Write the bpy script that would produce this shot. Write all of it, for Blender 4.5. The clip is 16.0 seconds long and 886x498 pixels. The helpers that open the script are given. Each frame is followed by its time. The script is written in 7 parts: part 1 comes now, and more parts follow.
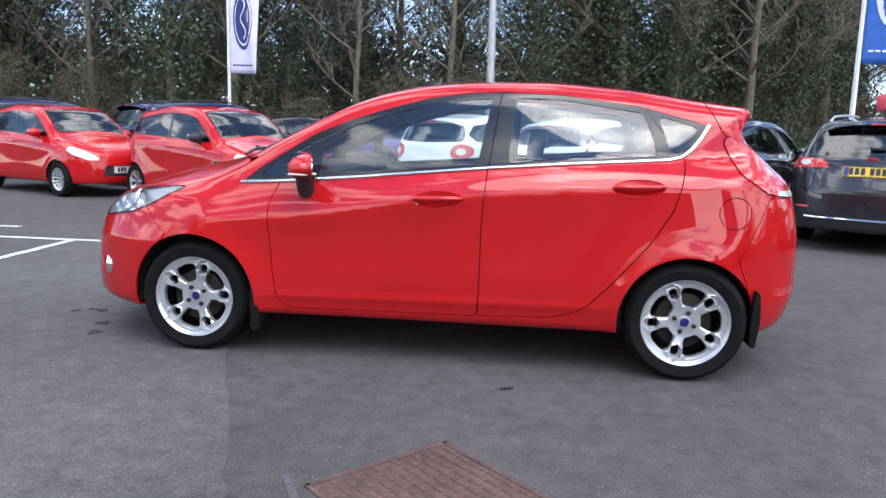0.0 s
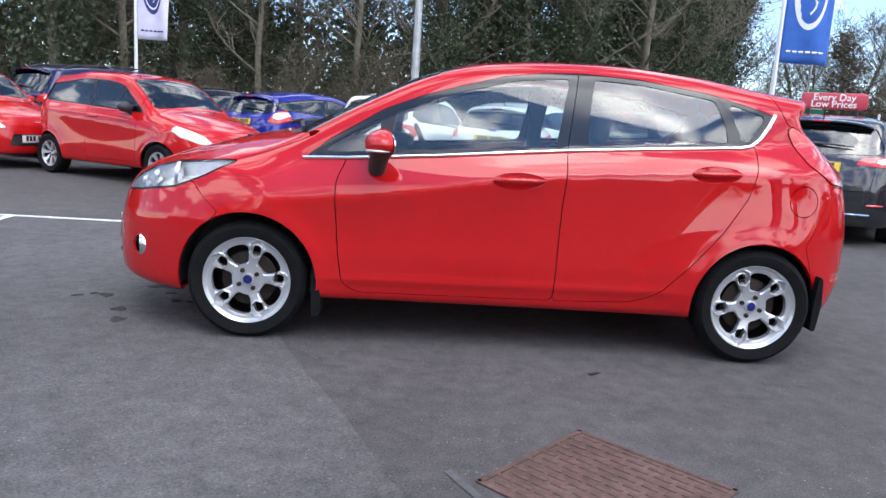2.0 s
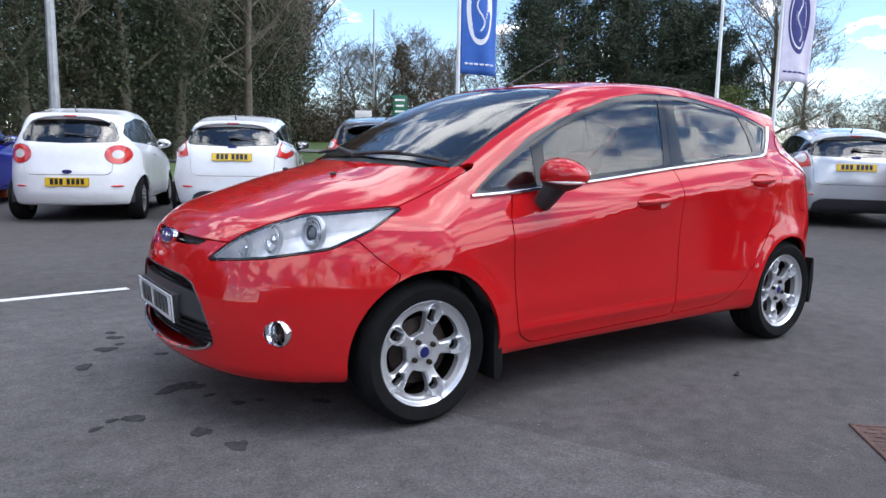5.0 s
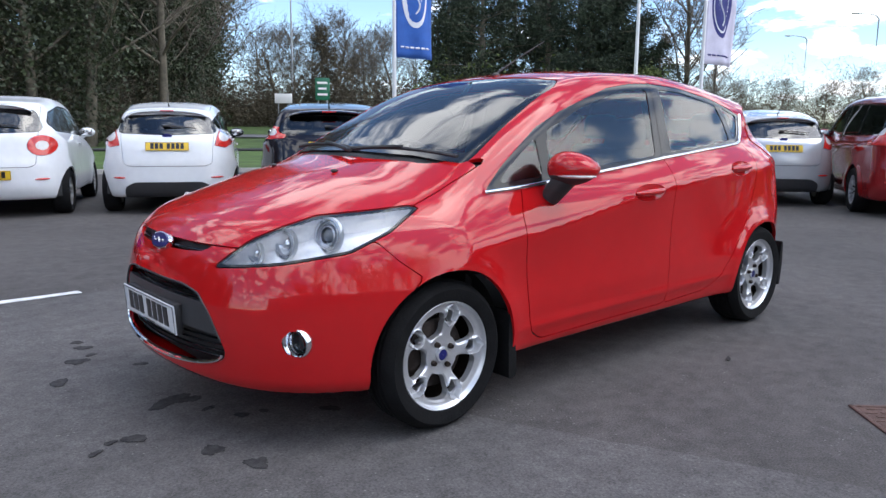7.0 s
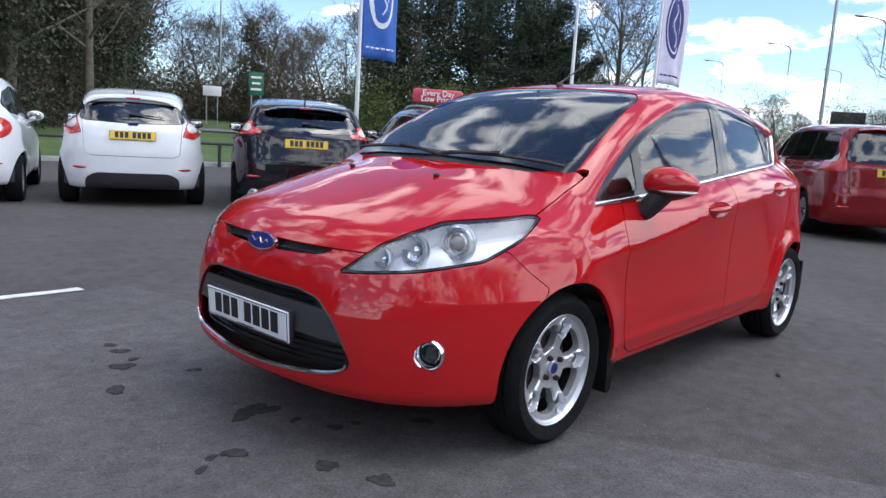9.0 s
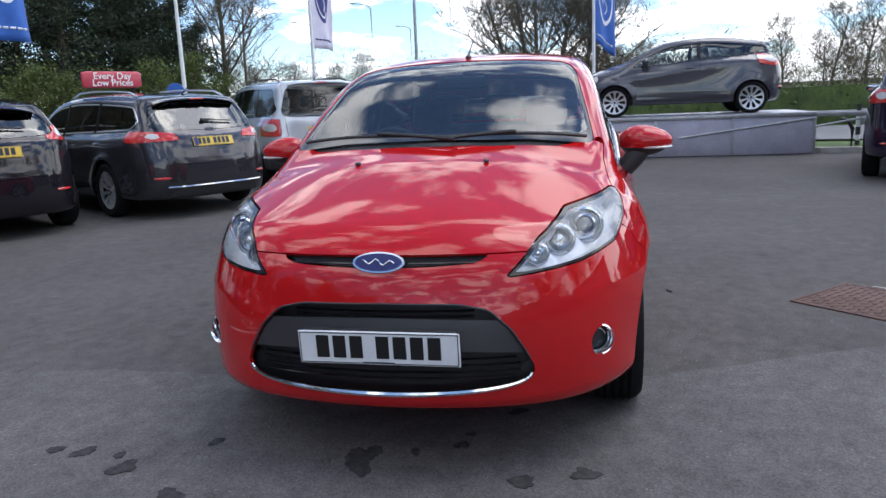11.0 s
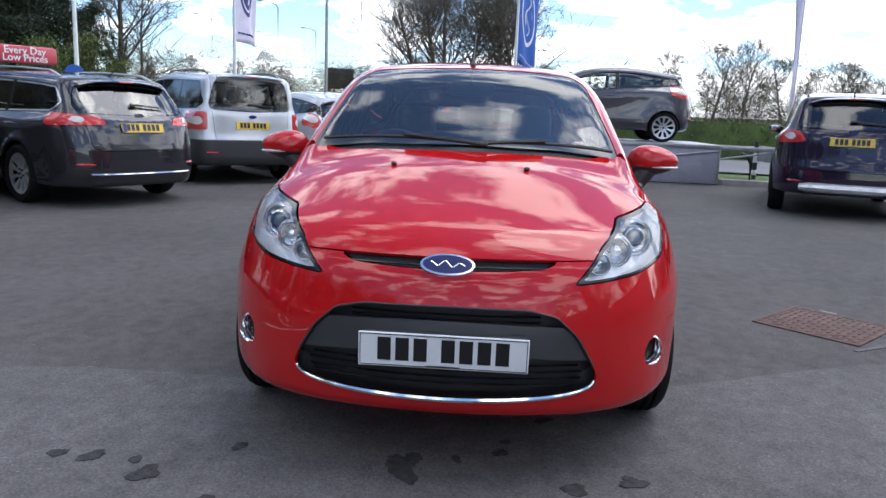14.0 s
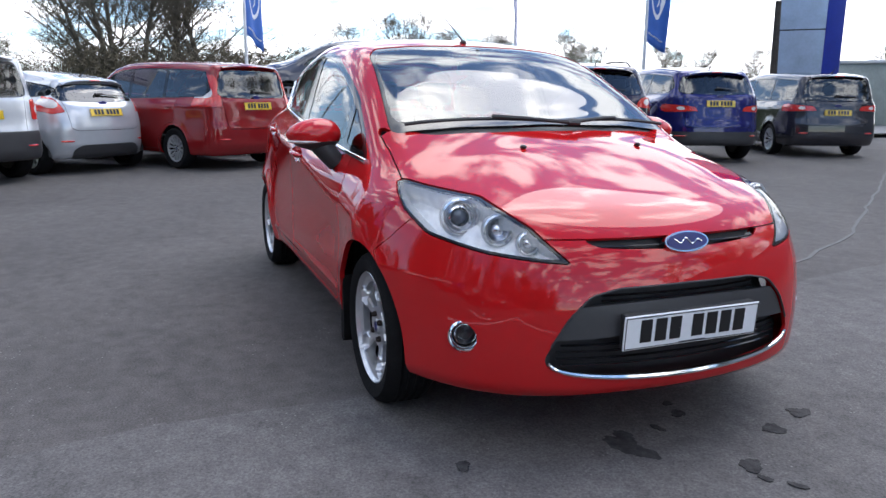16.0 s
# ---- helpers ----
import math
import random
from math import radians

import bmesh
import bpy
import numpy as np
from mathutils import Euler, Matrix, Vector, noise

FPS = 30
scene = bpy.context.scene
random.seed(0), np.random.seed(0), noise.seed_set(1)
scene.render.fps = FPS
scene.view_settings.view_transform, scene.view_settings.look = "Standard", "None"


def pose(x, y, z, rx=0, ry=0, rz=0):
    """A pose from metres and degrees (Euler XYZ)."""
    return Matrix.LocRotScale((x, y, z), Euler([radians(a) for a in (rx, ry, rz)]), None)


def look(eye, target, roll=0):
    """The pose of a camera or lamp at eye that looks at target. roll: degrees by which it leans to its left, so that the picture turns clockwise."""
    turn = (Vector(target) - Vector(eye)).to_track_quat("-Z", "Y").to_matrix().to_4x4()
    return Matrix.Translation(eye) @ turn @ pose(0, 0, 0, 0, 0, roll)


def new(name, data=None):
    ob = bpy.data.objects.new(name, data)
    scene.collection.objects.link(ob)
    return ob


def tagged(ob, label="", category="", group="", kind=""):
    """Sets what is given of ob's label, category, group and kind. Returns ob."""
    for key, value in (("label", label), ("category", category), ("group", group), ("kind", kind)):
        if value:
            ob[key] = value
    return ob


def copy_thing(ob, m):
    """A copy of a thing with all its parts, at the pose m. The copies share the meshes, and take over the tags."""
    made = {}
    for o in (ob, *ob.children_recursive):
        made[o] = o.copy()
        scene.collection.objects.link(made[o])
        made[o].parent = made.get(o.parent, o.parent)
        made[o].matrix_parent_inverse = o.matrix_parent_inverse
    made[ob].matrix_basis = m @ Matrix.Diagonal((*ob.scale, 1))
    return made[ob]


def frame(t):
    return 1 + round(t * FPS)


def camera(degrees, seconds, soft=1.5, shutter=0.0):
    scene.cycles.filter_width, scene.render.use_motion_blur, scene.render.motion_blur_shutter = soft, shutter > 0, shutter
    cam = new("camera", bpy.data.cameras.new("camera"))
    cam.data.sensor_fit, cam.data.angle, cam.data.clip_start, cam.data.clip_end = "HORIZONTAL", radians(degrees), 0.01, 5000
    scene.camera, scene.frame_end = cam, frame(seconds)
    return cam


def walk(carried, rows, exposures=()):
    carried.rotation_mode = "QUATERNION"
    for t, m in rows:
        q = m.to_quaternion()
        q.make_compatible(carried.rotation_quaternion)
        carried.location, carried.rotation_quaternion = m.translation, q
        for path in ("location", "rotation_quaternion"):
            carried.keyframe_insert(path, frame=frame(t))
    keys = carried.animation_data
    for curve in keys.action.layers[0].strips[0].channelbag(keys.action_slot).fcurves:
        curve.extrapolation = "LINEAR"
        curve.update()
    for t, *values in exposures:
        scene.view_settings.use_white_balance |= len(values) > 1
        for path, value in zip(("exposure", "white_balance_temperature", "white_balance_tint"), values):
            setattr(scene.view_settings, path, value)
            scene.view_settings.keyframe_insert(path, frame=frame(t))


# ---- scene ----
cam = camera(62.2, 16.0)
PATH = [
    (0, (0.52, -4.376, 1.165), (0.268, -2.417, 0.854), 1.4),
    (0.5, (0.526, -4.353, 1.158), (0.263, -2.396, 0.84), 1.4),
    (1, (0.452, -4.313, 1.129), (0.166, -2.36, 0.803), 2.0),
    (1.5, (0.062, -4.357, 1.123), (-0.061, -2.391, 0.777), 5.1),
    (2, (-0.434, -4.308, 1.111), (-0.362, -2.34, 0.765), 3.6),
    (2.5, (-0.912, -4.232, 1.129), (-0.619, -2.284, 0.781), 2.9),
    (3, (-1.427, -4.053, 1.106), (-0.833, -2.169, 0.794), 1.0),
    (3.5, (-1.879, -3.844, 1.121), (-1.141, -2.013, 0.795), 2.5),
    (4, (-2.344, -3.5, 1.111), (-1.354, -1.79, 0.805), 0.7),
    (4.2, (-2.456, -3.422, 1.081), (-1.444, -1.721, 0.795), 0.9),
    (6.3, (-3.06, -2.818, 1.151), (-1.743, -1.351, 0.816), 0.3),
    (6.5, (-3.044, -2.818, 1.151), (-1.734, -1.345, 0.816), 0.2),
    (7, (-3.031, -2.818, 1.149), (-1.726, -1.339, 0.82), 0.5),
    (7.5, (-3.038, -2.802, 1.146), (-1.735, -1.321, 0.82), 0.8),
    (8, (-3.104, -2.747, 1.146), (-1.79, -1.276, 0.818), 1.5),
    (8.5, (-3.309, -2.595, 1.15), (-1.959, -1.154, 0.828), 2.5),
    (9, (-3.504, -2.244, 1.131), (-2.037, -0.92, 0.82), 3.6),
    (9.5, (-3.747, -1.878, 1.138), (-2.099, -0.794, 0.806), 3.4),
    (9.7, (-3.836, -1.734, 1.151), (-2.11, -0.789, 0.79), 0.7),
    (11.8, (-4.198, -0.346, 1.189), (-2.249, -0.068, 0.838), -0.2),
    (12, (-4.204, -0.344, 1.188), (-2.252, -0.077, 0.841), 0.1),
    (12.5, (-4.178, -0.355, 1.184), (-2.228, -0.086, 0.834), 0.3),
    (13, (-4.16, -0.358, 1.183), (-2.209, -0.102, 0.828), 0.5),
    (13.5, (-4.148, -0.337, 1.18), (-2.196, -0.095, 0.818), 0.8),
    (14, (-4.19, -0.111, 1.161), (-2.226, 0.003, 0.799), 2.3),
    (14.5, (-4.226, 0.233, 1.164), (-2.262, 0.177, 0.792), 2.6),
    (15, (-4.157, 0.691, 1.143), (-2.206, 0.468, 0.764), 2.4),
    (15.5, (-4.101, 1.137, 1.189), (-2.221, 0.583, 0.788), 3.0),
    (16, (-3.823, 1.551, 1.156), (-2.004, 0.828, 0.744), 0.4),
]
walk(cam, [(t, look(eye, target, roll)) for t, eye, target, roll in PATH],
     [(0, 1.16), (4, 0.96), (7, 0.73), (9.5, 0.63), (12.5, 0.6), (14, 0.72), (16, 0.88)])

# ---- world, sun ----
SUN_AZ, SUN_EL = radians(-62), radians(60)   # azimuth from +x towards +y
world = bpy.data.worlds.new("sky")
scene.world = world
world.use_nodes = True
wn, wl = world.node_tree.nodes, world.node_tree.links
wn.clear()
sky = wn.new("ShaderNodeTexSky")
sky.sky_type, sky.sun_disc = "NISHITA", False
sky.sun_elevation, sky.sun_rotation = SUN_EL, radians(90) - SUN_AZ
sky.air_density, sky.dust_density, sky.ozone_density = 0.8, 0.0, 3.4
coord = wn.new("ShaderNodeTexCoord")
# clouds lie on a flat sheet overhead, so they shrink and close up towards the skyline
split = wn.new("ShaderNodeSeparateXYZ")
wl.new(coord.outputs["Generated"], split.inputs[0])
above = wn.new("ShaderNodeMath")
above.operation = "MAXIMUM"
above.inputs[1].default_value = 0.0
wl.new(split.outputs["Z"], above.inputs[0])
lifted = wn.new("ShaderNodeMath")
lifted.operation = "ADD"
lifted.inputs[1].default_value = 0.22
wl.new(above.outputs[0], lifted.inputs[0])
sheet_xy = wn.new("ShaderNodeCombineXYZ")
for axis in ("X", "Y"):
    over = wn.new("ShaderNodeMath")
    over.operation = "DIVIDE"
    wl.new(split.outputs[axis], over.inputs[0])
    wl.new(lifted.outputs[0], over.inputs[1])
    wl.new(over.outputs[0], sheet_xy.inputs[axis])
puffs = wn.new("ShaderNodeTexNoise")
puffs.inputs["Scale"].default_value, puffs.inputs["Detail"].default_value, puffs.inputs["Roughness"].default_value = 3.3, 8.0, 0.58
puffs.inputs["Distortion"].default_value = 0.25
# near the skyline there is more cloud on the sun's side and clear blue opposite
lean = wn.new("ShaderNodeVectorMath")
lean.operation = "DOT_PRODUCT"
lean.inputs[1].default_value = (math.cos(SUN_AZ - 0.30), math.sin(SUN_AZ - 0.30), 0.0)
wl.new(coord.outputs["Generated"], lean.inputs[0])
low = wn.new("ShaderNodeMapRange")
low.inputs["From Min"].default_value, low.inputs["From Max"].default_value = 0.0, 0.62
low.inputs["To Min"].default_value, low.inputs["To Max"].default_value = 0.21, -0.025
wl.new(split.outputs["Z"], low.inputs["Value"])
leaned = wn.new("ShaderNodeMath")
leaned.operation = "MULTIPLY"
wl.new(lean.outputs["Value"], leaned.inputs[0])
wl.new(low.outputs["Result"], leaned.inputs[1])
thick = wn.new("ShaderNodeMath")
thick.operation = "ADD"
wl.new(puffs.outputs["Fac"], thick.inputs[0])
wl.new(leaned.outputs[0], thick.inputs[1])
cover = wn.new("ShaderNodeMapRange")
cover.interpolation_type = "SMOOTHSTEP"
cover.inputs["From Min"].default_value, cover.inputs["From Max"].default_value = 0.475, 0.60
cloud = wn.new("ShaderNodeMixRGB")
cloud.inputs["Color2"].default_value = (11.1, 11.4, 12.0, 1)
back = wn.new("ShaderNodeBackground")
back.inputs["Strength"].default_value = 0.15
w_out = wn.new("ShaderNodeOutputWorld")
wl.new(sheet_xy.outputs[0], puffs.inputs["Vector"])
wl.new(thick.outputs[0], cover.inputs["Value"])
wl.new(cover.outputs["Result"], cloud.inputs["Fac"])
wl.new(sky.outputs["Color"], cloud.inputs["Color1"])
# the thin cloud brightens towards the sun behind it
toward = wn.new("ShaderNodeVectorMath")
toward.operation = "DOT_PRODUCT"
toward.inputs[1].default_value = (math.cos(SUN_AZ) * math.cos(SUN_EL), math.sin(SUN_AZ) * math.cos(SUN_EL), math.sin(SUN_EL))
glow = wn.new("ShaderNodeMapRange")
glow.interpolation_type = "SMOOTHERSTEP"
glow.inputs["From Min"].default_value, glow.inputs["From Max"].default_value = 0.74, 1.0
glow.inputs["To Min"].default_value, glow.inputs["To Max"].default_value = 1.0, 1.7
lit = wn.new("ShaderNodeVectorMath")
lit.operation = "SCALE"
wl.new(coord.outputs["Generated"], toward.inputs[0])
wl.new(toward.outputs["Value"], glow.inputs["Value"])
wl.new(cloud.outputs["Color"], lit.inputs[0])
wl.new(glow.outputs["Result"], lit.inputs["Scale"])
wl.new(lit.outputs[0], back.inputs["Color"])
wl.new(back.outputs["Background"], w_out.inputs["Surface"])
sun = new("sun", bpy.data.lights.new("sun", "SUN"))
sun.data.energy, sun.data.angle, sun.data.color = 0.95, radians(45.0), (1.0, 0.95, 0.88)
aim = Vector((math.cos(SUN_AZ) * math.cos(SUN_EL), math.sin(SUN_AZ) * math.cos(SUN_EL), math.sin(SUN_EL)))
sun.matrix_world = look(aim * 60, (0, 0, 0))

# ---- materials ----
def shader(name, colour, rough=0.5, metal=0.0, coat=0.0, spots=0.0, scale=8.0, bump=0.0, bump_scale=60.0, tint=None, spec=0.5):
    """A principled material with two scales of colour variation and a fine relief."""
    m = bpy.data.materials.new(name)
    m.use_nodes = True
    nt = m.node_tree
    b = nt.nodes["Principled BSDF"]
    b.inputs["Roughness"].default_value, b.inputs["Metallic"].default_value = rough, metal
    b.inputs["Coat Weight"].default_value, b.inputs["Coat Roughness"].default_value = coat, 0.02
    b.inputs["Specular IOR Level"].default_value = spec
    b.inputs["Base Color"].default_value = (*colour, 1)
    tc = nt.nodes.new("ShaderNodeTexCoord")
    if spots:
        mixes = None
        for k, amount in ((1.0, spots), (9.0, spots * 0.6)):
            n = nt.nodes.new("ShaderNodeTexNoise")
            n.inputs["Scale"].default_value, n.inputs["Detail"].default_value = scale * k, 4
            r = nt.nodes.new("ShaderNodeMapRange")
            r.inputs["From Min"].default_value, r.inputs["From Max"].default_value = 0.3, 0.7
            r.inputs["To Min"].default_value, r.inputs["To Max"].default_value = 1 - amount, 1 + amount
            nt.links.new(tc.outputs["Object"], n.inputs["Vector"])
            nt.links.new(n.outputs["Fac"], r.inputs["Value"])
            mul = nt.nodes.new("ShaderNodeVectorMath")
            mul.operation = "MULTIPLY"
            if mixes is None:
                mul.inputs[0].default_value = colour
            else:
                nt.links.new(mixes, mul.inputs[0])
            nt.links.new(r.outputs["Result"], mul.inputs[1])
            mixes = mul.outputs[0]
        nt.links.new(mixes, b.inputs["Base Color"])
    if bump:
        n = nt.nodes.new("ShaderNodeTexNoise")
        n.inputs["Scale"].default_value, n.inputs["Detail"].default_value = bump_scale, 3
        u = nt.nodes.new("ShaderNodeBump")
        u.inputs["Strength"].default_value, u.inputs["Distance"].default_value = bump, 0.01
        nt.links.new(tc.outputs["Object"], n.inputs["Vector"])
        nt.links.new(n.outputs["Fac"], u.inputs["Height"])
        nt.links.new(u.outputs["Normal"], b.inputs["Normal"])
    return m


def glass(name, tint, gloss=1.5):
    """Thin glass: tinted, with a Fresnel sheen."""
    m = bpy.data.materials.new(name)
    m.use_nodes = True
    nt = m.node_tree
    nt.nodes.clear()
    o, mix, t, g, f = (nt.nodes.new("ShaderNode" + n) for n in ("OutputMaterial", "MixShader", "BsdfTransparent", "BsdfGlossy", "Fresnel"))
    t.inputs["Color"].default_value = (*tint, 1)
    g.inputs["Roughness"].default_value = 0.01
    f.inputs["IOR"].default_value = gloss
    nt.links.new(f.outputs[0], mix.inputs[0])
    nt.links.new(t.outputs[0], mix.inputs[1])
    nt.links.new(g.outputs[0], mix.inputs[2])
    nt.links.new(mix.outputs[0], o.inputs["Surface"])
    return m


def paint(name, colour, flake=0.0):
    """Car paint: coloured base under a clear coat, with a faint orange-peel."""
    m = shader(name, colour, rough=0.38 if not flake else 0.24, metal=flake, coat=1.0, spots=0.04, scale=1.5, bump=0.006, bump_scale=180, spec=0.0)
    m.node_tree.nodes["Principled BSDF"].inputs["Coat IOR"].default_value = 1.54
    return m


RED = paint("red car paint", (0.46, 0.0085, 0.0105))
BLACK_TRIM = shader("black gloss trim", (0.012, 0.012, 0.014), 0.12, spots=0.1)
PLASTIC = shader("grained dark plastic", (0.025, 0.025, 0.027), 0.55, spots=0.15, bump=0.15, bump_scale=400)
GREY_PLASTIC = shader("charcoal bumper plastic", (0.034, 0.034, 0.037), 0.42, spots=0.08, bump=0.05, bump_scale=300)
RUBBER = shader("tyre rubber", (0.008, 0.008, 0.0085), 0.85, spots=0.25, scale=14, bump=0.2, bump_scale=90, spec=0.15)
ALLOY = shader("silver alloy", (0.60, 0.61, 0.63), 0.30, metal=0.65, coat=0.4, spots=0.05)
STEEL = shader("dull brake steel", (0.034, 0.025, 0.021), 0.5, metal=0.7, spots=0.3, scale=20)
CHROME = shader("chrome", (0.82, 0.83, 0.85), 0.06, metal=1.0, spots=0.02)
LAMP_BOWL = shader("reflector bowl", (0.90, 0.91, 0.93), 0.10, metal=0.85, spots=0.03)
LAMP_WHITE = shader("silvered lamp housing", (0.92, 0.92, 0.92), 0.28, metal=0.12, spots=0.10, scale=30, bump=0.06, bump_scale=38)
CLEAR = glass("clear lamp lens", (0.97, 0.98, 1.0), 1.45)
GLASS = glass("green-tinted car glass", (0.86, 0.92, 0.90), 1.95)
DARK_GLASS = glass("dark car glass", (0.32, 0.36, 0.37), 2.0)
LENS_DARK = shader("projector lens", (0.10, 0.115, 0.13), 0.03, coat=1.0, spots=0.05)
RED_LENS = shader("red lamp lens", (0.55, 0.022, 0.016), 0.08, coat=1.0, spots=0.25, scale=60)
WHITE_LENS = shader("pale lamp lens", (0.62, 0.60, 0.58), 0.08, coat=1.0, spots=0.15, scale=60)
AMBER_LENS = shader("amber lamp lens", (0.55, 0.20, 0.02), 0.1, coat=1.0, spots=0.15, scale=60)
CABIN = shader("charcoal cabin cloth", (0.06, 0.061, 0.066), 0.85, spots=0.25, scale=20, bump=0.2, bump_scale=250)
DASH = shader("dashboard plastic", (0.030, 0.031, 0.035), 0.6, spots=0.15, bump=0.1, bump_scale=300)
LINING = shader("pale roof lining", (0.42, 0.41, 0.39), 0.9, spots=0.08)
PLATE_WHITE = shader("white number plate", (0.74, 0.75, 0.77), 0.22, coat=0.6, spots=0.03)
PLATE_YELLOW = shader("yellow number plate", (0.72, 0.47, 0.03), 0.25, coat=0.6, spots=0.04)
INK = shader("black plate ink", (0.010, 0.010, 0.011), 0.3)
BADGE_BLUE = shader("deep blue enamel", (0.008, 0.012, 0.12), 0.3, coat=0.2, spots=0.05)

# ---- shapes ----
def curve(pts):
    """A smooth monotone curve through (x, y) pairs, as a function."""
    xs, ys = np.array([p[0] for p in pts], float), np.array([p[1] for p in pts], float)
    h, d = np.diff(xs), np.diff(ys) / np.diff(xs)
    m = np.empty_like(ys)
    m[0], m[-1] = d[0], d[-1]
    for i in range(1, len(xs) - 1):
        m[i] = 0.0 if d[i - 1] * d[i] <= 0 else 3 * (h[i - 1] + h[i]) / ((2 * h[i] + h[i - 1]) / d[i - 1] + (h[i] + 2 * h[i - 1]) / d[i])

    def at(x):
        x = np.clip(x, xs[0], xs[-1])
        i = np.clip(np.searchsorted(xs, x) - 1, 0, len(xs) - 2)
        t = (x - xs[i]) / h[i]
        return (1 + 2 * t) * (1 - t) ** 2 * ys[i] + t * (1 - t) ** 2 * h[i] * m[i] + t * t * (3 - 2 * t) * ys[i + 1] + t * t * (t - 1) * h[i] * m[i + 1]
    return at


def soft_max(a, b, k):
    h = np.maximum(k - np.abs(a - b), 0) / k
    return np.maximum(a, b) + h * h * k * 0.25


def in_poly(u, v, pts):
    """Signed distance of (u, v) to a polygon, negative inside."""
    p = np.array(pts, float)
    best, inside = np.full(np.shape(u), 1e9), np.zeros(np.shape(u), bool)
    for (ax, ay), (bx, by) in zip(p, np.roll(p, -1, 0)):
        ex, ey = bx - ax, by - ay
        t = np.clip(((u - ax) * ex + (v - ay) * ey) / (ex * ex + ey * ey + 1e-12), 0, 1)
        best = np.minimum(best, np.hypot(u - ax - t * ex, v - ay - t * ey))
        if ey:
            inside ^= ((ay > v) != (by > v)) & (u < ex * (v - ay) / ey + ax)
    return np.where(inside, -best, best)


def rounded(pts, r=0.02, n=4):
    """A polygon with its corners rounded."""
    out, k = [], len(pts)
    for i in range(k):
        a, b, c = (np.array(pts[j % k], float) for j in (i - 1, i, i + 1))
        d1, d2 = a - b, c - b
        l1, l2 = np.linalg.norm(d1), np.linalg.norm(d2)
        s, e = b + d1 / l1 * min(r, l1 * 0.45), b + d2 / l2 * min(r, l2 * 0.45)
        out += [tuple((1 - t) ** 2 * s + 2 * t * (1 - t) * b + t * t * e) for t in np.linspace(0, 1, n)]
    return out


def clip(skin, f):
    """The part of a skin (verts, faces) where f < 0, cut cleanly along f = 0."""
    v, faces = skin
    if not len(v):
        return skin
    ins, fl = (f < 0).tolist(), f.tolist()
    extra, seen, out, n0 = [], {}, [], len(v)
    for fc in faces:
        k = 0
        for i in fc:
            k += ins[i]
        if k == len(fc):
            out.append(fc)
        elif k:
            ring = []
            for a, b in zip(fc, (*fc[1:], fc[0])):
                if ins[a]:
                    ring.append(a)
                if ins[a] != ins[b]:
                    key = (a, b) if a < b else (b, a)
                    if key not in seen:
                        i, j = key
                        t = fl[i] / (fl[i] - fl[j])
                        seen[key] = n0 + len(extra)
                        extra.append(v[i] + t * (v[j] - v[i]))
                    ring.append(seen[key])
            if len(ring) > 2:
                out.append(tuple(ring))
    full = np.vstack([v, np.array(extra)]) if extra else v
    used = np.zeros(len(full), bool)
    used[[i for fc in out for i in fc]] = True
    num = (np.cumsum(used) - 1).tolist()
    return full[used], [tuple([num[i] for i in fc]) for fc in out]


def cut(skin, f, gap=0.0):
    """The inside and the outside of f = 0, a gap apart."""
    return clip(skin, f + gap), clip(skin, gap - f)


def merge(*geos):
    v, fs, n = [], [], 0
    for a, b in geos:
        if len(a):
            v.append(np.array(a, float))
            fs += [tuple(i + n for i in fc) for fc in b]
            n += len(a)
    return (np.vstack(v), fs) if v else (np.zeros((0, 3)), [])


def moved(geo, m):
    v = np.array(geo[0], float)
    a = np.array(m)
    return v @ a[:3, :3].T + a[:3, 3], geo[1]


def mirrored(geo):
    return np.array(geo[0], float) * (1, -1, 1), [tuple(reversed(f)) for f in geo[1]]


def lathe(profile, seg=32, y0=0.0, closed=True):
    """A ring or cup round the y axis, from (radius, y) pairs."""
    a = np.linspace(0, 2 * math.pi, seg, endpoint=False)
    v = np.array([(r * math.cos(t), y0 + y, r * math.sin(t)) for r, y in profile for t in a])
    return v, [(i * seg + j, i * seg + (j + 1) % seg, (i + 1) * seg + (j + 1) % seg, (i + 1) * seg + j) for i in range(len(profile) - 1) for j in range(seg)]


def tube(path, radius, seg=6, flat=1.0, cap=True):
    """A round or flattened bar along a path; radius may be one number or one for each point."""
    p = np.array(path, float)
    rs = np.broadcast_to(np.array(radius, float), (len(p),))
    t = np.gradient(p, axis=0)
    t /= np.linalg.norm(t, axis=1)[:, None] + 1e-12
    ref = np.array((0, 0, 1.0)) if abs(t[:, 2]).mean() < 0.8 else np.array((1.0, 0, 0))
    a = np.cross(t, ref)
    a /= np.linalg.norm(a, axis=1)[:, None] + 1e-12
    b = np.cross(a, t)
    ang = np.linspace(0, 2 * math.pi, seg, endpoint=False)
    v = (p[:, None] + rs[:, None, None] * (np.cos(ang)[None, :, None] * a[:, None] + flat * np.sin(ang)[None, :, None] * b[:, None])).reshape(-1, 3)
    f = [(i * seg + j, i * seg + (j + 1) % seg, (i + 1) * seg + (j + 1) % seg, (i + 1) * seg + j) for i in range(len(p) - 1) for j in range(seg)]
    if cap:
        f += [tuple(range(seg - 1, -1, -1)), tuple((len(p) - 1) * seg + j for j in range(seg))]
    return v, f


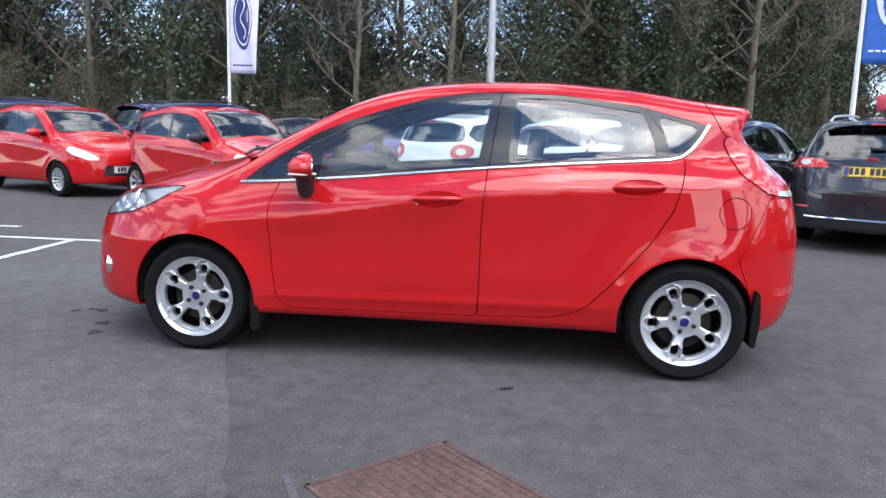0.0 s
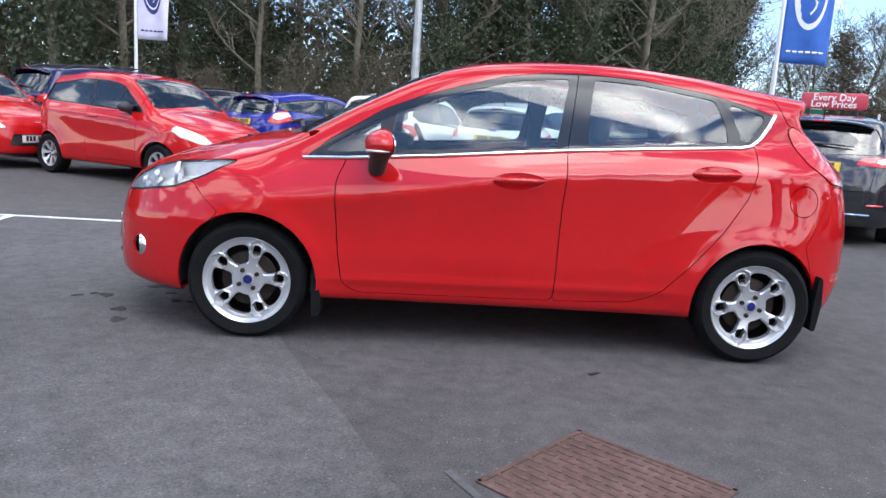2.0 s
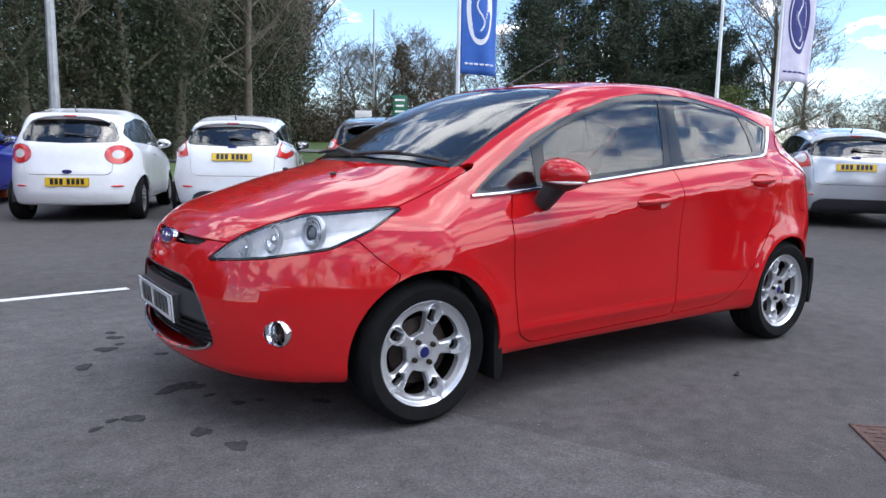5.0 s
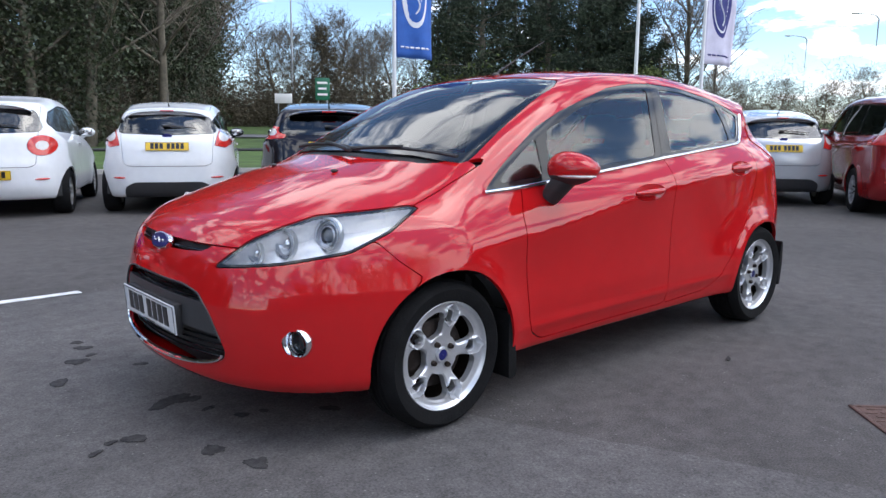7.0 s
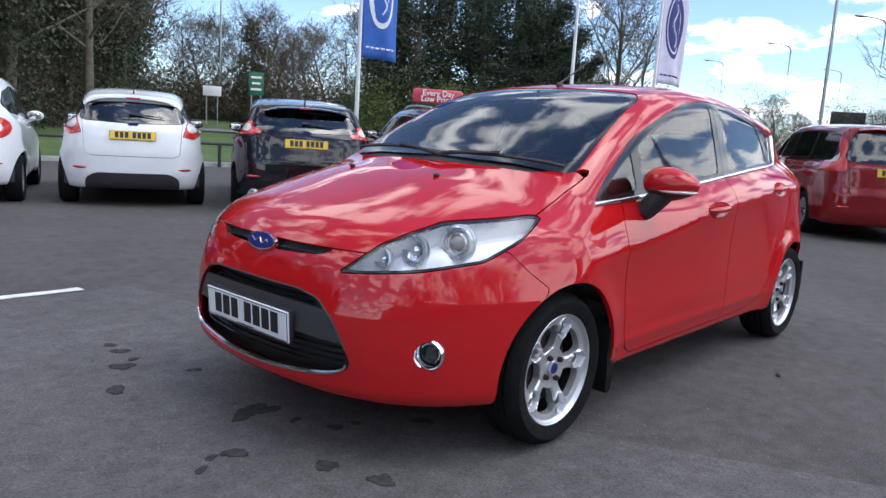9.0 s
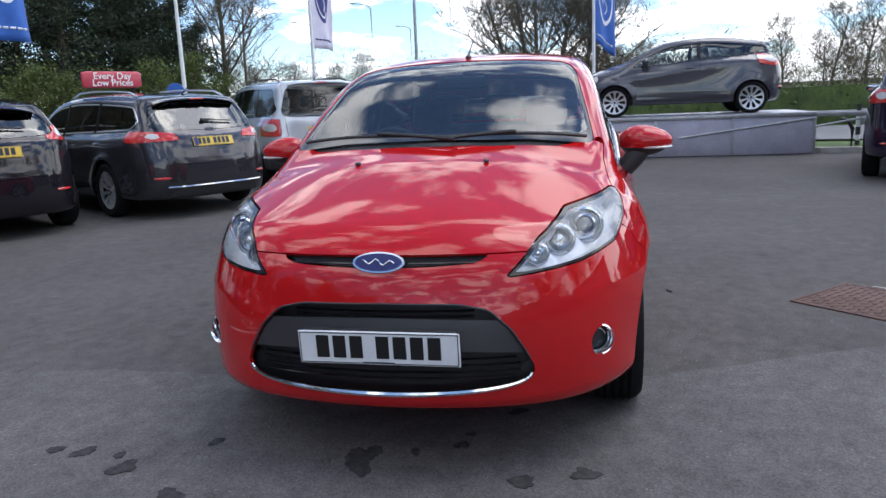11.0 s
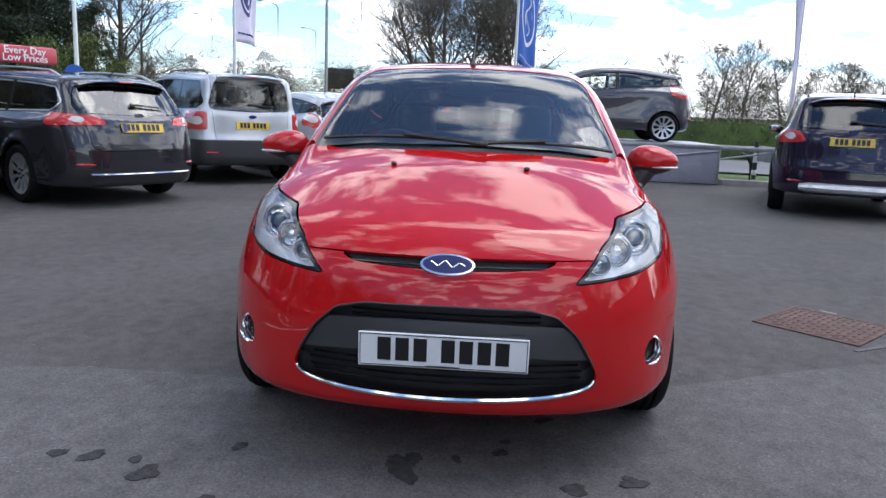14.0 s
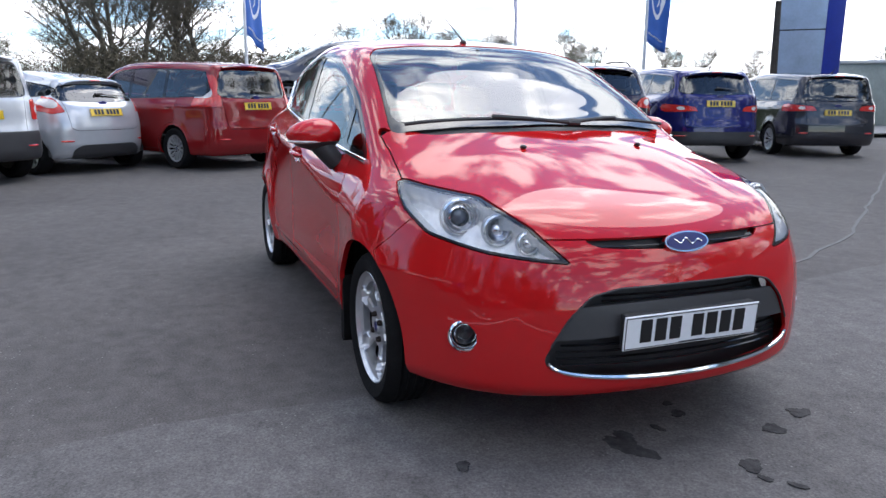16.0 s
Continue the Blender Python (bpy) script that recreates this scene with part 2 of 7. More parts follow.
def prism(poly, d0, d1, axis="y"):
    """A polygon drawn in the plane across an axis, pulled from d0 to d1 along it."""
    n = len(poly)
    def p3(q, d):
        return {"y": (q[0], d, q[1]), "x": (d, q[0], q[1]), "z": (q[0], q[1], d)}[axis]
    v = [p3(q, d0) for q in poly] + [p3(q, d1) for q in poly]
    f = [tuple(range(n)), tuple(range(2 * n - 1, n - 1, -1))] + [(i, i + n, (i + 1) % n + n, (i + 1) % n) for i in range(n)]
    return np.array(v, float), f


def block(sx, sy, sz, at=(0, 0, 0), bevel=0.01, seg=2):
    """A box with rounded edges, its middle at a place."""
    bm = bmesh.new()
    bmesh.ops.create_cube(bm, size=1, matrix=Matrix.Diagonal((sx, sy, sz, 1)))
    if bevel:
        bmesh.ops.bevel(bm, geom=bm.edges[:], offset=min(bevel, 0.45 * min(sx, sy, sz)), segments=seg, affect="EDGES", profile=0.5)
    bm.verts.index_update()
    g = np.array([v.co for v in bm.verts]) + np.array(at), [tuple(v.index for v in f.verts) for f in bm.faces]
    bm.free()
    return g


def ball(rx, ry, rz, at=(0, 0, 0), seg=16, rings=10):
    prof = [(max(math.sin(math.pi * i / rings), 1e-3), -math.cos(math.pi * i / rings)) for i in range(rings + 1)]
    v, f = lathe(prof, seg)
    return v * (rx, ry, rz) + np.array(at), f


def mesh_of(name, geo, material, smooth=35.0):
    me = bpy.data.meshes.new(name)
    me.from_pydata([tuple(p) for p in geo[0]], [], geo[1])
    me.materials.append(material)
    if smooth:
        bm = bmesh.new()
        bm.from_mesh(me)
        bmesh.ops.recalc_face_normals(bm, faces=bm.faces[:])
        for f in bm.faces:
            f.smooth = True
        lim = radians(smooth)
        for e in bm.edges:
            if len(e.link_faces) == 2 and e.calc_face_angle(0) > lim:
                e.smooth = False
        bm.to_mesh(me)
        bm.free()
    me.update()
    return me


def part(name, geo, material, parent=None, label="", smooth=35.0):
    """One mesh object, a part of its parent."""
    ob = new(name, mesh_of(name, geo, material, smooth))
    ob.parent = parent
    return tagged(ob, label)


def share(name, src, parent, m):
    """Another object on the same mesh."""
    ob = new(name, src.data)
    ob.parent, ob.matrix_basis = parent, m
    return ob


def thing(name, label, category, m=None, group="", kind=""):
    """An empty at the base of a thing, to hold its parts."""
    ob = new(name)
    ob.empty_display_size = 0.2
    if m is not None:
        ob.matrix_basis = m
    return tagged(ob, label, category, group, kind)

# ---- cars: skins ----
def body_field(P):
    """A car's skin as the zero of a function of (x, y, z): side, top, nose and tail walls, softly joined. The nose points to -x."""
    c = {k: curve(v) for k, v in P.items() if isinstance(v, list)}

    def profile(z, zb, zc, wl, wm, wc, wb, wr):
        zl, zm, zr = 0.18, P["mid"], P["roof_z"]
        t1 = np.clip((z - zl) / (zm - zl), -1, 1)
        w = wl + (wm - wl) * (1 - (1 - t1) ** 2)
        t2 = np.clip((z - zm) / np.maximum(zc - zm, 0.05), 0, 1)
        w = np.where(z > zm, wm + (wc - wm) * t2 - P.get("hollow", 0.03) * t2 * (1 - t2), w)
        t3 = np.clip((z - zc) / np.maximum(zb - zc, 0.03), 0, 1)
        w = np.where(z > zc, wc + (wb - wc) * (0.55 * t3 + 0.45 * t3 * t3), w)
        t4 = (z - zb) / (zr - zb)
        u4 = np.clip(t4, 0, 1)
        return np.where(z > zb, wb + (wr - wb) * t4 + 0.02 * u4 * (1 - u4), w)

    def side(x, z):
        knots = [c[n](x) for n in ("belt", "crease", "w_low", "w_mid", "w_crease", "w_belt", "w_roof")]
        s = P.get("soft", 0.016)
        w = sum(k * profile(z + d * s, *knots) for k, d in ((0.06, -2.0), (0.24, -1.0), (0.40, 0.0), (0.24, 1.0), (0.06, 2.0)))
        for a, r0 in zip(P["axles"], P["arch"]):
            r = np.hypot(x - a, z - P["hub"])
            w = w + 0.014 * np.exp(-((r - r0) / 0.06) ** 2) + P.get("flare", 0.006) * np.exp(-((r - r0) / 0.16) ** 2)
        if "rib" in P:
            w = w + P["rib"] * np.exp(-((z - 0.335 - 0.012 * x) / 0.022) ** 2) * np.clip((0.95 - np.abs(x)) / 0.2, 0, 1)
        return w

    def field(x, y, z):
        ay = np.abs(y)
        f = (ay - side(x, z)) * 0.97
        h = c["top"](x) - c["crown"](x) * ay ** 2.5
        s = (c["top"](x + 0.01) - c["top"](x - 0.01)) / 0.02
        f = soft_max(f, (z - h) / np.sqrt(1 + s * s), P["k_top"])
        n1, n2 = P["nose"]
        f = soft_max(f, (c["front"](z) + n1 * ay ** 2 + n2 * (1 + P.get("swept", 0.0) * np.clip((z - 0.58) / 0.24, 0, 1)) * ay ** 6 - x) * 0.9, 0.07)
        r1, r2 = P["tail"]
        f = soft_max(f, (x - c["rear"](z) + r1 * ay ** 2 + r2 * ay ** 6) * 0.9, P.get("k_tail", 0.04))
        return soft_max(f, P["sill"] - z, 0.05)
    return field


def skin_of(field, P, nu, nv):
    """The skin as a grid: rings of rays cast from a spine inside the car."""
    xa, xb, zs = P["axles"][0] + 0.05, P["axles"][1] - 0.05, P.get("spine", 0.62)
    n_end, n_mid = int(nu * 0.22), nu - 2 * int(nu * 0.22)
    rows = [(xa, radians(-89.5 + 89.5 * i / n_end)) for i in range(n_end)]
    rows += [(xa + (xb - xa) * i / (n_mid - 1), 0.0) for i in range(n_mid)]
    rows += [(xb, radians(89.5 * (i + 1) / n_end)) for i in range(n_end)]
    x0, tilt = np.array(rows).T
    psi = np.linspace(0, 2 * math.pi, nv, endpoint=False) + math.pi / nv
    ox = np.repeat(x0, nv)
    dx, dr = np.repeat(np.sin(tilt), nv), np.repeat(np.cos(tilt), nv)
    dy, dz = dr * np.tile(np.sin(psi), len(rows)), dr * np.tile(-np.cos(psi), len(rows))
    lo, hi = np.zeros(len(ox)), np.full(len(ox), 3.2)
    for _ in range(19):
        mid = (lo + hi) / 2
        out = field(ox + mid * dx, mid * dy, zs + mid * dz) > 0
        hi, lo = np.where(out, mid, hi), np.where(out, lo, mid)
    v = np.stack([ox + hi * dx, hi * dy, zs + hi * dz], 1)
    f = [(i * nv + j, i * nv + (j + 1) % nv, (i + 1) * nv + (j + 1) % nv, (i + 1) * nv + j) for i in range(len(rows) - 1) for j in range(nv)]
    # close the two poles
    n, last = len(v), (len(rows) - 1) * nv
    v = np.vstack([v, v[:nv].mean(0), v[last:].mean(0)])
    f += [(n, (j + 1) % nv, j) for j in range(nv)] + [(n + 1, last + j, last + (j + 1) % nv) for j in range(nv)]
    return v, f


def slope(field, v):
    """The skin's outward normals."""
    e = 0.002
    x, y, z = v.T
    n = np.stack([field(x + e, y, z) - field(x - e, y, z), field(x, y + e, z) - field(x, y - e, z), field(x, y, z + e) - field(x, y, z - e)], 1)
    return n / (np.linalg.norm(n, axis=1)[:, None] + 1e-12)


def panel(name, skin, field, material, parent, label="", depth=0.012, lift=0.0, rim=True):
    """A piece of the skin as a sheet with turned-in edges, smooth by the skin's own normals. lift: metres above the skin."""
    v, faces = skin
    nrm = slope(field, v)
    v = v + nrm * lift
    a, b, c = (v[[f[i] for f in faces]] for i in (0, 1, 2))
    flip = (np.cross(b - a, c - a) * nrm[[f[0] for f in faces]]).sum() < 0
    faces = [tuple(reversed(f)) for f in faces] if flip else list(faces)
    loops = [nrm[i] for f in faces for i in f]
    if rim:
        edges = {}
        for f in faces:
            for i, j in zip(f, (*f[1:], f[0])):
                edges[(i, j)] = 1
        border = [(i, j) for i, j in edges if (j, i) not in edges]
        ring = sorted({i for e in border for i in e})
        low = {i: len(v) + k for k, i in enumerate(ring)}
        vv = np.vstack([v, v[ring] - nrm[ring] * depth]) if ring else v
        for i, j in border:
            q = (j, i, low[i], low[j])
            n = np.cross(vv[q[1]] - vv[q[0]], vv[q[2]] - vv[q[1]])
            n = n / (np.linalg.norm(n) + 1e-12)
            faces.append(q)
            loops += [n] * 4
        v = vv
    me = bpy.data.meshes.new(name)
    me.from_pydata([tuple(p) for p in v], [], faces)
    me.materials.append(material)
    me.polygons.foreach_set("use_smooth", [True] * len(me.polygons))
    if len(me.loops) == len(loops):
        me.normals_split_custom_set([tuple(n) for n in loops])
    me.update()
    ob = new(name, me)
    ob.parent = parent
    return tagged(ob, label)


def on_skin(field, pts, axis, sign=-1.0, lift=0.0, start=1.2):
    """Points given by two coordinates, pushed onto the skin along an axis ('y': (x, z); 'x': (y, z); 'z': (x, y))."""
    p = np.array(pts, float)
    k = "xyz".index(axis)
    full = np.zeros((len(p), 3))
    others = [i for i in range(3) if i != k]
    full[:, others[0]], full[:, others[1]] = p[:, 0], p[:, 1]
    lo, hi = np.zeros(len(p)), np.full(len(p), start * 2)
    for _ in range(18):
        mid = (lo + hi) / 2
        full[:, k] = sign * mid
        out = field(*full.T) > 0
        hi, lo = np.where(out, mid, hi), np.where(out, lo, mid)
    full[:, k] = sign * hi
    return full + slope(field, full) * lift


def dense(pts, step=0.03, closed=False):
    """A polyline with points added, a step apart."""
    p = [np.array(q, float) for q in pts]
    if closed:
        p.append(p[0])
    out = []
    for a, b in zip(p, p[1:]):
        n = max(1, int(np.linalg.norm(b - a) / step))
        out += [a + (b - a) * i / n for i in range(n)]
    return np.array(out + [p[-1]])


# ---- cars: wheels ----
def wheel_mesh(parent, style, R=0.29, rim=0.213, width=0.19, turn=0.0, mats=None, tread=True):
    """A wheel whose outer face looks to -y, its middle at the parent's origin; tyre, rim, brake disc, bolts, cap."""
    w = width / 2
    prof = [(rim - 0.012, -w + 0.03), (rim + 0.002, -w + 0.006), (rim + 0.02, -w), (R - 0.03, -w - 0.004), (R - 0.012, -w + 0.012), (R - 0.002, -w + 0.035)]
    for y in ((-0.045, -0.015, 0.015, 0.045) if tread else ()):
        prof += [(R, y - 0.010), (R - 0.008, y - 0.004), (R - 0.008, y + 0.004), (R, y + 0.010)]
    prof += [(R - 0.002, w - 0.035), (R - 0.012, w - 0.012), (R - 0.03, w), (rim, w - 0.01)]
    part("tyre", lathe(prof, 48), RUBBER, parent)
    part("wheel_barrel", lathe([(rim - 0.004, -w + 0.012), (rim - 0.012, -w + 0.03), (rim - 0.02, 0.02), (rim - 0.02, w), (0.03, w - 0.005)], 40), STEEL, parent)
    part("brake_disc", lathe([(0.02, -0.02), (0.125, -0.02), (0.135, -0.015), (0.135, 0.005), (0.02, 0.005)], 36), STEEL, parent)
    nr, na = (54, 300) if style == "y" else (16, 84)
    rr = np.linspace(0.012, rim, nr)
    th = np.linspace(0, 2 * math.pi, na, endpoint=False)
    dish = curve([(0.0, 0.030), (0.06, 0.028), (0.12, 0.018), (0.18, 0.008), (rim - 0.012, 0.004), (rim - 0.004, -0.004), (rim, 0.0)])
    v = np.array([(r * math.cos(t), -w + 0.012 + dish(r), r * math.sin(t)) for r in rr for t in th])
    fs = [(i * na + j, i * na + (j + 1) % na, (i + 1) * na + (j + 1) % na, (i + 1) * na + j) for i in range(nr - 1) for j in range(na)]
    x, z = v[:, 0], v[:, 2]
    r, t = np.hypot(x, z), np.arctan2(z, x)
    s = rim / 0.213
    if style == "y":
        per = 2 * math.pi / 5
        d = (t - turn + per / 2) % per - per / 2
        e = (t - turn) % per - per / 2
        # a six-sided pocket with a raised edge at the end of each spoke, a wide opening between the spokes
        u, q = np.abs(d * r), np.abs(r - 0.158)
        six = np.maximum(u / 0.029, 0.5 * u / 0.029 + q / 0.042)
        ring = np.clip(1 - np.abs(six - 1.13) / 0.12, 0, 1)
        v[:, 1] += -0.005 * ring * (3 - 2 * ring) * ring + 0.022 * np.clip((1.02 - six) / 0.16, 0, 1)
        tang = 0.034 + 0.40 * (r - 0.085)
        big = (np.abs(e * r) / np.maximum(tang, 0.008)) ** 4 + (np.abs(r - 0.126) / 0.048) ** 4
        v[:, 1] += 0.006 * np.clip(1.9 - big, 0, 1) * (r > 0.08) + 0.007 * np.clip((r - 0.168) / 0.012, 0, 1) * np.clip((0.205 - r) / 0.008, 0, 1)
        hole = (u / 0.0205) ** 3 + (np.abs(r - 0.148) / 0.025) ** 3
        f = np.minimum(np.minimum(hole, 3) - 1, np.minimum(big, 3) - 1)
    else:
        n = {"ten": 10, "seven": 7, "five": 5, "multi": 14}[style]
        per = 2 * math.pi / n
        e = (t - turn) % per - per / 2
        half = {"ten": 0.62, "seven": 0.62, "five": 0.66, "multi": 0.62}[style]
        f = ((np.abs(e) / (per * 0.5 * half)) ** 3 + (np.abs(r - 0.132 * s) / (0.058 * s)) ** 3) - 1
    face = clip((v, fs), -f)
    # turned-back edges give the spokes their depth
    edges = {}
    for fc in face[1]:
        for i, j in zip(fc, (*fc[1:], fc[0])):
            edges[(i, j)] = 1
    border = [(i, j) for i, j in edges if (j, i) not in edges]
    ring = sorted({i for q in border for i in q})
    low = {i: len(face[0]) + k for k, i in enumerate(ring)}
    inward = face[0][ring].copy()
    inward[:, 1] += 0.028
    geo = np.vstack([face[0], inward]), face[1] + [(j, i, low[i], low[j]) for i, j in border]
    part("alloy_rim", geo, (mats or ALLOY), parent, "silver alloy rim with open spokes", 32)
    bolts = 4 if style == "y" else 5
    b = lathe([(0.001, -0.013), (0.0085, -0.012), (0.0115, -0.005), (0.0115, 0.012)], 8)
    first = None
    for k in range(bolts):
        a = turn + 0.5 + k * 2 * math.pi / bolts
        m = pose(0.05 * math.cos(a), -w + 0.036, 0.05 * math.sin(a))
        if first is None:
            first = part("wheel_bolt", b, STEEL, parent)
            first.matrix_basis = m
        else:
            share("wheel_bolt", first, parent, m)
    part("centre_cap", lathe([(0.001, -0.004), (0.020, -0.003), (0.0225, 0.0)], 20, -w + 0.034), BADGE_BLUE, parent)
    part("cap_ring", lathe([(0.0225, -0.005), (0.029, -0.004), (0.031, 0.006)], 20, -w + 0.034), ALLOY, parent)


def number_plate(parent, m, material, marks=7, width=0.52, height=0.111, band=False):
    """A number plate with its characters as plain bars. It faces -x of m."""
    p = part("number_plate", block(0.006, width, height, (0, 0, 0), 0.004, 1), material, parent)
    p.matrix_basis = m
    pitch, gap = 0.055 * width / 0.52, 0.03
    y = -(marks * pitch + gap) / 2 + pitch / 2
    first = None
    for k in range(marks):
        if k == 4:
            y += gap
        if first is None:
            first = part("plate_bar", block(0.003, pitch * 0.74, height * 0.66, (0, 0, 0.004), 0, 1), INK, p, "", 0)
            first.matrix_basis = pose(-0.004, y, 0)
        else:
            share("plate_bar", first, p, pose(-0.004, y, 0))
        y += pitch
    edge = 0.006
    edging = [block(0.0025, width - 0.012, 0.0022, (-0.0035, 0, s * (height / 2 - edge)), 0) for s in (-1, 1)] + [block(0.0025, 0.0022, height - 0.012, (-0.0035, s * (width / 2 - edge), 0), 0) for s in (-1, 1)]
    part("plate_border", merge(*edging), INK, p, "", 0)
    part("maker_mark", block(0.003, width * 0.20, 0.005, (-0.0036, 0, -height / 2 + 0.008), 0, 1), GREY_PLASTIC, p, "", 0)
    if band:
        part("blue_band", block(0.003, 0.045, height - 0.016, (-0.0038, width / 2 - 0.034, 0), 0, 1), BADGE_BLUE, p, "blue band at the end of the plate", 0)
    return p

# ---- the red hatchback ----
HERO = dict(
    top=[(-2.3, 0.52), (-2.12, 0.66), (-1.98, 0.752), (-1.80, 0.835), (-1.6, 0.902), (-1.38, 0.966), (-1.2, 1.008), (-1.08, 1.045), (-0.95, 1.105), (-0.7, 1.232), (-0.45, 1.345), (-0.3, 1.392), (-0.1, 1.43), (0.2, 1.454), (0.5, 1.459), (0.9, 1.433), (1.3, 1.379), (1.58, 1.343), (2.2, 1.25)],
    crown=[(-2, 0.25), (-1.3, 0.245), (-0.8, 0.16), (-0.3, 0.16), (1.5, 0.2)],
    front=[(0.1, -1.93), (0.2, -1.99), (0.28, -2.045), (0.4, -2.055), (0.5, -2.05), (0.6, -2.03), (0.7, -1.995), (0.78, -1.95), (1.0, -1.8)],
    rear=[(0.1, 1.70), (0.2, 1.78), (0.3, 1.85), (0.45, 1.885), (0.62, 1.885), (0.8, 1.86), (0.94, 1.815), (1.06, 1.70), (1.19, 1.575), (1.24, 1.56), (1.28, 1.60), (1.36, 1.61), (1.5, 1.55)],
    nose=(0.30, 1.06), tail=(0.17, 1.05),
    belt=[(-1.7, 0.82), (-1.0, 0.895), (-0.37, 0.94), (0.26, 1.0), (1.16, 1.066), (1.7, 1.10)],
    crease=[(-1.6, 0.66), (-1.24, 0.695), (-0.83, 0.712), (0.04, 0.85), (1.0, 0.925), (1.8, 0.96)],
    w_low=[(-1.9, 0.77), (-1.5, 0.815), (0, 0.80), (1.2, 0.80), (1.8, 0.74)],
    w_mid=[(-1.9, 0.82), (-1.6, 0.86), (-1.24, 0.858), (-0.8, 0.834), (0, 0.837), (0.8, 0.841), (1.24, 0.855), (1.6, 0.83), (1.9, 0.74)],
    w_crease=[(-1.9, 0.80), (-1.6, 0.848), (-1.24, 0.856), (-0.8, 0.844), (0, 0.849), (0.6, 0.834), (1.0, 0.812), (1.3, 0.795), (1.7, 0.70)],
    w_belt=[(-1.9, 0.70), (-1.5, 0.765), (-1.2, 0.764), (-1.0, 0.754), (-0.3, 0.758), (0.3, 0.748), (0.8, 0.715), (1.2, 0.665), (1.5, 0.60), (1.8, 0.55)],
    w_roof=[(-1.2, 0.54), (-0.35, 0.60), (0.3, 0.60), (0.9, 0.55), (1.5, 0.50)],
    axles=(-1.2445, 1.2445), arch=(0.338, 0.328), hub=0.29, sill=0.215, k_top=0.10, roof_z=1.42, mid=0.45, rib=0.008, soft=0.014, hollow=0.032, flare=0.008, swept=0.55)


def seat(parent, x, y, material, wide=0.50, name="front_seat", rests=1, z0=0.30):
    """A car seat: cushion, back and headrests in one padded mesh, with its headrests as parts."""
    cushion = block(0.50, wide, 0.16, (0, 0, 0.08), 0.06, 3)
    back = moved(block(0.13, wide * 0.96, 0.62, (0, 0, 0.31), 0.05, 3), pose(0.23, 0, 0.10, 0, 16, 0))
    s = part(name, merge(cushion, back), material, parent, "", 50)
    s.matrix_basis = pose(x, y, z0)
    for k in range(rests):
        off = (k - (rests - 1) / 2) * (wide / max(rests, 1))
        part("headrest", moved(merge(block(0.09, 0.25, 0.17, (0, 0, 0.10), 0.04, 3), tube([(0, -0.06, -0.06), (0, -0.06, 0.06)], 0.006), tube([(0, 0.06, -0.06), (0, 0.06, 0.06)], 0.006)), pose(0.43, off, 0.72, 0, 10, 0)), material, s, "", 50)
    return s


def bowl(skin, field, top, depth):
    """A shallow tray that follows a piece of the skin: its floor at a depth, with walls up to the skin."""
    v, faces = skin
    n = slope(field, v)
    edges = {(i, j) for f in faces for i, j in zip(f, (*f[1:], f[0]))}
    border = [(i, j) for i, j in edges if (j, i) not in edges]
    rim = sorted({i for e in border for i in e})
    up = {i: len(v) + k for k, i in enumerate(rim)}
    return np.vstack([v - n * depth, v[rim] - n[rim] * top]), list(faces) + [(j, i, up[i], up[j]) for i, j in sorted(border)]


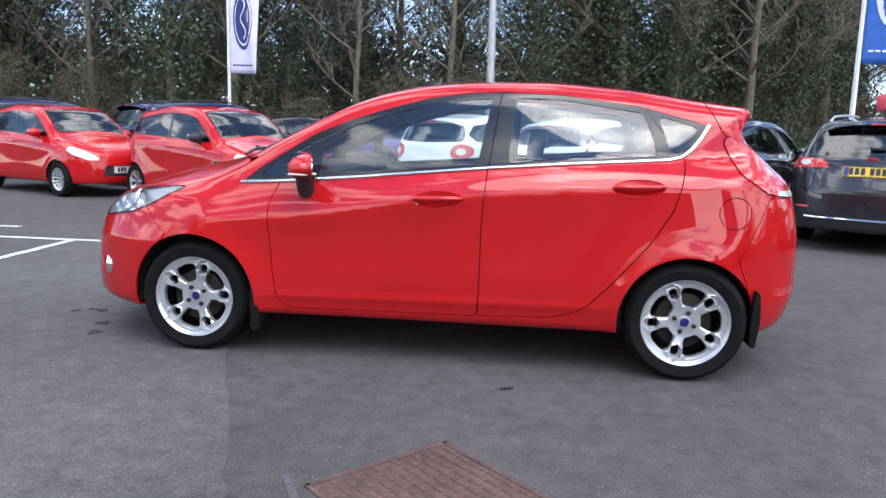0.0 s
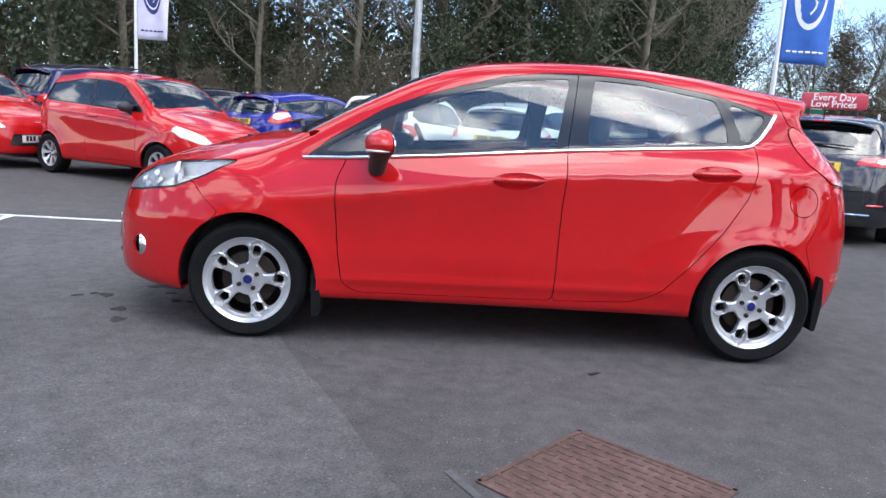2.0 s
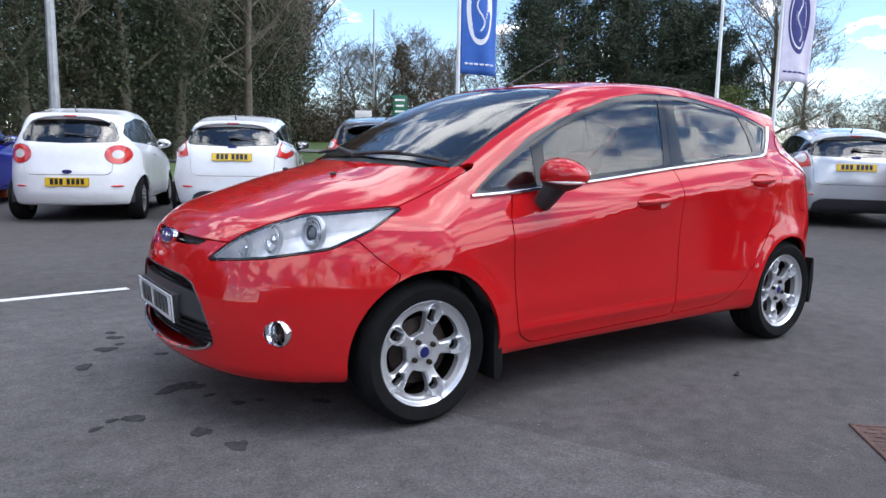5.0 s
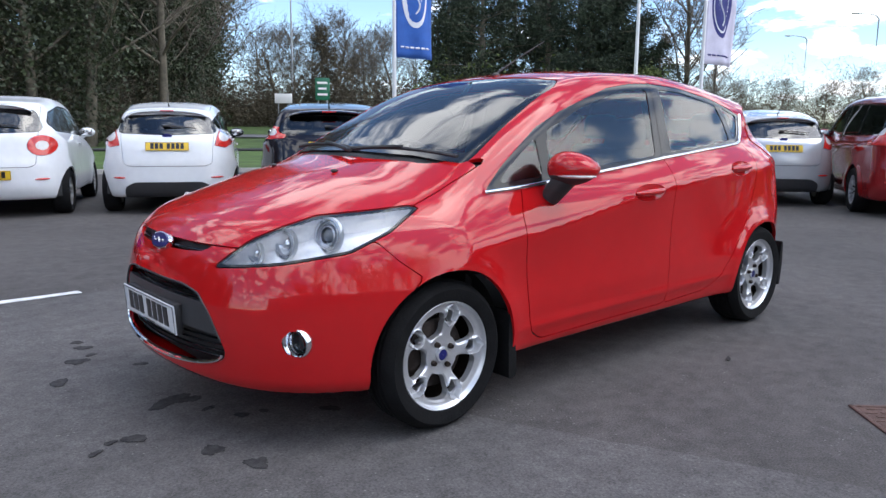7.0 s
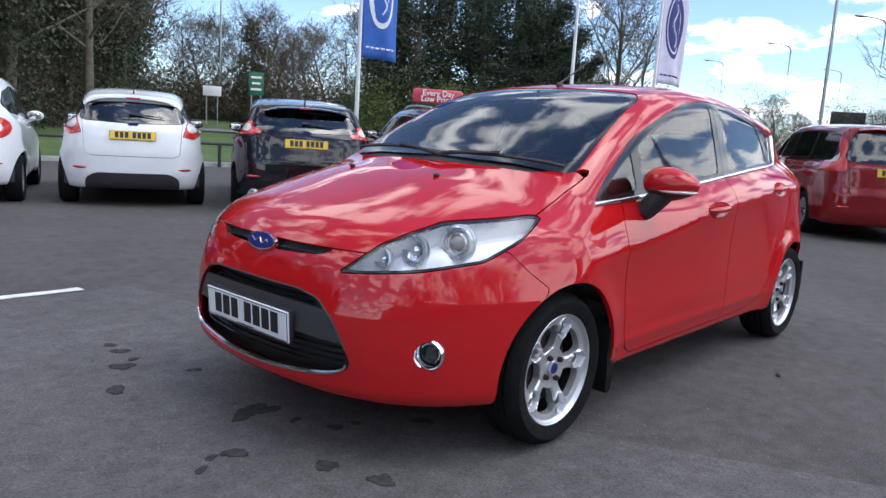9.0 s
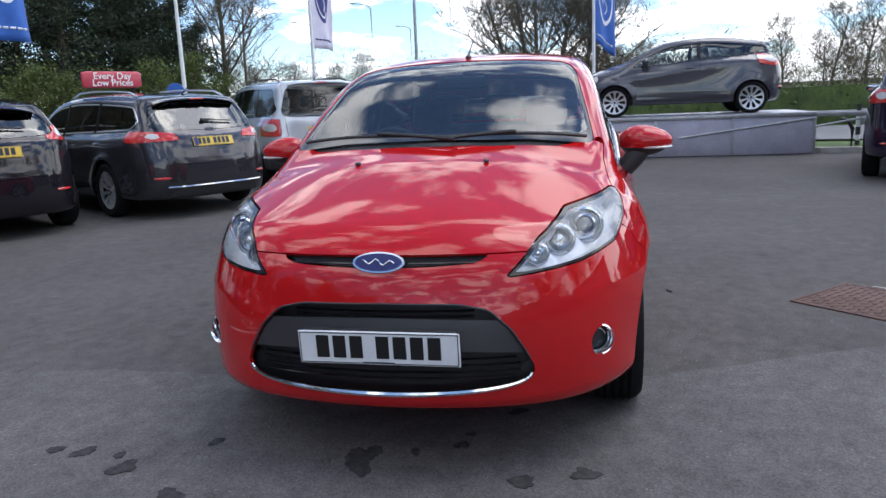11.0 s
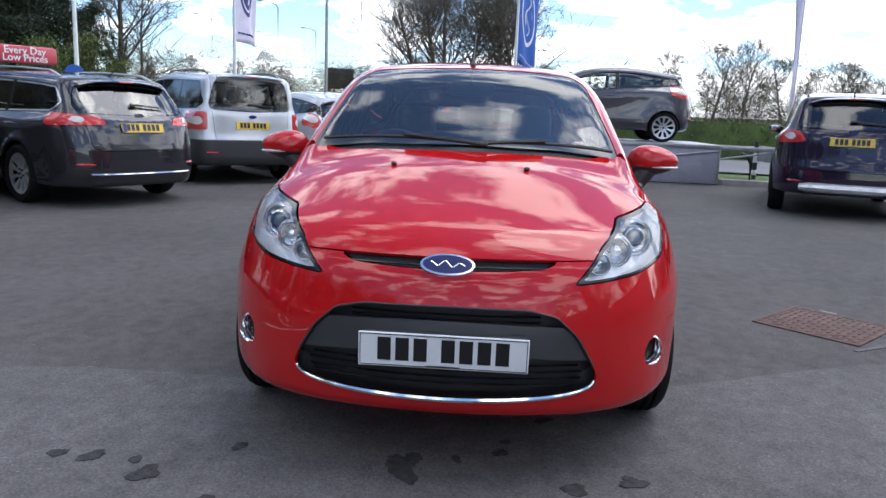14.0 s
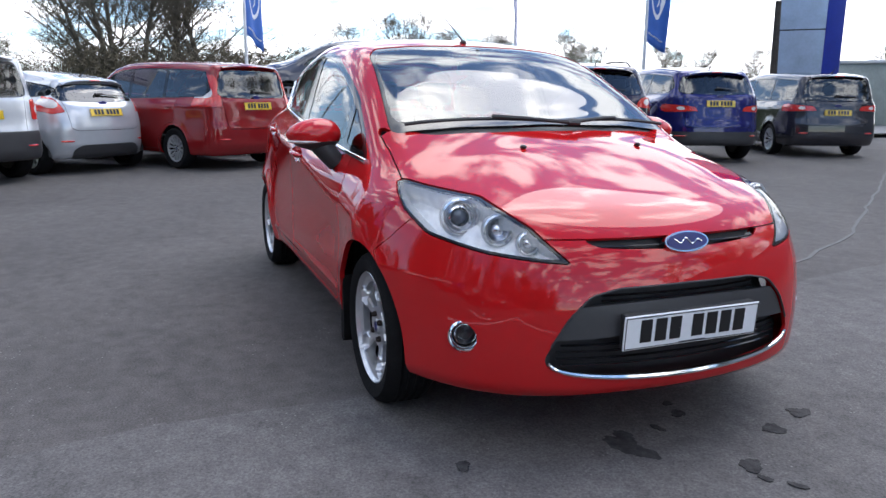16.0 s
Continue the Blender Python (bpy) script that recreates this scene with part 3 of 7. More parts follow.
def hero_car():
    car = thing("hatchback_car", "glossy red five-door hatchback standing alone on the asphalt", "car")
    F = body_field(HERO)
    body = skin_of(F, HERO, 250, 310)
    LEFT = -1.0

    def X(s): return s[0][:, 0]
    def Y(s): return np.abs(s[0][:, 1])
    def YY(s): return s[0][:, 1]
    def Z(s): return s[0][:, 2]
    # wheel openings
    for a, r in zip(HERO["axles"], HERO["arch"]):
        d = np.hypot(X(body) - a, (Z(body) - 0.29) * (1.0 if a < 0 else 1.02)) - r
        body = clip(body, -np.maximum(d, 0.52 - Y(body)))
    # side glass area
    DLO = rounded([(-0.995, 0.897), (-0.776, 0.909), (-0.362, 0.943), (0.261, 1.003), (0.644, 1.033), (1.165, 1.066), (1.254, 1.122), (1.335, 1.23),
                   (1.185, 1.272), (0.994, 1.319), (0.632, 1.367), (0.323, 1.378), (0.153, 1.369), (-0.046, 1.341), (-0.273, 1.276), (-0.445, 1.222), (-0.621, 1.150), (-0.877, 0.989)], 0.02)
    dlo, body = cut(body, np.maximum(in_poly(X(body), Z(body), DLO), 0.45 - Y(body)))
    PANES = {"quarter_glass": [(-0.905, 0.925), (-0.640, 0.945), (-0.640, 1.105), (-0.70, 1.07), (-0.86, 0.968)],
             "front_door_glass": [(-0.590, 0.955), (0.212, 1.015), (0.272, 1.348), (0.013, 1.322), (-0.27, 1.247), (-0.565, 1.138)],
             "rear_door_glass": [(0.362, 1.03), (1.080, 1.083), (1.062, 1.178), (1.015, 1.287), (0.633, 1.342), (0.392, 1.350)],
             "rear_quarter_glass": [(1.150, 1.095), (1.195, 1.10), (1.285, 1.222), (1.085, 1.278)]}
    for name, poly in PANES.items():
        f = np.maximum(in_poly(X(dlo), Z(dlo), rounded(poly, 0.018)), 0.45 - Y(dlo))
        pane, dlo = cut(dlo, f)
        for side, tag in ((LEFT, "left"), (1.0, "right")):
            panel(name, clip(pane, -YY(pane) * side), F, GLASS, car, "green-tinted glass pane", 0.004, -0.005)
    # thin seams through the black pillars
    for side in (LEFT, 1.0):
        half = clip(dlo, -YY(dlo) * side)
        front, rest = cut(half, (X(half) - (0.268 + (Z(half) - 1.0) * 0.13)) * 1.0, 0.002)
        door, last = cut(rest, X(rest) - (1.205 - (Z(rest) - 1.06) * 0.72), 0.002)
        for piece in (front, door, last):
            panel("window_surround", piece, F, BLACK_TRIM, car, "gloss black window pillar trim", 0.01, -0.002)
    # windscreen with its dark border
    WS = rounded([(-0.66, 1.002), (-0.40, 1.030), (0, 1.040), (0.40, 1.030), (0.66, 1.002), (0.625, 1.13), (0.562, 1.335), (0.50, 1.373), (0.3, 1.391), (0, 1.398), (-0.3, 1.391), (-0.50, 1.373), (-0.562, 1.335), (-0.625, 1.13)], 0.03)
    ws, body = cut(body, np.maximum(in_poly(YY(body), Z(body), WS), X(body) + 0.1), 0.001)
    edge = in_poly(YY(ws), Z(ws), WS) + 0.016 + 0.02 * (Z(ws) < 1.06)
    pane, border = cut(ws, edge)
    panel("windscreen", pane, F, GLASS, car, "wide windscreen mirroring the clouds", 0.004, -0.003)
    panel("windscreen_border", border, F, BLACK_TRIM, car, "", 0.006, -0.003)
    # rear window
    RW = rounded([(-0.48, 1.215), (0.48, 1.215), (0.56, 1.0), (-0.56, 1.0)], 0.05)
    rw, body = cut(body, np.maximum(in_poly(YY(body), Z(body), RW), 1.4 - X(body)), 0.002)
    panel("rear_window", rw, F, GLASS, car, "", 0.004, -0.003)
    # headlamps
    HL = rounded([(-1.102, 0.655), (-1.033, 0.708), (-0.963, 0.757), (-0.868, 0.797), (-0.76, 0.832), (-0.624, 0.845), (-0.45, 0.862), (-0.40, 0.858), (-0.495, 0.775), (-0.62, 0.713), (-0.84, 0.679), (-0.99, 0.665)], 0.012)
    lamp, body = cut(body, np.maximum(np.maximum(in_poly((X(body) + Y(body)) * 0.7, Z(body), HL), X(body) + 1.1), 0.3 - Y(body)), 0.002)
    for side in (LEFT, 1.0):
        half = clip(lamp, -YY(lamp) * side)
        q = in_poly((X(half) + Y(half)) * 0.7, Z(half), HL)
        seal, half = cut(half, -0.009 - q)
        h = panel("headlamp", half, F, CLEAR, car, "clear wrap-round headlamp with round reflectors", 0.003, 0.001)
        panel("lamp_seal", seal, F, BLACK_TRIM, h, "", 0.006, -0.001)
        part("lamp_housing", bowl(half, F, 0.003, 0.078), LAMP_WHITE, h, "bright reflector housing", 60)
        for (by, bz, r, sink) in ((0.640, 0.784, 0.060, 0.026), (0.556, 0.752, 0.049, 0.022), (0.486, 0.714, 0.036, 0.014)):
            spot = on_skin(F, [(side * by, bz)], "x", -1, 0.0, 2.2)[0]
            nv = slope(F, spot[None])[0]
            way = Vector((-1.0, 0.42 * nv[1], 0.14)).normalized()
            at = Vector(spot) - Vector(nv) * sink + Vector((0.036, 0, 0))
            turn = Matrix.Translation(at) @ way.to_track_quat("-Y", "Z").to_matrix().to_4x4()
            part("reflector", moved(lathe([(r, 0.010), (r * 1.0, -0.006), (r * 0.88, -0.007), (r * 0.83, 0.004), (r * 0.62, 0.020), (r * 0.30, 0.030), (0.004, 0.031)], 30), turn), LAMP_BOWL, h, "", 50)
            part("reflector_gap", moved(lathe([(r * 1.10, 0.012), (r * 1.09, -0.003), (r * 1.0, -0.004)], 30), turn), ALLOY, h, "", 50)
            if r > 0.05:
                part("projector_collar", moved(lathe([(r * 0.62, 0.020), (r * 0.60, -0.002), (r * 0.52, -0.004), (r * 0.50, 0.012)], 30), turn), CHROME, h, "bright collar round the projector lens", 50)
            part("reflector_ring", moved(lathe([(r * 0.84, -0.004), (r * 0.80, -0.006), (r * 0.77, 0.004)], 30), turn), ALLOY, h, "", 50)
            part("bulb_lens", moved(ball(r * 0.44, r * 0.34, r * 0.44, (0, 0.010, 0), 16, 8), turn), LENS_DARK if r > 0.05 else CHROME, h, "", 50)
    # lower grille opening
    GR = rounded([(-0.40, 0.318), (-0.20, 0.303), (0, 0.298), (0.20, 0.303), (0.40, 0.318), (0.468, 0.336), (0.484, 0.368), (0.455, 0.425), (0.41, 0.500), (0.343, 0.562), (0.25, 0.582), (0, 0.586), (-0.25, 0.582), (-0.343, 0.562), (-0.41, 0.500), (-0.455, 0.425), (-0.484, 0.368), (-0.468, 0.336)], 0.02)
    mouth, body = cut(body, np.maximum(in_poly(YY(body), Z(body), GR), X(body) + 1.7))
    g = thing_part("lower_grille", car)
    back = mouth[0].copy()
    back[:, 0] += 0.07
    part("grille_backing", (back, mouth[1]), PLASTIC, g, "dark recessed mesh backing")
    for k, z in enumerate((0.335, 0.357, 0.380, 0.402, 0.545, 0.562)):
        hw = 0.45 - 0.6 * abs(z - 0.37) if z < 0.45 else 0.30
        path = on_skin(F, [(y, z) for y in np.linspace(-hw, hw, 25)], "x", -1, -0.035, 2.2)
        part("grille_bar", tube(path, 0.0065, 6, 0.5), BLACK_TRIM, g)
    band = np.maximum(np.abs(Z(mouth) - 0.472 - 0.02 * np.cos(Y(mouth) * 3.2)) - 0.050, -1) 
    bar = clip(mouth, band)
    bar = clip(bar, in_poly(YY(bar), Z(bar), GR) + 0.006)
    panel("bumper_bar", bar, F, GREY_PLASTIC, g, "charcoal plastic crossbar behind the plate", 0.03, -0.006)
    lip = [(0.470 * math.sin(t), 0.375 - 0.077 * math.cos(t) ** 0.62) for t in np.linspace(-1.5, 1.5, 61)]
    part("chrome_strip", tube(on_skin(F, lip, "x", -1, 0.003, 2.2), [0.004 + 0.0065 * math.cos(t * 0.95) for t in np.linspace(-1.5, 1.5, 61)], 8), CHROME, g, "bright chrome lower lip")
    top_edge = on_skin(F, dense([p for p in GR if p[1] > 0.40], 0.02), "x", -1, 0.001, 2.2)
    part("grille_edge", tube(top_edge, 0.0035, 6), GREY_PLASTIC, g)
    # upper slot and badge
    SL = rounded([(-0.335, 0.727), (-0.335, 0.716), (-0.295, 0.700), (-0.19, 0.694), (0, 0.688), (0.19, 0.694), (0.295, 0.700), (0.335, 0.716), (0.335, 0.727)], 0.012)
    slot, body = cut(body, np.maximum(in_poly(YY(body), Z(body), SL), X(body) + 1.7))
    deep = slot[0].copy()
    deep[:, 0] += 0.035
    deep[:, 2] -= 0.004
    s = part("upper_grille", (deep, slot[1]), PLASTIC, car, "narrow black slot below the bonnet lip")
    for sgn in (-1, 1):
        line = on_skin(F, [(sgn * y, 0.707) for y in np.linspace(0.09, 0.315, 10)], "x", -1, -0.012, 2.2)
        part("slot_bar", tube(line, 0.004, 6), BLACK_TRIM, s)
    oval = [(0.084 * math.cos(a), 0.0335 * math.sin(a)) for a in np.linspace(0, 2 * math.pi, 40, endpoint=False)]
    badge = part("badge", moved(prism(oval, -0.008, 0.012, "x"), pose(-1.992, 0, 0.707, 0, 22, 0)), CHROME, car, "oval chrome-rimmed badge")
    part("badge_field", moved(prism([(0.90 * a, 0.84 * b) for a, b in oval], -0.0115, -0.006, "x"), pose(-1.992, 0, 0.707, 0, 22, 0)), BADGE_BLUE, badge, "deep blue enamel oval")
    squiggle = [(0.052 * t, 0.009 * math.sin(t * 7.0 + 0.6) * (1 - 0.6 * t * t) + 0.003 * t) for t in np.linspace(-1, 1, 40)]
    part("badge_mark", moved(tube([(-0.0125, y, z) for y, z in squiggle], 0.0024, 6), pose(-1.992, 0, 0.707, 0, 22, 0)), CHROME, badge)
    number_plate(car, pose(-2.056, 0, 0.449, 0, -4, 0), PLATE_WHITE)
    part("plate_holder", block(0.03, 0.50, 0.115, (-2.036, 0, 0.449), 0.006), PLASTIC, car)
    # fog lamps
    for side in (LEFT, 1.0):
        d = np.sqrt(((X(body) + 1.800) * 0.95) ** 2 + (YY(body) - side * 0.671) ** 2 * 1.0 + (Z(body) - 0.412) ** 2) - 0.050
        hole, body = cut(body, d)
        f = part("fog_lamp", moved(lathe([(0.050, 0.05), (0.056, 0.0), (0.056, -0.018), (0.051, -0.025), (0.044, -0.018), (0.040, 0.012), (0.036, 0.03)], 32), pose(-1.786, side * 0.664, 0.412, 0, 0, -70 if side < 0 else -110)), CHROME, car, "round fog lamp in a chrome ring", 50)
        part("fog_glass", moved(ball(0.036, 0.012, 0.036, (0, 0.008, 0), 20, 8), pose(-1.786, side * 0.664, 0.412, 0, 0, -70 if side < 0 else -110)), CLEAR, f)
        part("fog_bowl", moved(lathe([(0.038, 0.012), (0.026, 0.03), (0.004, 0.036)], 24), pose(-1.786, side * 0.664, 0.412, 0, 0, -70 if side < 0 else -110)), PLASTIC, f)
    # tail lamps
    TL = rounded([(1.400, 1.155), (1.419, 1.19), (1.545, 1.125), (1.70, 1.0), (1.77, 0.93), (1.80, 0.885), (1.604, 0.912), (1.469, 1.002)], 0.02)
    tl, body = cut(body, np.maximum(in_poly(X(body), Z(body), TL), 0.42 - Y(body)), 0.003)
    for side in (LEFT, 1.0):
        half = clip(tl, -YY(tl) * side)
        low, up = cut(half, in_poly(X(half), Z(half), [(1.64, 0.86), (1.66, 0.925), (1.74, 0.93), (1.9, 0.9), (1.9, 0.8)]))
        panel("tail_lamp", up, F, RED_LENS, car, "tall red tail lamp", 0.03, 0.004)
        panel("reversing_lamp", low, F, WHITE_LENS, car, "pale lens under the tail lamp", 0.03, 0.004)
        # bumper reflector
    RF = rounded([(1.67, 0.418), (1.67, 0.465), (1.83, 0.455), (1.83, 0.415)], 0.012)
    rf, body = cut(body, np.maximum(in_poly(X(body), Z(body), RF), 0.42 - Y(body)))
    for side in (LEFT, 1.0):
        panel("bumper_reflector", clip(rf, -YY(rf) * side), F, RED_LENS, car, "", 0.01, -0.004)
    # bonnet
    BN = [(-2.3, 0), (-2.3, 0.45), (-1.95, 0.47), (-1.80, 0.55), (-1.66, 0.62), (-1.50, 0.70), (-1.36, 0.725), (-1.25, 0.708), (-1.10, 0.692), (-0.95, 0.692), (-0.93, 0.68), (-0.99, 0.655), (-1.10, 0.5), (-1.165, 0.25), (-1.18, 0)]
    BN = BN + [(x, -y) for x, y in BN[-2:0:-1]]
    bonnet, body = cut(body, np.maximum(np.maximum(in_poly(X(body), YY(body), BN), 0.725 - Z(body)), X(body) + 0.92), 0.0022)
    rear_edge, bonnet = cut(bonnet, in_poly(X(bonnet), YY(bonnet), [(-0.93, 0.9), (-0.99, 0.66), (-1.10, 0.5), (-1.165, 0.25), (-1.18, 0), (-1.165, -0.25), (-1.10, -0.5), (-0.99, -0.66), (-0.93, -0.9), (-0.5, 0)]))
    panel("bonnet", bonnet, F, RED, car, "curved red bonnet", 0.015)
    # cowl between bonnet and windscreen
    cowl, body = cut(body, np.maximum(in_poly(X(body), YY(body), [(-1.005, 0.625), (-1.10, 0.5), (-1.165, 0.25), (-1.18, 0), (-1.165, -0.25), (-1.10, -0.5), (-1.005, -0.625), (-0.93, -0.60), (-1.0, -0.4), (-1.0, 0.4), (-0.93, 0.60)]), 0.96 - Z(body)))
    panel("cowl", cowl, F, PLASTIC, car, "black plastic cowl", 0.01, -0.012)
    # doors and other panels, side by side
    FD = rounded([(-0.775, 1.0), (-0.79, 0.90), (-0.833, 0.80), (-0.833, 0.711), (-0.811, 0.452), (-0.788, 0.305), (-0.715, 0.262), (0.235, 0.272), (0.243, 0.33), (0.249, 0.725), (0.267, 0.995), (0.27, 1.1)], 0.03)
    RD = rounded([(0.270, 1.1), (0.267, 0.995), (0.249, 0.725), (0.243, 0.33), (0.237, 0.272), (0.60, 0.285), (0.70, 0.312), (0.782, 0.362), (0.894, 0.48), (1.05, 0.66), (1.154, 0.824), (1.190, 0.944), (1.215, 1.05), (1.2, 1.15)], 0.02)
    FLAP = [(1.444 + 0.077 * math.cos(a), 0.823 + 0.075 * math.sin(a)) for a in np.linspace(0, 2 * math.pi, 28, endpoint=False)]
    for name, poly, text in (("front_door", FD, ""), ("rear_door", RD, "")):
        got, body = cut(body, np.maximum(in_poly(X(body), Z(body), poly), 0.5 - Y(body)), 0.0024)
        for side in (LEFT, 1.0):
            half = clip(got, -YY(got) * side)
            hx, hz = (0.033, 0.846) if name == "front_door" else (0.99, 0.930)
            d = np.hypot((X(half) - hx) / 0.128, (Z(half) - hz - (X(half) - hx) * 0.03) / 0.040) - 1
            scoop, half = cut(half, d * 0.04)
            door = panel(name, half, F, RED, car, "red door with a body-coloured handle", 0.014)
            r2 = np.clip(1 - np.hypot((X(scoop) - hx) / 0.128, (Z(scoop) - hz - (X(scoop) - hx) * 0.03) / 0.040), 0, 1)
            sv = scoop[0] - slope(F, scoop[0]) * (0.019 * np.sqrt(r2))[:, None]
            part("handle_recess", (sv, scoop[1]), RED, door, "", 60)
            line = on_skin(F, [(hx + t * 0.118, hz + 0.004 + t * 0.004) for t in np.linspace(-1, 1, 15)], "y", side, 0.0, 1.2)
            line[:, 1] += side * (0.014 * (1 - np.linspace(-1, 1, 15) ** 4))
            part("door_handle", tube(line, [0.007 + 0.009 * (1 - t ** 4) for t in np.linspace(-1, 1, 15)], 10, 0.95), RED, door, "red bar handle", 50)
    flap, body = cut(body, np.maximum(in_poly(X(body), Z(body), FLAP), YY(body) + 0.5), 0.0022)
    panel("fuel_flap", flap, F, RED, car, "round red fuel flap", 0.01)
    # tailgate with its roof spoiler
    TG = [(1.28, 1.5), (1.318, 1.36), (1.405, 1.19), (1.545, 1.13), (1.73, 0.98), (1.83, 0.62), (2.2, 0.60), (2.2, 1.6)]
    gate, body = cut(body, in_poly(X(body), Z(body), TG), 0.0025)
    panel("tailgate", gate, F, RED, car, "red tailgate with a roof spoiler", 0.012)
    # bumpers, parted from the wings
    FB = [(-2.3, 0.1), (-1.545, 0.1), (-1.545, 0.29), (-1.50, 0.50), (-1.38, 0.615), (-1.46, 0.68), (-1.52, 0.745), (-1.62, 0.765), (-1.80, 0.80), (-2.3, 0.9)]
    bumper, body = cut(body, in_poly(X(body), Z(body), FB), 0.0018)
    panel("front_bumper", bumper, F, RED, car, "red front bumper", 0.012)
    RB = [(2.2, 0.1), (1.53, 0.1), (1.53, 0.45), (1.47, 0.60), (1.52, 0.69), (1.62, 0.90), (1.8, 0.88), (2.2, 0.62)]
    rear_bumper, body = cut(body, in_poly(X(body), Z(body), RB), 0.0018)
    panel("rear_bumper", rear_bumper, F, RED, car, "red rear bumper", 0.012)
    panel("body_shell", body, F, RED, car, "red pressed-steel body side and roof", 0.02)
    # chrome line under the glass, up round the rear quarter
    for side in (LEFT, 1.0):
        pts = [(-1.0, 0.893), (-0.776, 0.905), (-0.362, 0.939), (0.261, 0.999), (0.644, 1.029), (1.14, 1.061), (1.195, 1.073), (1.245, 1.110), (1.29, 1.165), (1.333, 1.232)]
        line = on_skin(F, dense(pts, 0.03), "y", side, 0.002, 1.2)
        part("chrome_waist_strip", tube(line, [0.010] * (len(line) - 8) + [0.012] * 8, 8, 1.0), CHROME, car, "chrome strip under the side windows", 50)
    # arch liners and floor
    for a in HERO["axles"]:
        for side in (LEFT, 1.0):
            arc = np.linspace(-0.15, math.pi + 0.15, 24)
            rr = 0.345
            v = [(a + rr * math.cos(t), side * y, 0.29 + rr * math.sin(t)) for y in (0.755, 0.55) for t in arc] 
            fs = [(i, i + 1, i + 25, i + 24) for i in range(23)]
            disc = [(a + rr * math.cos(t), side * 0.55, 0.29 + rr * math.sin(t)) for t in arc]
            part("wheel_arch_liner", merge((np.array(v), fs), (np.array(disc), [tuple(range(24))])), PLASTIC, car)
    part("underbody", merge(block(2.0, 1.46, 0.10, (0, 0, 0.27), 0.02), block(0.44, 1.0, 0.16, (-1.70, 0, 0.31), 0.03), block(0.40, 1.0, 0.14, (1.52, 0, 0.32), 0.03), block(0.75, 1.02, 0.12, (-1.24, 0, 0.33), 0.02), block(0.75, 1.02, 0.12, (1.24, 0, 0.33), 0.02)), PLASTIC, car)
    part("bulkhead", merge(block(0.04, 1.40, 0.62, (-1.02, 0, 0.62), 0.01), block(0.62, 1.16, 0.03, (-1.31, 0, 0.66), 0.01)), PLASTIC, car)
    # mud flaps
    for a in HERO["axles"]:
        for side in (LEFT, 1.0):
            if a < 0:
                poly = [(a + 0.316, 0.43), (a + 0.336, 0.40), (a + 0.362, 0.21), (a + 0.360, 0.14), (a + 0.318, 0.13), (a + 0.312, 0.30)]
            else:
                poly = [(a + 0.316, 0.465), (a + 0.336, 0.45), (a + 0.345, 0.32), (a + 0.328, 0.185), (a + 0.303, 0.185), (a + 0.302, 0.30)]
            part("mud_flap", prism(rounded(poly, 0.02), side * 0.70, side * (0.846 if a < 0 else 0.815)), RUBBER, car, "black mud flap")
    # wheels
    for a, turn in ((HERO["axles"][0], 3), (HERO["axles"][1], 41)):
        for side in (LEFT, 1.0):
            w = thing_part("wheel", car)
            w.matrix_basis = pose(a, side * 0.735, 0.29, 0, 0, 0 if side < 0 else 180)
            wheel_mesh(w, "y", turn=radians(turn))
    # door mirrors
    for side in (LEFT, 1.0):
        mir = thing_part("door_mirror", car)
        shell = ball(0.084, 0.120, 0.070, (0, 0, 0), 28, 18)
        v = shell[0]
        v[:, 0] = np.minimum(v[:, 0], 0.030 + 0.30 * v[:, 1] * side)
        v[:, 2] *= 1 - 0.20 * np.clip(-side * 0 + v[:, 1] * side / 0.125, -1, 1)
        shell = (v + np.array((-0.615, side * 0.885, 0.982)), shell[1])
        up, low = cut(shell, 0.955 + 0.0 * shell[0][:, 0] - shell[0][:, 2])
        part("mirror_cap", up, RED, mir, "red mirror cap", 50)
        part("mirror_base", low, PLASTIC, mir, "", 50)
        part("mirror_face", moved(prism([(0.100 * math.cos(a), 0.052 * math.sin(a)) for a in np.linspace(0, 2 * math.pi, 24, endpoint=False)], -0.002, 0.002, "x"), pose(-0.5835, side * 0.885, 0.982, 0, 0, -16.7 * side)), CHROME, mir, "mirror glass")
        part("indicator_lens", moved(ball(0.070, 0.10, 0.013, (0, 0, 0), 20, 10), pose(-0.626, side * 0.905, 0.954, 0, 0, 0)), WHITE_LENS, mir, "slim clear indicator lens", 50)
        foot = [(-0.625, side * 0.86, 0.945), (-0.635, side * 0.84, 0.915), (-0.640, side * 0.815, 0.885), (-0.645, side * 0.79, 0.855)]
        part("mirror_foot", tube(foot, [0.050, 0.046, 0.044, 0.040], 14), PLASTIC, mir, "black mirror foot", 60)
    # aerial, washers, wipers
    aer = part("roof_aerial", tube([(-0.185, 0, 1.425), (-0.10, 0, 1.472), (0.05, 0.0, 1.55), (0.20, 0.0, 1.625)], [0.0055, 0.004, 0.003, 0.002], 6), PLASTIC, car, "slim black whip aerial")
    part("aerial_base", ball(0.030, 0.016, 0.016, (-0.18, 0, 1.418), 14, 8), PLASTIC, aer)
    for side in (LEFT, 1.0):
        part("washer_jet", ball(0.016, 0.011, 0.008, (-1.368, side * 0.255, 0.967), 12, 8), PLASTIC, car)
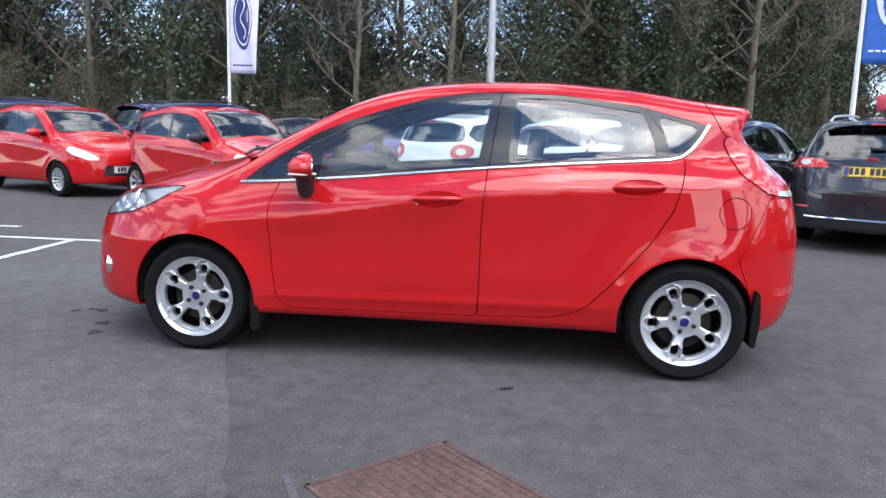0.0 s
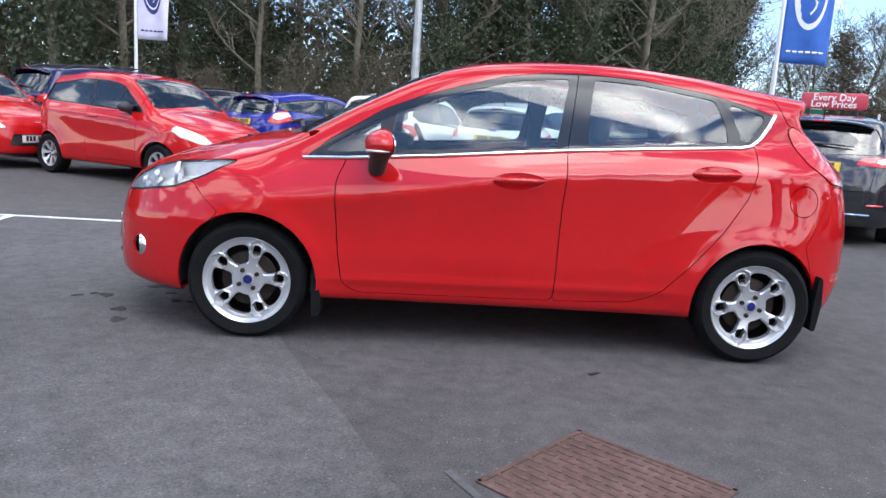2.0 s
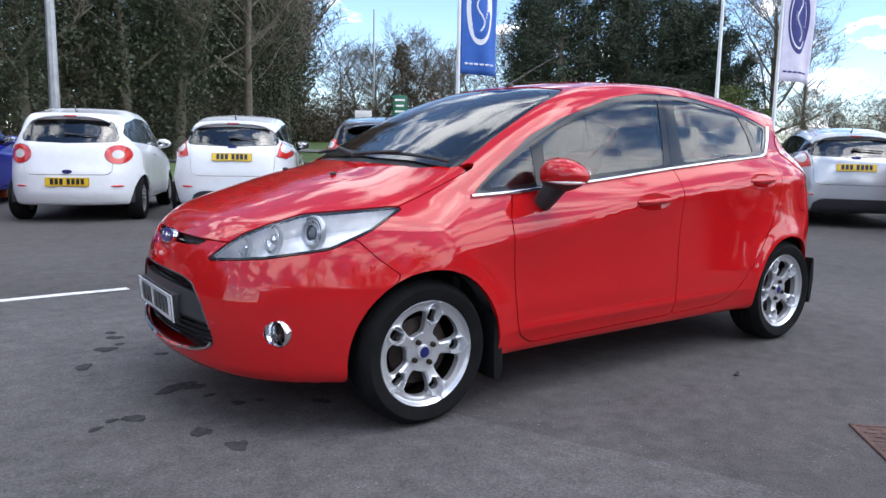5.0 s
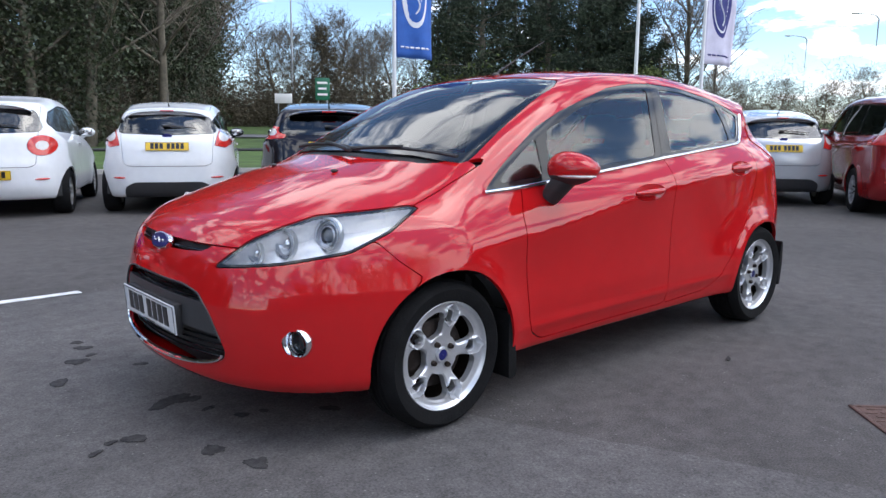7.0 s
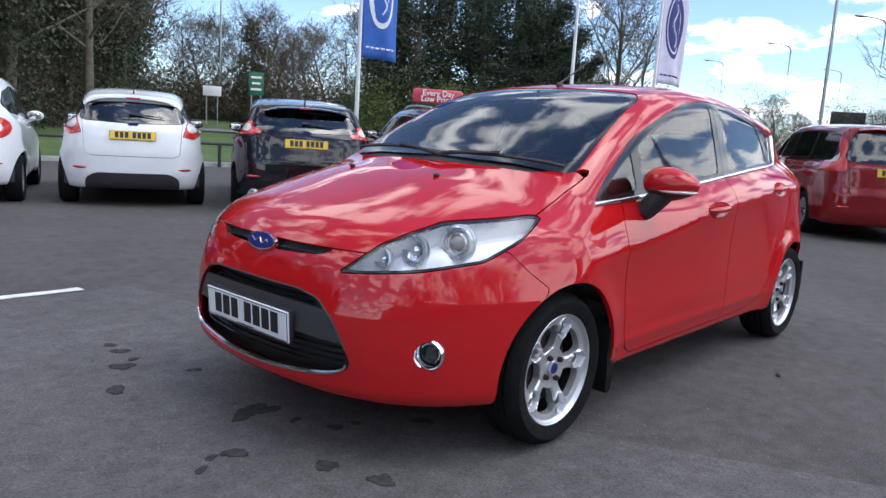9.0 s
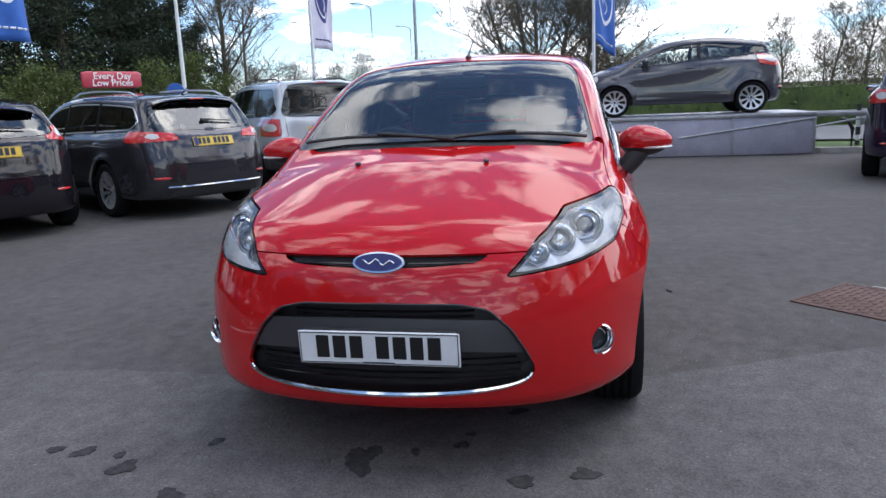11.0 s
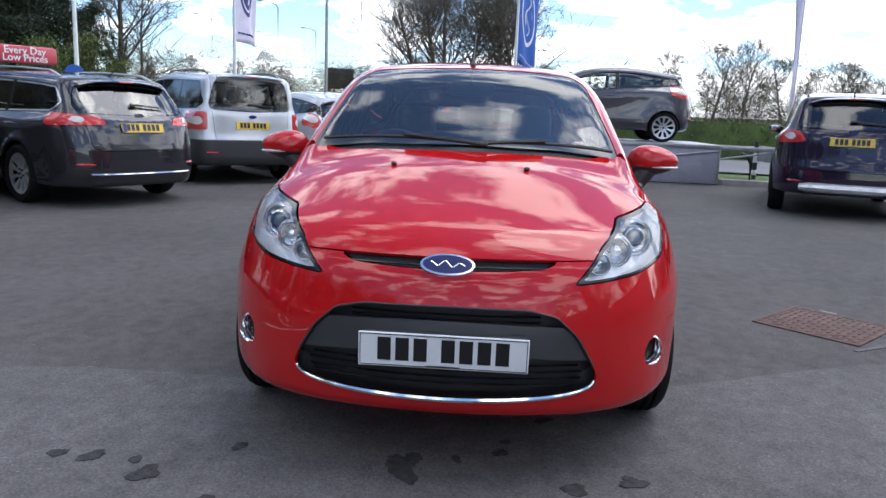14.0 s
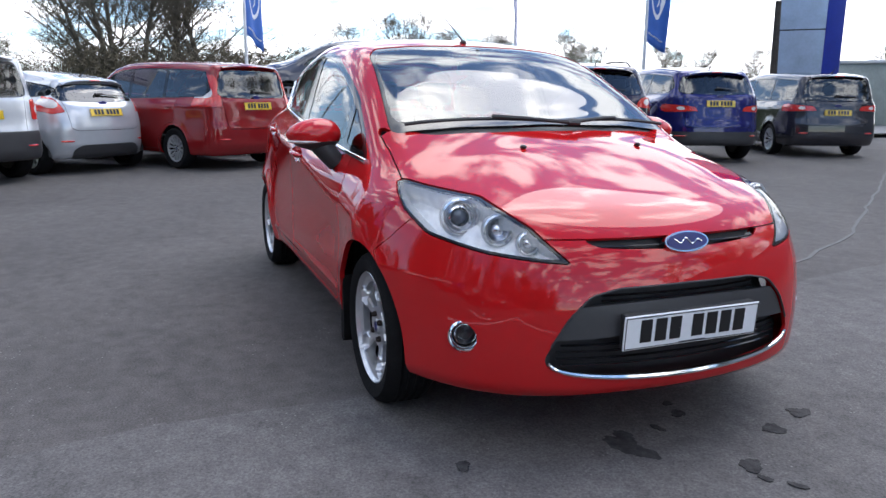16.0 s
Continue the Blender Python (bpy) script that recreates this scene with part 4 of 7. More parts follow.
    for y0, y1, x0, x1 in ((-0.10, 0.60, -1.13, -1.01), (-0.62, -0.05, -1.015, -1.12)):
        blade = on_skin(F, [(x0 + (x1 - x0) * t, y0 + (y1 - y0) * t) for t in np.linspace(0, 1, 12)], "z", 1.0, 0.020, 1.2)
        wp = part("wiper", tube(blade, 0.010, 6, 0.8), PLASTIC, car, "black wiper resting on the glass")
        xi, yi = (x0, y0) if abs(y0) < abs(y1) else (x1, y1)
        xm, ym = (x0 + x1) / 2, (y0 + y1) / 2
        arm = on_skin(F, [(xi - 0.045 + (xm - xi + 0.045) * t, yi + (ym - yi) * t) for t in np.linspace(0, 1, 8)], "z", 1.0, 0.030, 1.2)
        part("wiper_arm", tube(arm, 0.009, 6), PLASTIC, wp)
    # cabin
    for y in (-0.36, 0.36):
        seat(car, 0.05, y, CABIN)
    seat(car, 0.85, 0, CABIN, 1.24, "rear_seat", 3, 0.34)
    dash = [(-1.00, 0.55), (-0.98, 0.93), (-0.86, 0.985), (-0.62, 0.975), (-0.52, 0.91), (-0.50, 0.78), (-0.58, 0.60)]
    part("dashboard", prism(rounded(dash, 0.05, 5), -0.66, 0.66), DASH, car, "dark moulded dashboard")
    part("instrument_hood", moved(block(0.22, 0.36, 0.07, (0, 0, 0), 0.03, 3), pose(-0.60, 0.36, 0.985, 0, 8, 0)), DASH, car)
    sw = thing_part("steering_wheel", car)
    sw.matrix_basis = pose(-0.40, 0.36, 0.90, 0, 0, 0) @ pose(0, 0, 0, 0, 64, 0)
    ring = [(0.185 * math.cos(a), 0.185 * math.sin(a), 0) for a in np.linspace(0, 2 * math.pi, 33)]
    part("rim", tube(ring, 0.015, 8, 1, False), PLASTIC, sw)
    part("hub", ball(0.075, 0.065, 0.03, (0, 0, -0.02), 16, 8), PLASTIC, sw)
    for a in (0.0, math.pi, math.pi / 2):
        part("spoke", tube([(0.05 * math.cos(a), 0.05 * math.sin(a), -0.02), (0.18 * math.cos(a), 0.18 * math.sin(a), 0)], 0.014, 6, 0.6), PLASTIC, sw)
    part("rear_view_mirror", merge(block(0.03, 0.24, 0.065, (-0.40, 0, 1.285), 0.015, 3), tube([(-0.42, 0, 1.31), (-0.36, 0, 1.37)], 0.01)), PLASTIC, car)
    for side in (LEFT, 1.0):
        part("door_lining", block(1.75, 0.04, 0.60, (0.2, side * 0.715, 0.64), 0.02), CABIN, car)
        part("belt_pillar", moved(block(0.09, 0.03, 0.34, (0, 0, 0), 0.012), pose(0.31, side * 0.660, 1.13, side * 17, 0, 0)), DASH, car)
    part("parcel_shelf", block(0.42, 1.10, 0.03, (1.42, 0, 0.95), 0.01), CABIN, car)
    return car


def thing_part(name, parent):
    """An empty part that holds its own pieces."""
    ob = new(name)
    ob.empty_display_size = 0.1
    ob.parent = parent
    return ob




hero = hero_car()

# ---- ground ----
def ground_mat(name, colour, patch=0.12, chips=True, rough=0.86):
    """Worn asphalt: broad tone drift, stone grain, pale chips, a rough relief."""
    m = shader(name, colour, rough, spots=patch, scale=0.55, bump=0.35, bump_scale=95, spec=0.2)
    nt = m.node_tree
    b = nt.nodes["Principled BSDF"]
    tc = nt.nodes["Texture Coordinate"]
    src = b.inputs["Base Color"].links[0].from_socket
    grain = nt.nodes.new("ShaderNodeTexNoise")
    grain.inputs["Scale"].default_value, grain.inputs["Detail"].default_value = 130, 2
    gr = nt.nodes.new("ShaderNodeMapRange")
    gr.inputs["From Min"].default_value, gr.inputs["From Max"].default_value = 0.3, 0.7
    gr.inputs["To Min"].default_value, gr.inputs["To Max"].default_value = 0.68, 1.32
    nt.links.new(tc.outputs["Object"], grain.inputs["Vector"])
    nt.links.new(grain.outputs["Fac"], gr.inputs["Value"])
    mul = nt.nodes.new("ShaderNodeVectorMath")
    mul.operation = "MULTIPLY"
    nt.links.new(src, mul.inputs[0])
    nt.links.new(gr.outputs["Result"], mul.inputs[1])
    mottle = nt.nodes.new("ShaderNodeTexNoise")
    mottle.inputs["Scale"].default_value, mottle.inputs["Detail"].default_value, mottle.inputs["Roughness"].default_value = 11, 6, 0.7
    mr = nt.nodes.new("ShaderNodeMapRange")
    mr.inputs["From Min"].default_value, mr.inputs["From Max"].default_value = 0.3, 0.7
    mr.inputs["To Min"].default_value, mr.inputs["To Max"].default_value = 0.76, 1.24
    nt.links.new(tc.outputs["Object"], mottle.inputs["Vector"])
    nt.links.new(mottle.outputs["Fac"], mr.inputs["Value"])
    mul2 = nt.nodes.new("ShaderNodeVectorMath")
    mul2.operation = "MULTIPLY"
    nt.links.new(mul.outputs[0], mul2.inputs[0])
    nt.links.new(mr.outputs["Result"], mul2.inputs[1])
    last = mul2.outputs[0]
    vor = nt.nodes.new("ShaderNodeTexVoronoi")
    vor.inputs["Scale"].default_value = 34
    cr = nt.nodes.new("ShaderNodeMapRange")
    cr.inputs["From Min"].default_value, cr.inputs["From Max"].default_value = 0.17, 0.08
    where = nt.nodes.new("ShaderNodeTexNoise")
    where.inputs["Scale"].default_value = 3.1
    wr = nt.nodes.new("ShaderNodeMapRange")
    wr.inputs["From Min"].default_value, wr.inputs["From Max"].default_value = 0.46, 0.64
    both = nt.nodes.new("ShaderNodeMath")
    both.operation = "MULTIPLY"
    nt.links.new(tc.outputs["Object"], vor.inputs["Vector"])
    nt.links.new(tc.outputs["Object"], where.inputs["Vector"])
    nt.links.new(vor.outputs["Distance"], cr.inputs["Value"])
    nt.links.new(where.outputs["Fac"], wr.inputs["Value"])
    nt.links.new(cr.outputs["Result"], both.inputs[0])
    nt.links.new(wr.outputs["Result"], both.inputs[1])
    mix = nt.nodes.new("ShaderNodeMixRGB")
    mix.inputs["Color2"].default_value = (0.22, 0.21, 0.205, 1)
    nt.links.new(both.outputs[0], mix.inputs["Fac"])
    nt.links.new(last, mix.inputs["Color1"])
    nt.links.new(mix.outputs["Color"], b.inputs["Base Color"])
    return m


ASPHALT = ground_mat("worn grey asphalt", (0.083, 0.0770, 0.0755), 0.16)
PATCH = ground_mat("smoother pale asphalt", (0.099, 0.0935, 0.0930), 0.18, rough=0.8)
ROAD = shader("dark road surface", (0.14, 0.14, 0.145), 0.85, spots=0.1, scale=0.4, bump=0.2, bump_scale=60)
GRASS = shader("short grass", (0.060, 0.105, 0.022), 0.95, spots=0.35, scale=0.8, bump=0.8, bump_scale=45)
KERB = shader("concrete kerb", (0.30, 0.29, 0.27), 0.85, spots=0.2, scale=6, bump=0.2)
LINE_PAINT = shader("worn white road paint", (0.62, 0.62, 0.62), 0.75, spots=0.22, scale=14, bump=0.15, bump_scale=120)
RUST = shader("rusted cast iron", (0.105, 0.060, 0.049), 0.85, metal=0.1, spots=0.4, scale=7, bump=0.3, bump_scale=120)
STAIN = shader("dark oil stain", (0.046, 0.044, 0.045), 0.9, spots=0.4, scale=30, bump=0.2, bump_scale=120, spec=0.15)
TAR = shader("tar joint", (0.075, 0.073, 0.076), 0.75, spots=0.3, scale=30)

gr_v = np.array([(x, y, 0) for x in (-600, 600) for y in (-600, 600)], float)
ground = part("ground", (gr_v, [(0, 2, 3, 1)]), ASPHALT)
tagged(ground, "wide worn grey asphalt forecourt", "ground", "", "structure")


def sheet(name, poly, z, material, label, thick=0.004, category="ground"):
    """A thin flat layer on the ground, of any outline."""
    bm = bmesh.new()
    top = [bm.verts.new((x, y, z)) for x, y in poly]
    low = [bm.verts.new((x, y, z - thick)) for x, y in poly]
    f = bm.faces.new(top)
    f.normal_update()
    if f.normal.z < 0:
        f.normal_flip()
    for i in range(len(poly)):
        j = (i + 1) % len(poly)
        bm.faces.new((top[i], top[j], low[j], low[i]))
    bmesh.ops.triangulate(bm, faces=bm.faces[:])
    bm.verts.index_update()
    geo = np.array([v.co for v in bm.verts]), [tuple(v.index for v in q.verts) for q in bm.faces]
    bm.free()
    return tagged(part(name, geo, material, None, label, 20), label, category, "", "structure")


def wobble(path, amount, seed, step=0.12):
    """A polyline with an uneven, worn edge."""
    r = random.Random(seed)
    return [(x + r.uniform(-amount, amount), y + r.uniform(-amount, amount)) for x, y in dense(path, step)]


# relaid paler strip in front of the car
seam = [(-0.2, -3.6), (-0.40, -2.36), (-0.60, -1.9), (-0.72, -1.6), (-0.98, -1.05), (-1.15, -0.6), (-1.25, 0.4), (-1.2, 1.6), (-1.35, 2.45)]
sheet("pavement_patch", wobble(seam, 0.012, 3) + [(-2.6, 2.5), (-7.0, 2.2), (-9.5, -1.0), (-8, -5.5), (-3, -5.5)], 0.004, PATCH, "paler relaid asphalt strip", 0.004, "pavement")
jr = random.Random(8)
joint = [(-0.96, -0.94), (-0.70, -1.40), (-0.30, -2.12), (0.1, -2.9), (0.58, -3.88), (2.2, -6.2), (4.5, -9.4)]
jp = wobble(joint[2:], 0.02, 5, 0.25)
sheet("tar_joint", [(x + 0.012, y + 0.008) for x, y in jp] + [(x - 0.012, y - 0.008) for x, y in reversed(jp)], 0.0045, TAR, "dark tarred joint in the asphalt", 0.004, "pavement")

# painted lines
def paint_line(a, b, w=0.075):
    a, b = np.array(a, float), np.array(b, float)
    n = np.array((-(b - a)[1], (b - a)[0])) / np.linalg.norm(b - a) * w / 2
    side1, side2 = dense([a + n, b + n], 0.15), dense([b - n, a - n], 0.15)
    r = random.Random(int(abs(a[0] * 100)))
    sheet("road_marking", [(x + r.uniform(-0.006, 0.006), y + r.uniform(-0.006, 0.006)) for x, y in (*side1, *side2)], 0.0085, LINE_PAINT, "worn white painted bay line", 0.004, "road marking")


paint_line((-9.5, 2.35), (-1.64, 2.53))
paint_line((-4.15, 2.44), (-4.02, 0.3))
paint_line((-9.5, 3.15), (-5.30, 3.19))
arc = [(-2.70 + 0.26 * math.cos(t), 3.15 + 0.27 * math.sin(t)) for t in np.linspace(-0.4, 4.4, 22)]
for q in ([(p, o) for p, o in ((arc, 0.03),)] + [([(-2.47, 3.02), (-2.62, 2.80), (-2.80, 2.72), (-3.05, 2.70)], 0.03)]):
    pth, wd = q
    tt = np.gradient(np.array(pth), axis=0)
    tt /= np.linalg.norm(tt, axis=1)[:, None]
    nn = np.stack([-tt[:, 1], tt[:, 0]], 1) * wd
    sheet("road_marking", [tuple(p) for p in np.array(pth) + nn] + [tuple(p) for p in (np.array(pth) - nn)[::-1]], 0.0085, LINE_PAINT, "white painted bay symbol", 0.004, "road marking")

# oil stains
def stain(x, y, rx, ry, turn, seed):
    r = random.Random(seed)
    pts = []
    for k in range(54):
        a = 2 * math.pi * k / 54
        q = 1 + 0.22 * math.sin(a * 2 + seed) + 0.12 * math.sin(a * 3 + seed * 2) + 0.07 * math.sin(a * 9 + seed * 3) + r.uniform(-0.07, 0.07)
        u, v = 0.85 * rx * q * math.cos(a), 0.8 * ry * q * math.sin(a)
        pts.append((x + u * math.cos(turn) - v * math.sin(turn), y + u * math.sin(turn) + v * math.cos(turn)))
    sheet("oil_stain", pts, 0.0062 + 0.0001 * seed, STAIN, "dark oily stain soaked into the asphalt", 0.002, "stain")


for i, (x, y, rx, ry, tn) in enumerate(((-1.95, 0.13, 0.10, 0.060, 0.5), (-1.88, 0.10, 0.06, 0.04, 0.2), (-1.785, -0.20, 0.035, 0.030, 0), (-2.10, 0.93, 0.055, 0.050, 1.0), (-2.005, 1.15, 0.04, 0.05, 1.4), (-2.0, 1.27, 0.03, 0.04, 1.2), (-2.01, 1.0, 0.025, 0.03, 0.3), (-1.865, 0.70, 0.035, 0.03, 0), (-1.945, -0.63, 0.060, 0.035, 2.2), (-2.013, -0.433, 0.055, 0.040, 2.0), (-2.19, -0.16, 0.055, 0.040, 1.9), (-2.27, -0.14, 0.025, 0.02, 0), (-2.24, 0.66, 0.05, 0.05, 1.0), (-2.06, 0.93, 0.03, 0.03, 0), (-1.48, -0.37, 0.03, 0.05, 0.4), (-1.70, -0.22, 0.025, 0.02, 0), (-1.92, -0.62, 0.03, 0.02, 0), (0.41, -1.10, 0.035, 0.014, 0.3), (-2.34, -0.2, 0.03, 0.02, 0.5), (-1.86, -0.05, 0.03, 0.02, 0.4))):
    stain(x, y, rx, ry, tn, i + 2)

# iron access cover with its frame and raised treads
cover = thing("access_cover", "square rust-brown ribbed iron cover set in the asphalt", "manhole cover", pose(0.215, -2.165, 0, 0, 0, 46))
part("cover_frame", merge(*[block(0.60 if k < 2 else 0.022, 0.022 if k < 2 else 0.60, 0.008, ((0, (k * 2 - 1) * 0.29, 0.004) if k < 2 else ((k * 2 - 5) * 0.29, 0, 0.004)), 0.003) for k in range(4)]), RUST, cover, "rusty iron frame")
part("cover_plate", block(0.555, 0.555, 0.010, (0, 0, 0.001), 0.003), RUST, cover)
rib = None
for i in range(13):
    for j in range(7):
        m = pose(-0.255 + i * 0.0425, -0.24 + j * 0.08 + (0.02 if i % 2 else -0.02), 0.007)
        if rib is None:
            rib = part("tread_bar", block(0.016, 0.060, 0.003, (0, 0, 0), 0), RUST, cover)
            rib.matrix_basis = m
        else:
            share("tread_bar", rib, cover, m)
for k, (x, y, a) in enumerate(((-0.28, -0.36, 70), (0.10, -0.335, 5))):
    c = part("mortar_chip", block(0.10, 0.022, 0.008, (0, 0, 0.004), 0.003), KERB, cover, "pale mortar crumb")
    c.matrix_basis = pose(x, y, 0, 0, 0, a)

# ---- verge, road and kerb ----
EDGE = [(-60, 13), (-25, 17.5), (-10, 18), (0, 16), (7.5, 13), (12, 9.5), (13.6, 5.5), (13.9, 1.5), (13.0, -3.4), (10.62, -4.72), (10.5, -6.2), (11.2, -8), (11.6, -13.5), (13, -21), (16, -34), (-12, -40), (-60, -36)]
edge_pts = [np.array(p, float) for p in dense(EDGE, 1.2)]
mid_pt = np.array((-18.0, -8.0))
offs = [(0.0, 0.0), (0.02, 0.10), (0.13, 0.11), (0.14, 0.085), (3, 0.10), (8, 0.14), (18, 0.4), (40, 1.0), (80, 1.8), (200, 3.0), (500, 5.0)]
rows_v, kerb_v = [], []
for p in edge_pts:
    d = (p - mid_pt) / np.linalg.norm(p - mid_pt)
    rows_v.append([(p[0] + d[0] * (o + 0.0), p[1] + d[1] * o, z) for o, z in offs])
n = len(rows_v)
k0 = 3
gv = np.array([q for r in rows_v for q in r[k0:]])
w = len(offs) - k0
verge = part("ground", (gv, [(i * w + j, (i + 1) * w + j, (i + 1) * w + j + 1, i * w + j + 1) for i in range(n - 1) for j in range(w - 1)]), GRASS, None, "", 60)
tagged(verge, "short green grass verge rising behind the forecourt", "grass", "", "structure")
kv = np.array([q for r in rows_v for q in r[:4]])
kerb = part("kerb", (kv, [(i * 4 + j, (i + 1) * 4 + j, (i + 1) * 4 + j + 1, i * 4 + j + 1) for i in range(n - 1) for j in range(3)]), KERB, None, "", 30)
tagged(kerb, "low concrete kerb round the forecourt", "kerb", "", "structure")


def rise(x, y):
    """The verge's height at a place."""
    p = np.array((x, y))
    d = min(np.linalg.norm(p - q) for q in edge_pts)
    return float(np.interp(d, [o for o, _ in offs[3:]], [z for _, z in offs[3:]]))


road_line = [(13.6, -60), (14.4, -30), (14.7, -14), (15.2, -6.5), (18.5, 4), (24, 14), (36, 30), (62, 52), (120, 84), (220, 130)]
side_road = [(4.0, 41.0), (13.0, 35.6), (22.0, 29.0), (29.5, 22.0)]


def lay_road(line, half, label):
    """A strip of road that follows the verge's rise."""
    rp = dense(line, 2.0)
    rt = np.gradient(rp, axis=0)
    rt /= np.linalg.norm(rt, axis=1)[:, None]
    rn = np.stack([-rt[:, 1], rt[:, 0]], 1)
    rv = []
    for p, nrm in zip(rp, rn):
        for o in (-half, half):
            q = p + nrm * o
            rv.append((q[0], q[1], max(rise(*q), rise(*p)) + 0.03))
    road = part("road", (np.array(rv), [(2 * i, 2 * i + 2, 2 * i + 3, 2 * i + 1) for i in range(len(rp) - 1)]), ROAD, None, "", 60)
    tagged(road, label, "road", "", "structure")


lay_road(road_line, 2.9, "grey public road curving past the forecourt")
lay_road(side_road, 2.4, "grey side road beyond the grass verge")

# ---- the parked cars ----
def car_params(L, H, W, WB, fo, nose, hood, cowl, head, end, drop, lean, belt, sill=0.22, hub=0.30, arch=0.345, tail=(0.14, 0.8), waist=0.87, roof=0.70, nose_curve=(0.28, 1.2)):
    """Curves of a car from its main sizes: length, height, width, wheelbase, front overhang, heights of nose and hood,
    places of cowl, roof front and roof end, the roof's drop and the tail's lean, heights of the waistline front and rear."""
    xf = -WB / 2 - fo
    xr, hw, z0, z1 = xf + L, W / 2, belt[0], belt[1]
    he = H - drop
    k = (1.0 / 0.86) ** 4
    return dict(
        top=[(xf - 0.3, nose - 0.25), (xf + 0.08, nose), (xf + 0.35, nose + (hood - nose) * 0.45), (cowl - 0.15, hood - 0.035), (cowl, hood), (cowl + (head - cowl) * 0.5, hood + (H - 0.06 - hood) * 0.56), (head, H - 0.065), (head + 0.35, H - 0.012), (head + 0.8, H), (end - 0.5, he + drop * 0.55), (end, he), (end + 0.7, he - 0.12)],
        crown=[(xf, 0.2), (cowl, 0.18), (head, 0.11), (end, 0.11)],
        front=[(0.1, xf + 0.12), (0.22, xf + 0.03), (0.4, xf), (0.55, xf + 0.01), (nose, xf + 0.07), (nose + 0.3, xf + 0.25)],
        rear=[(0.1, xr - 0.2), (0.25, xr - 0.06), (0.42, xr), (0.62, xr - 0.005), (0.75, xr - 0.03), (z1 - 0.06, xr - 0.05 - lean * 0.12), (z1 + 0.02, xr - 0.06 - lean * 0.26), (he - 0.06, end + 0.02), (he + 0.05, end - 0.03), (he + 0.3, end - 0.2)],
        nose=nose_curve, tail=tail,
        belt=[(xf + 0.3, z0 - 0.08), (cowl, z0), (0, (z0 + z1) / 2), (end, z1), (xr, z1 + 0.02)],
        crease=[(xf + 0.3, 0.64), (cowl, z0 - 0.18), (0, z0 - 0.10), (end, z1 - 0.12), (xr, z1 - 0.1)],
        w_low=[(xf + 0.2, hw * 0.84), (-WB / 2, hw * 0.93), (WB / 2, hw * 0.93), (xr, hw * 0.86)],
        w_mid=[(xf + 0.2, hw * 0.93), (-WB / 2, hw * 0.985), (0, hw * 0.975), (WB / 2, hw * 0.99), (xr, hw * 0.90)],
        w_crease=[(xf + 0.2, hw * 0.90), (-WB / 2, hw * 0.97), (0, hw * 0.97), (WB / 2, hw * 0.965), (xr, hw * 0.87)],
        w_belt=[(xf + 0.2, hw * 0.80), (cowl, hw * waist), (0, hw * (waist + 0.01)), (WB / 2, hw * (waist - 0.02)), (xr, hw * (waist - 0.08))],
        w_roof=[(cowl, hw * (roof - 0.06)), (head, hw * roof), (0.5, hw * roof), (end, hw * (roof - 0.05))],
        axles=(-WB / 2, WB / 2), arch=(arch, arch), hub=hub, sill=sill, k_top=0.09, roof_z=H - 0.04, mid=0.46, hollow=0.02, soft=0.024, k_tail=0.07,
        spine=0.66, dims=(xf, xr, hw, z0, z1, he, H, cowl, head, end))


WHEELS = {}


def add_wheels(car, P, style, rim, width, turn=0.3, material=None):
    """Four wheels; alike wheels share their meshes."""
    key = (style, P["hub"], rim)
    half = P["dims"][2] - width / 2 - 0.015
    for a in P["axles"]:
        for side in (-1.0, 1.0):
            w = thing_part("wheel", car)
            w.matrix_basis = pose(a, side * half, P["hub"], 0, 0, 0 if side < 0 else 180)
            if key not in WHEELS:
                wheel_mesh(w, style, P["hub"], rim, width, turn, material, tread=False)
                WHEELS[key] = w
            else:
                for c in WHEELS[key].children:
                    ob = share(c.name.split(".")[0], c, w, c.matrix_basis.copy())
                    if "label" in c:
                        tagged(ob, c["label"])


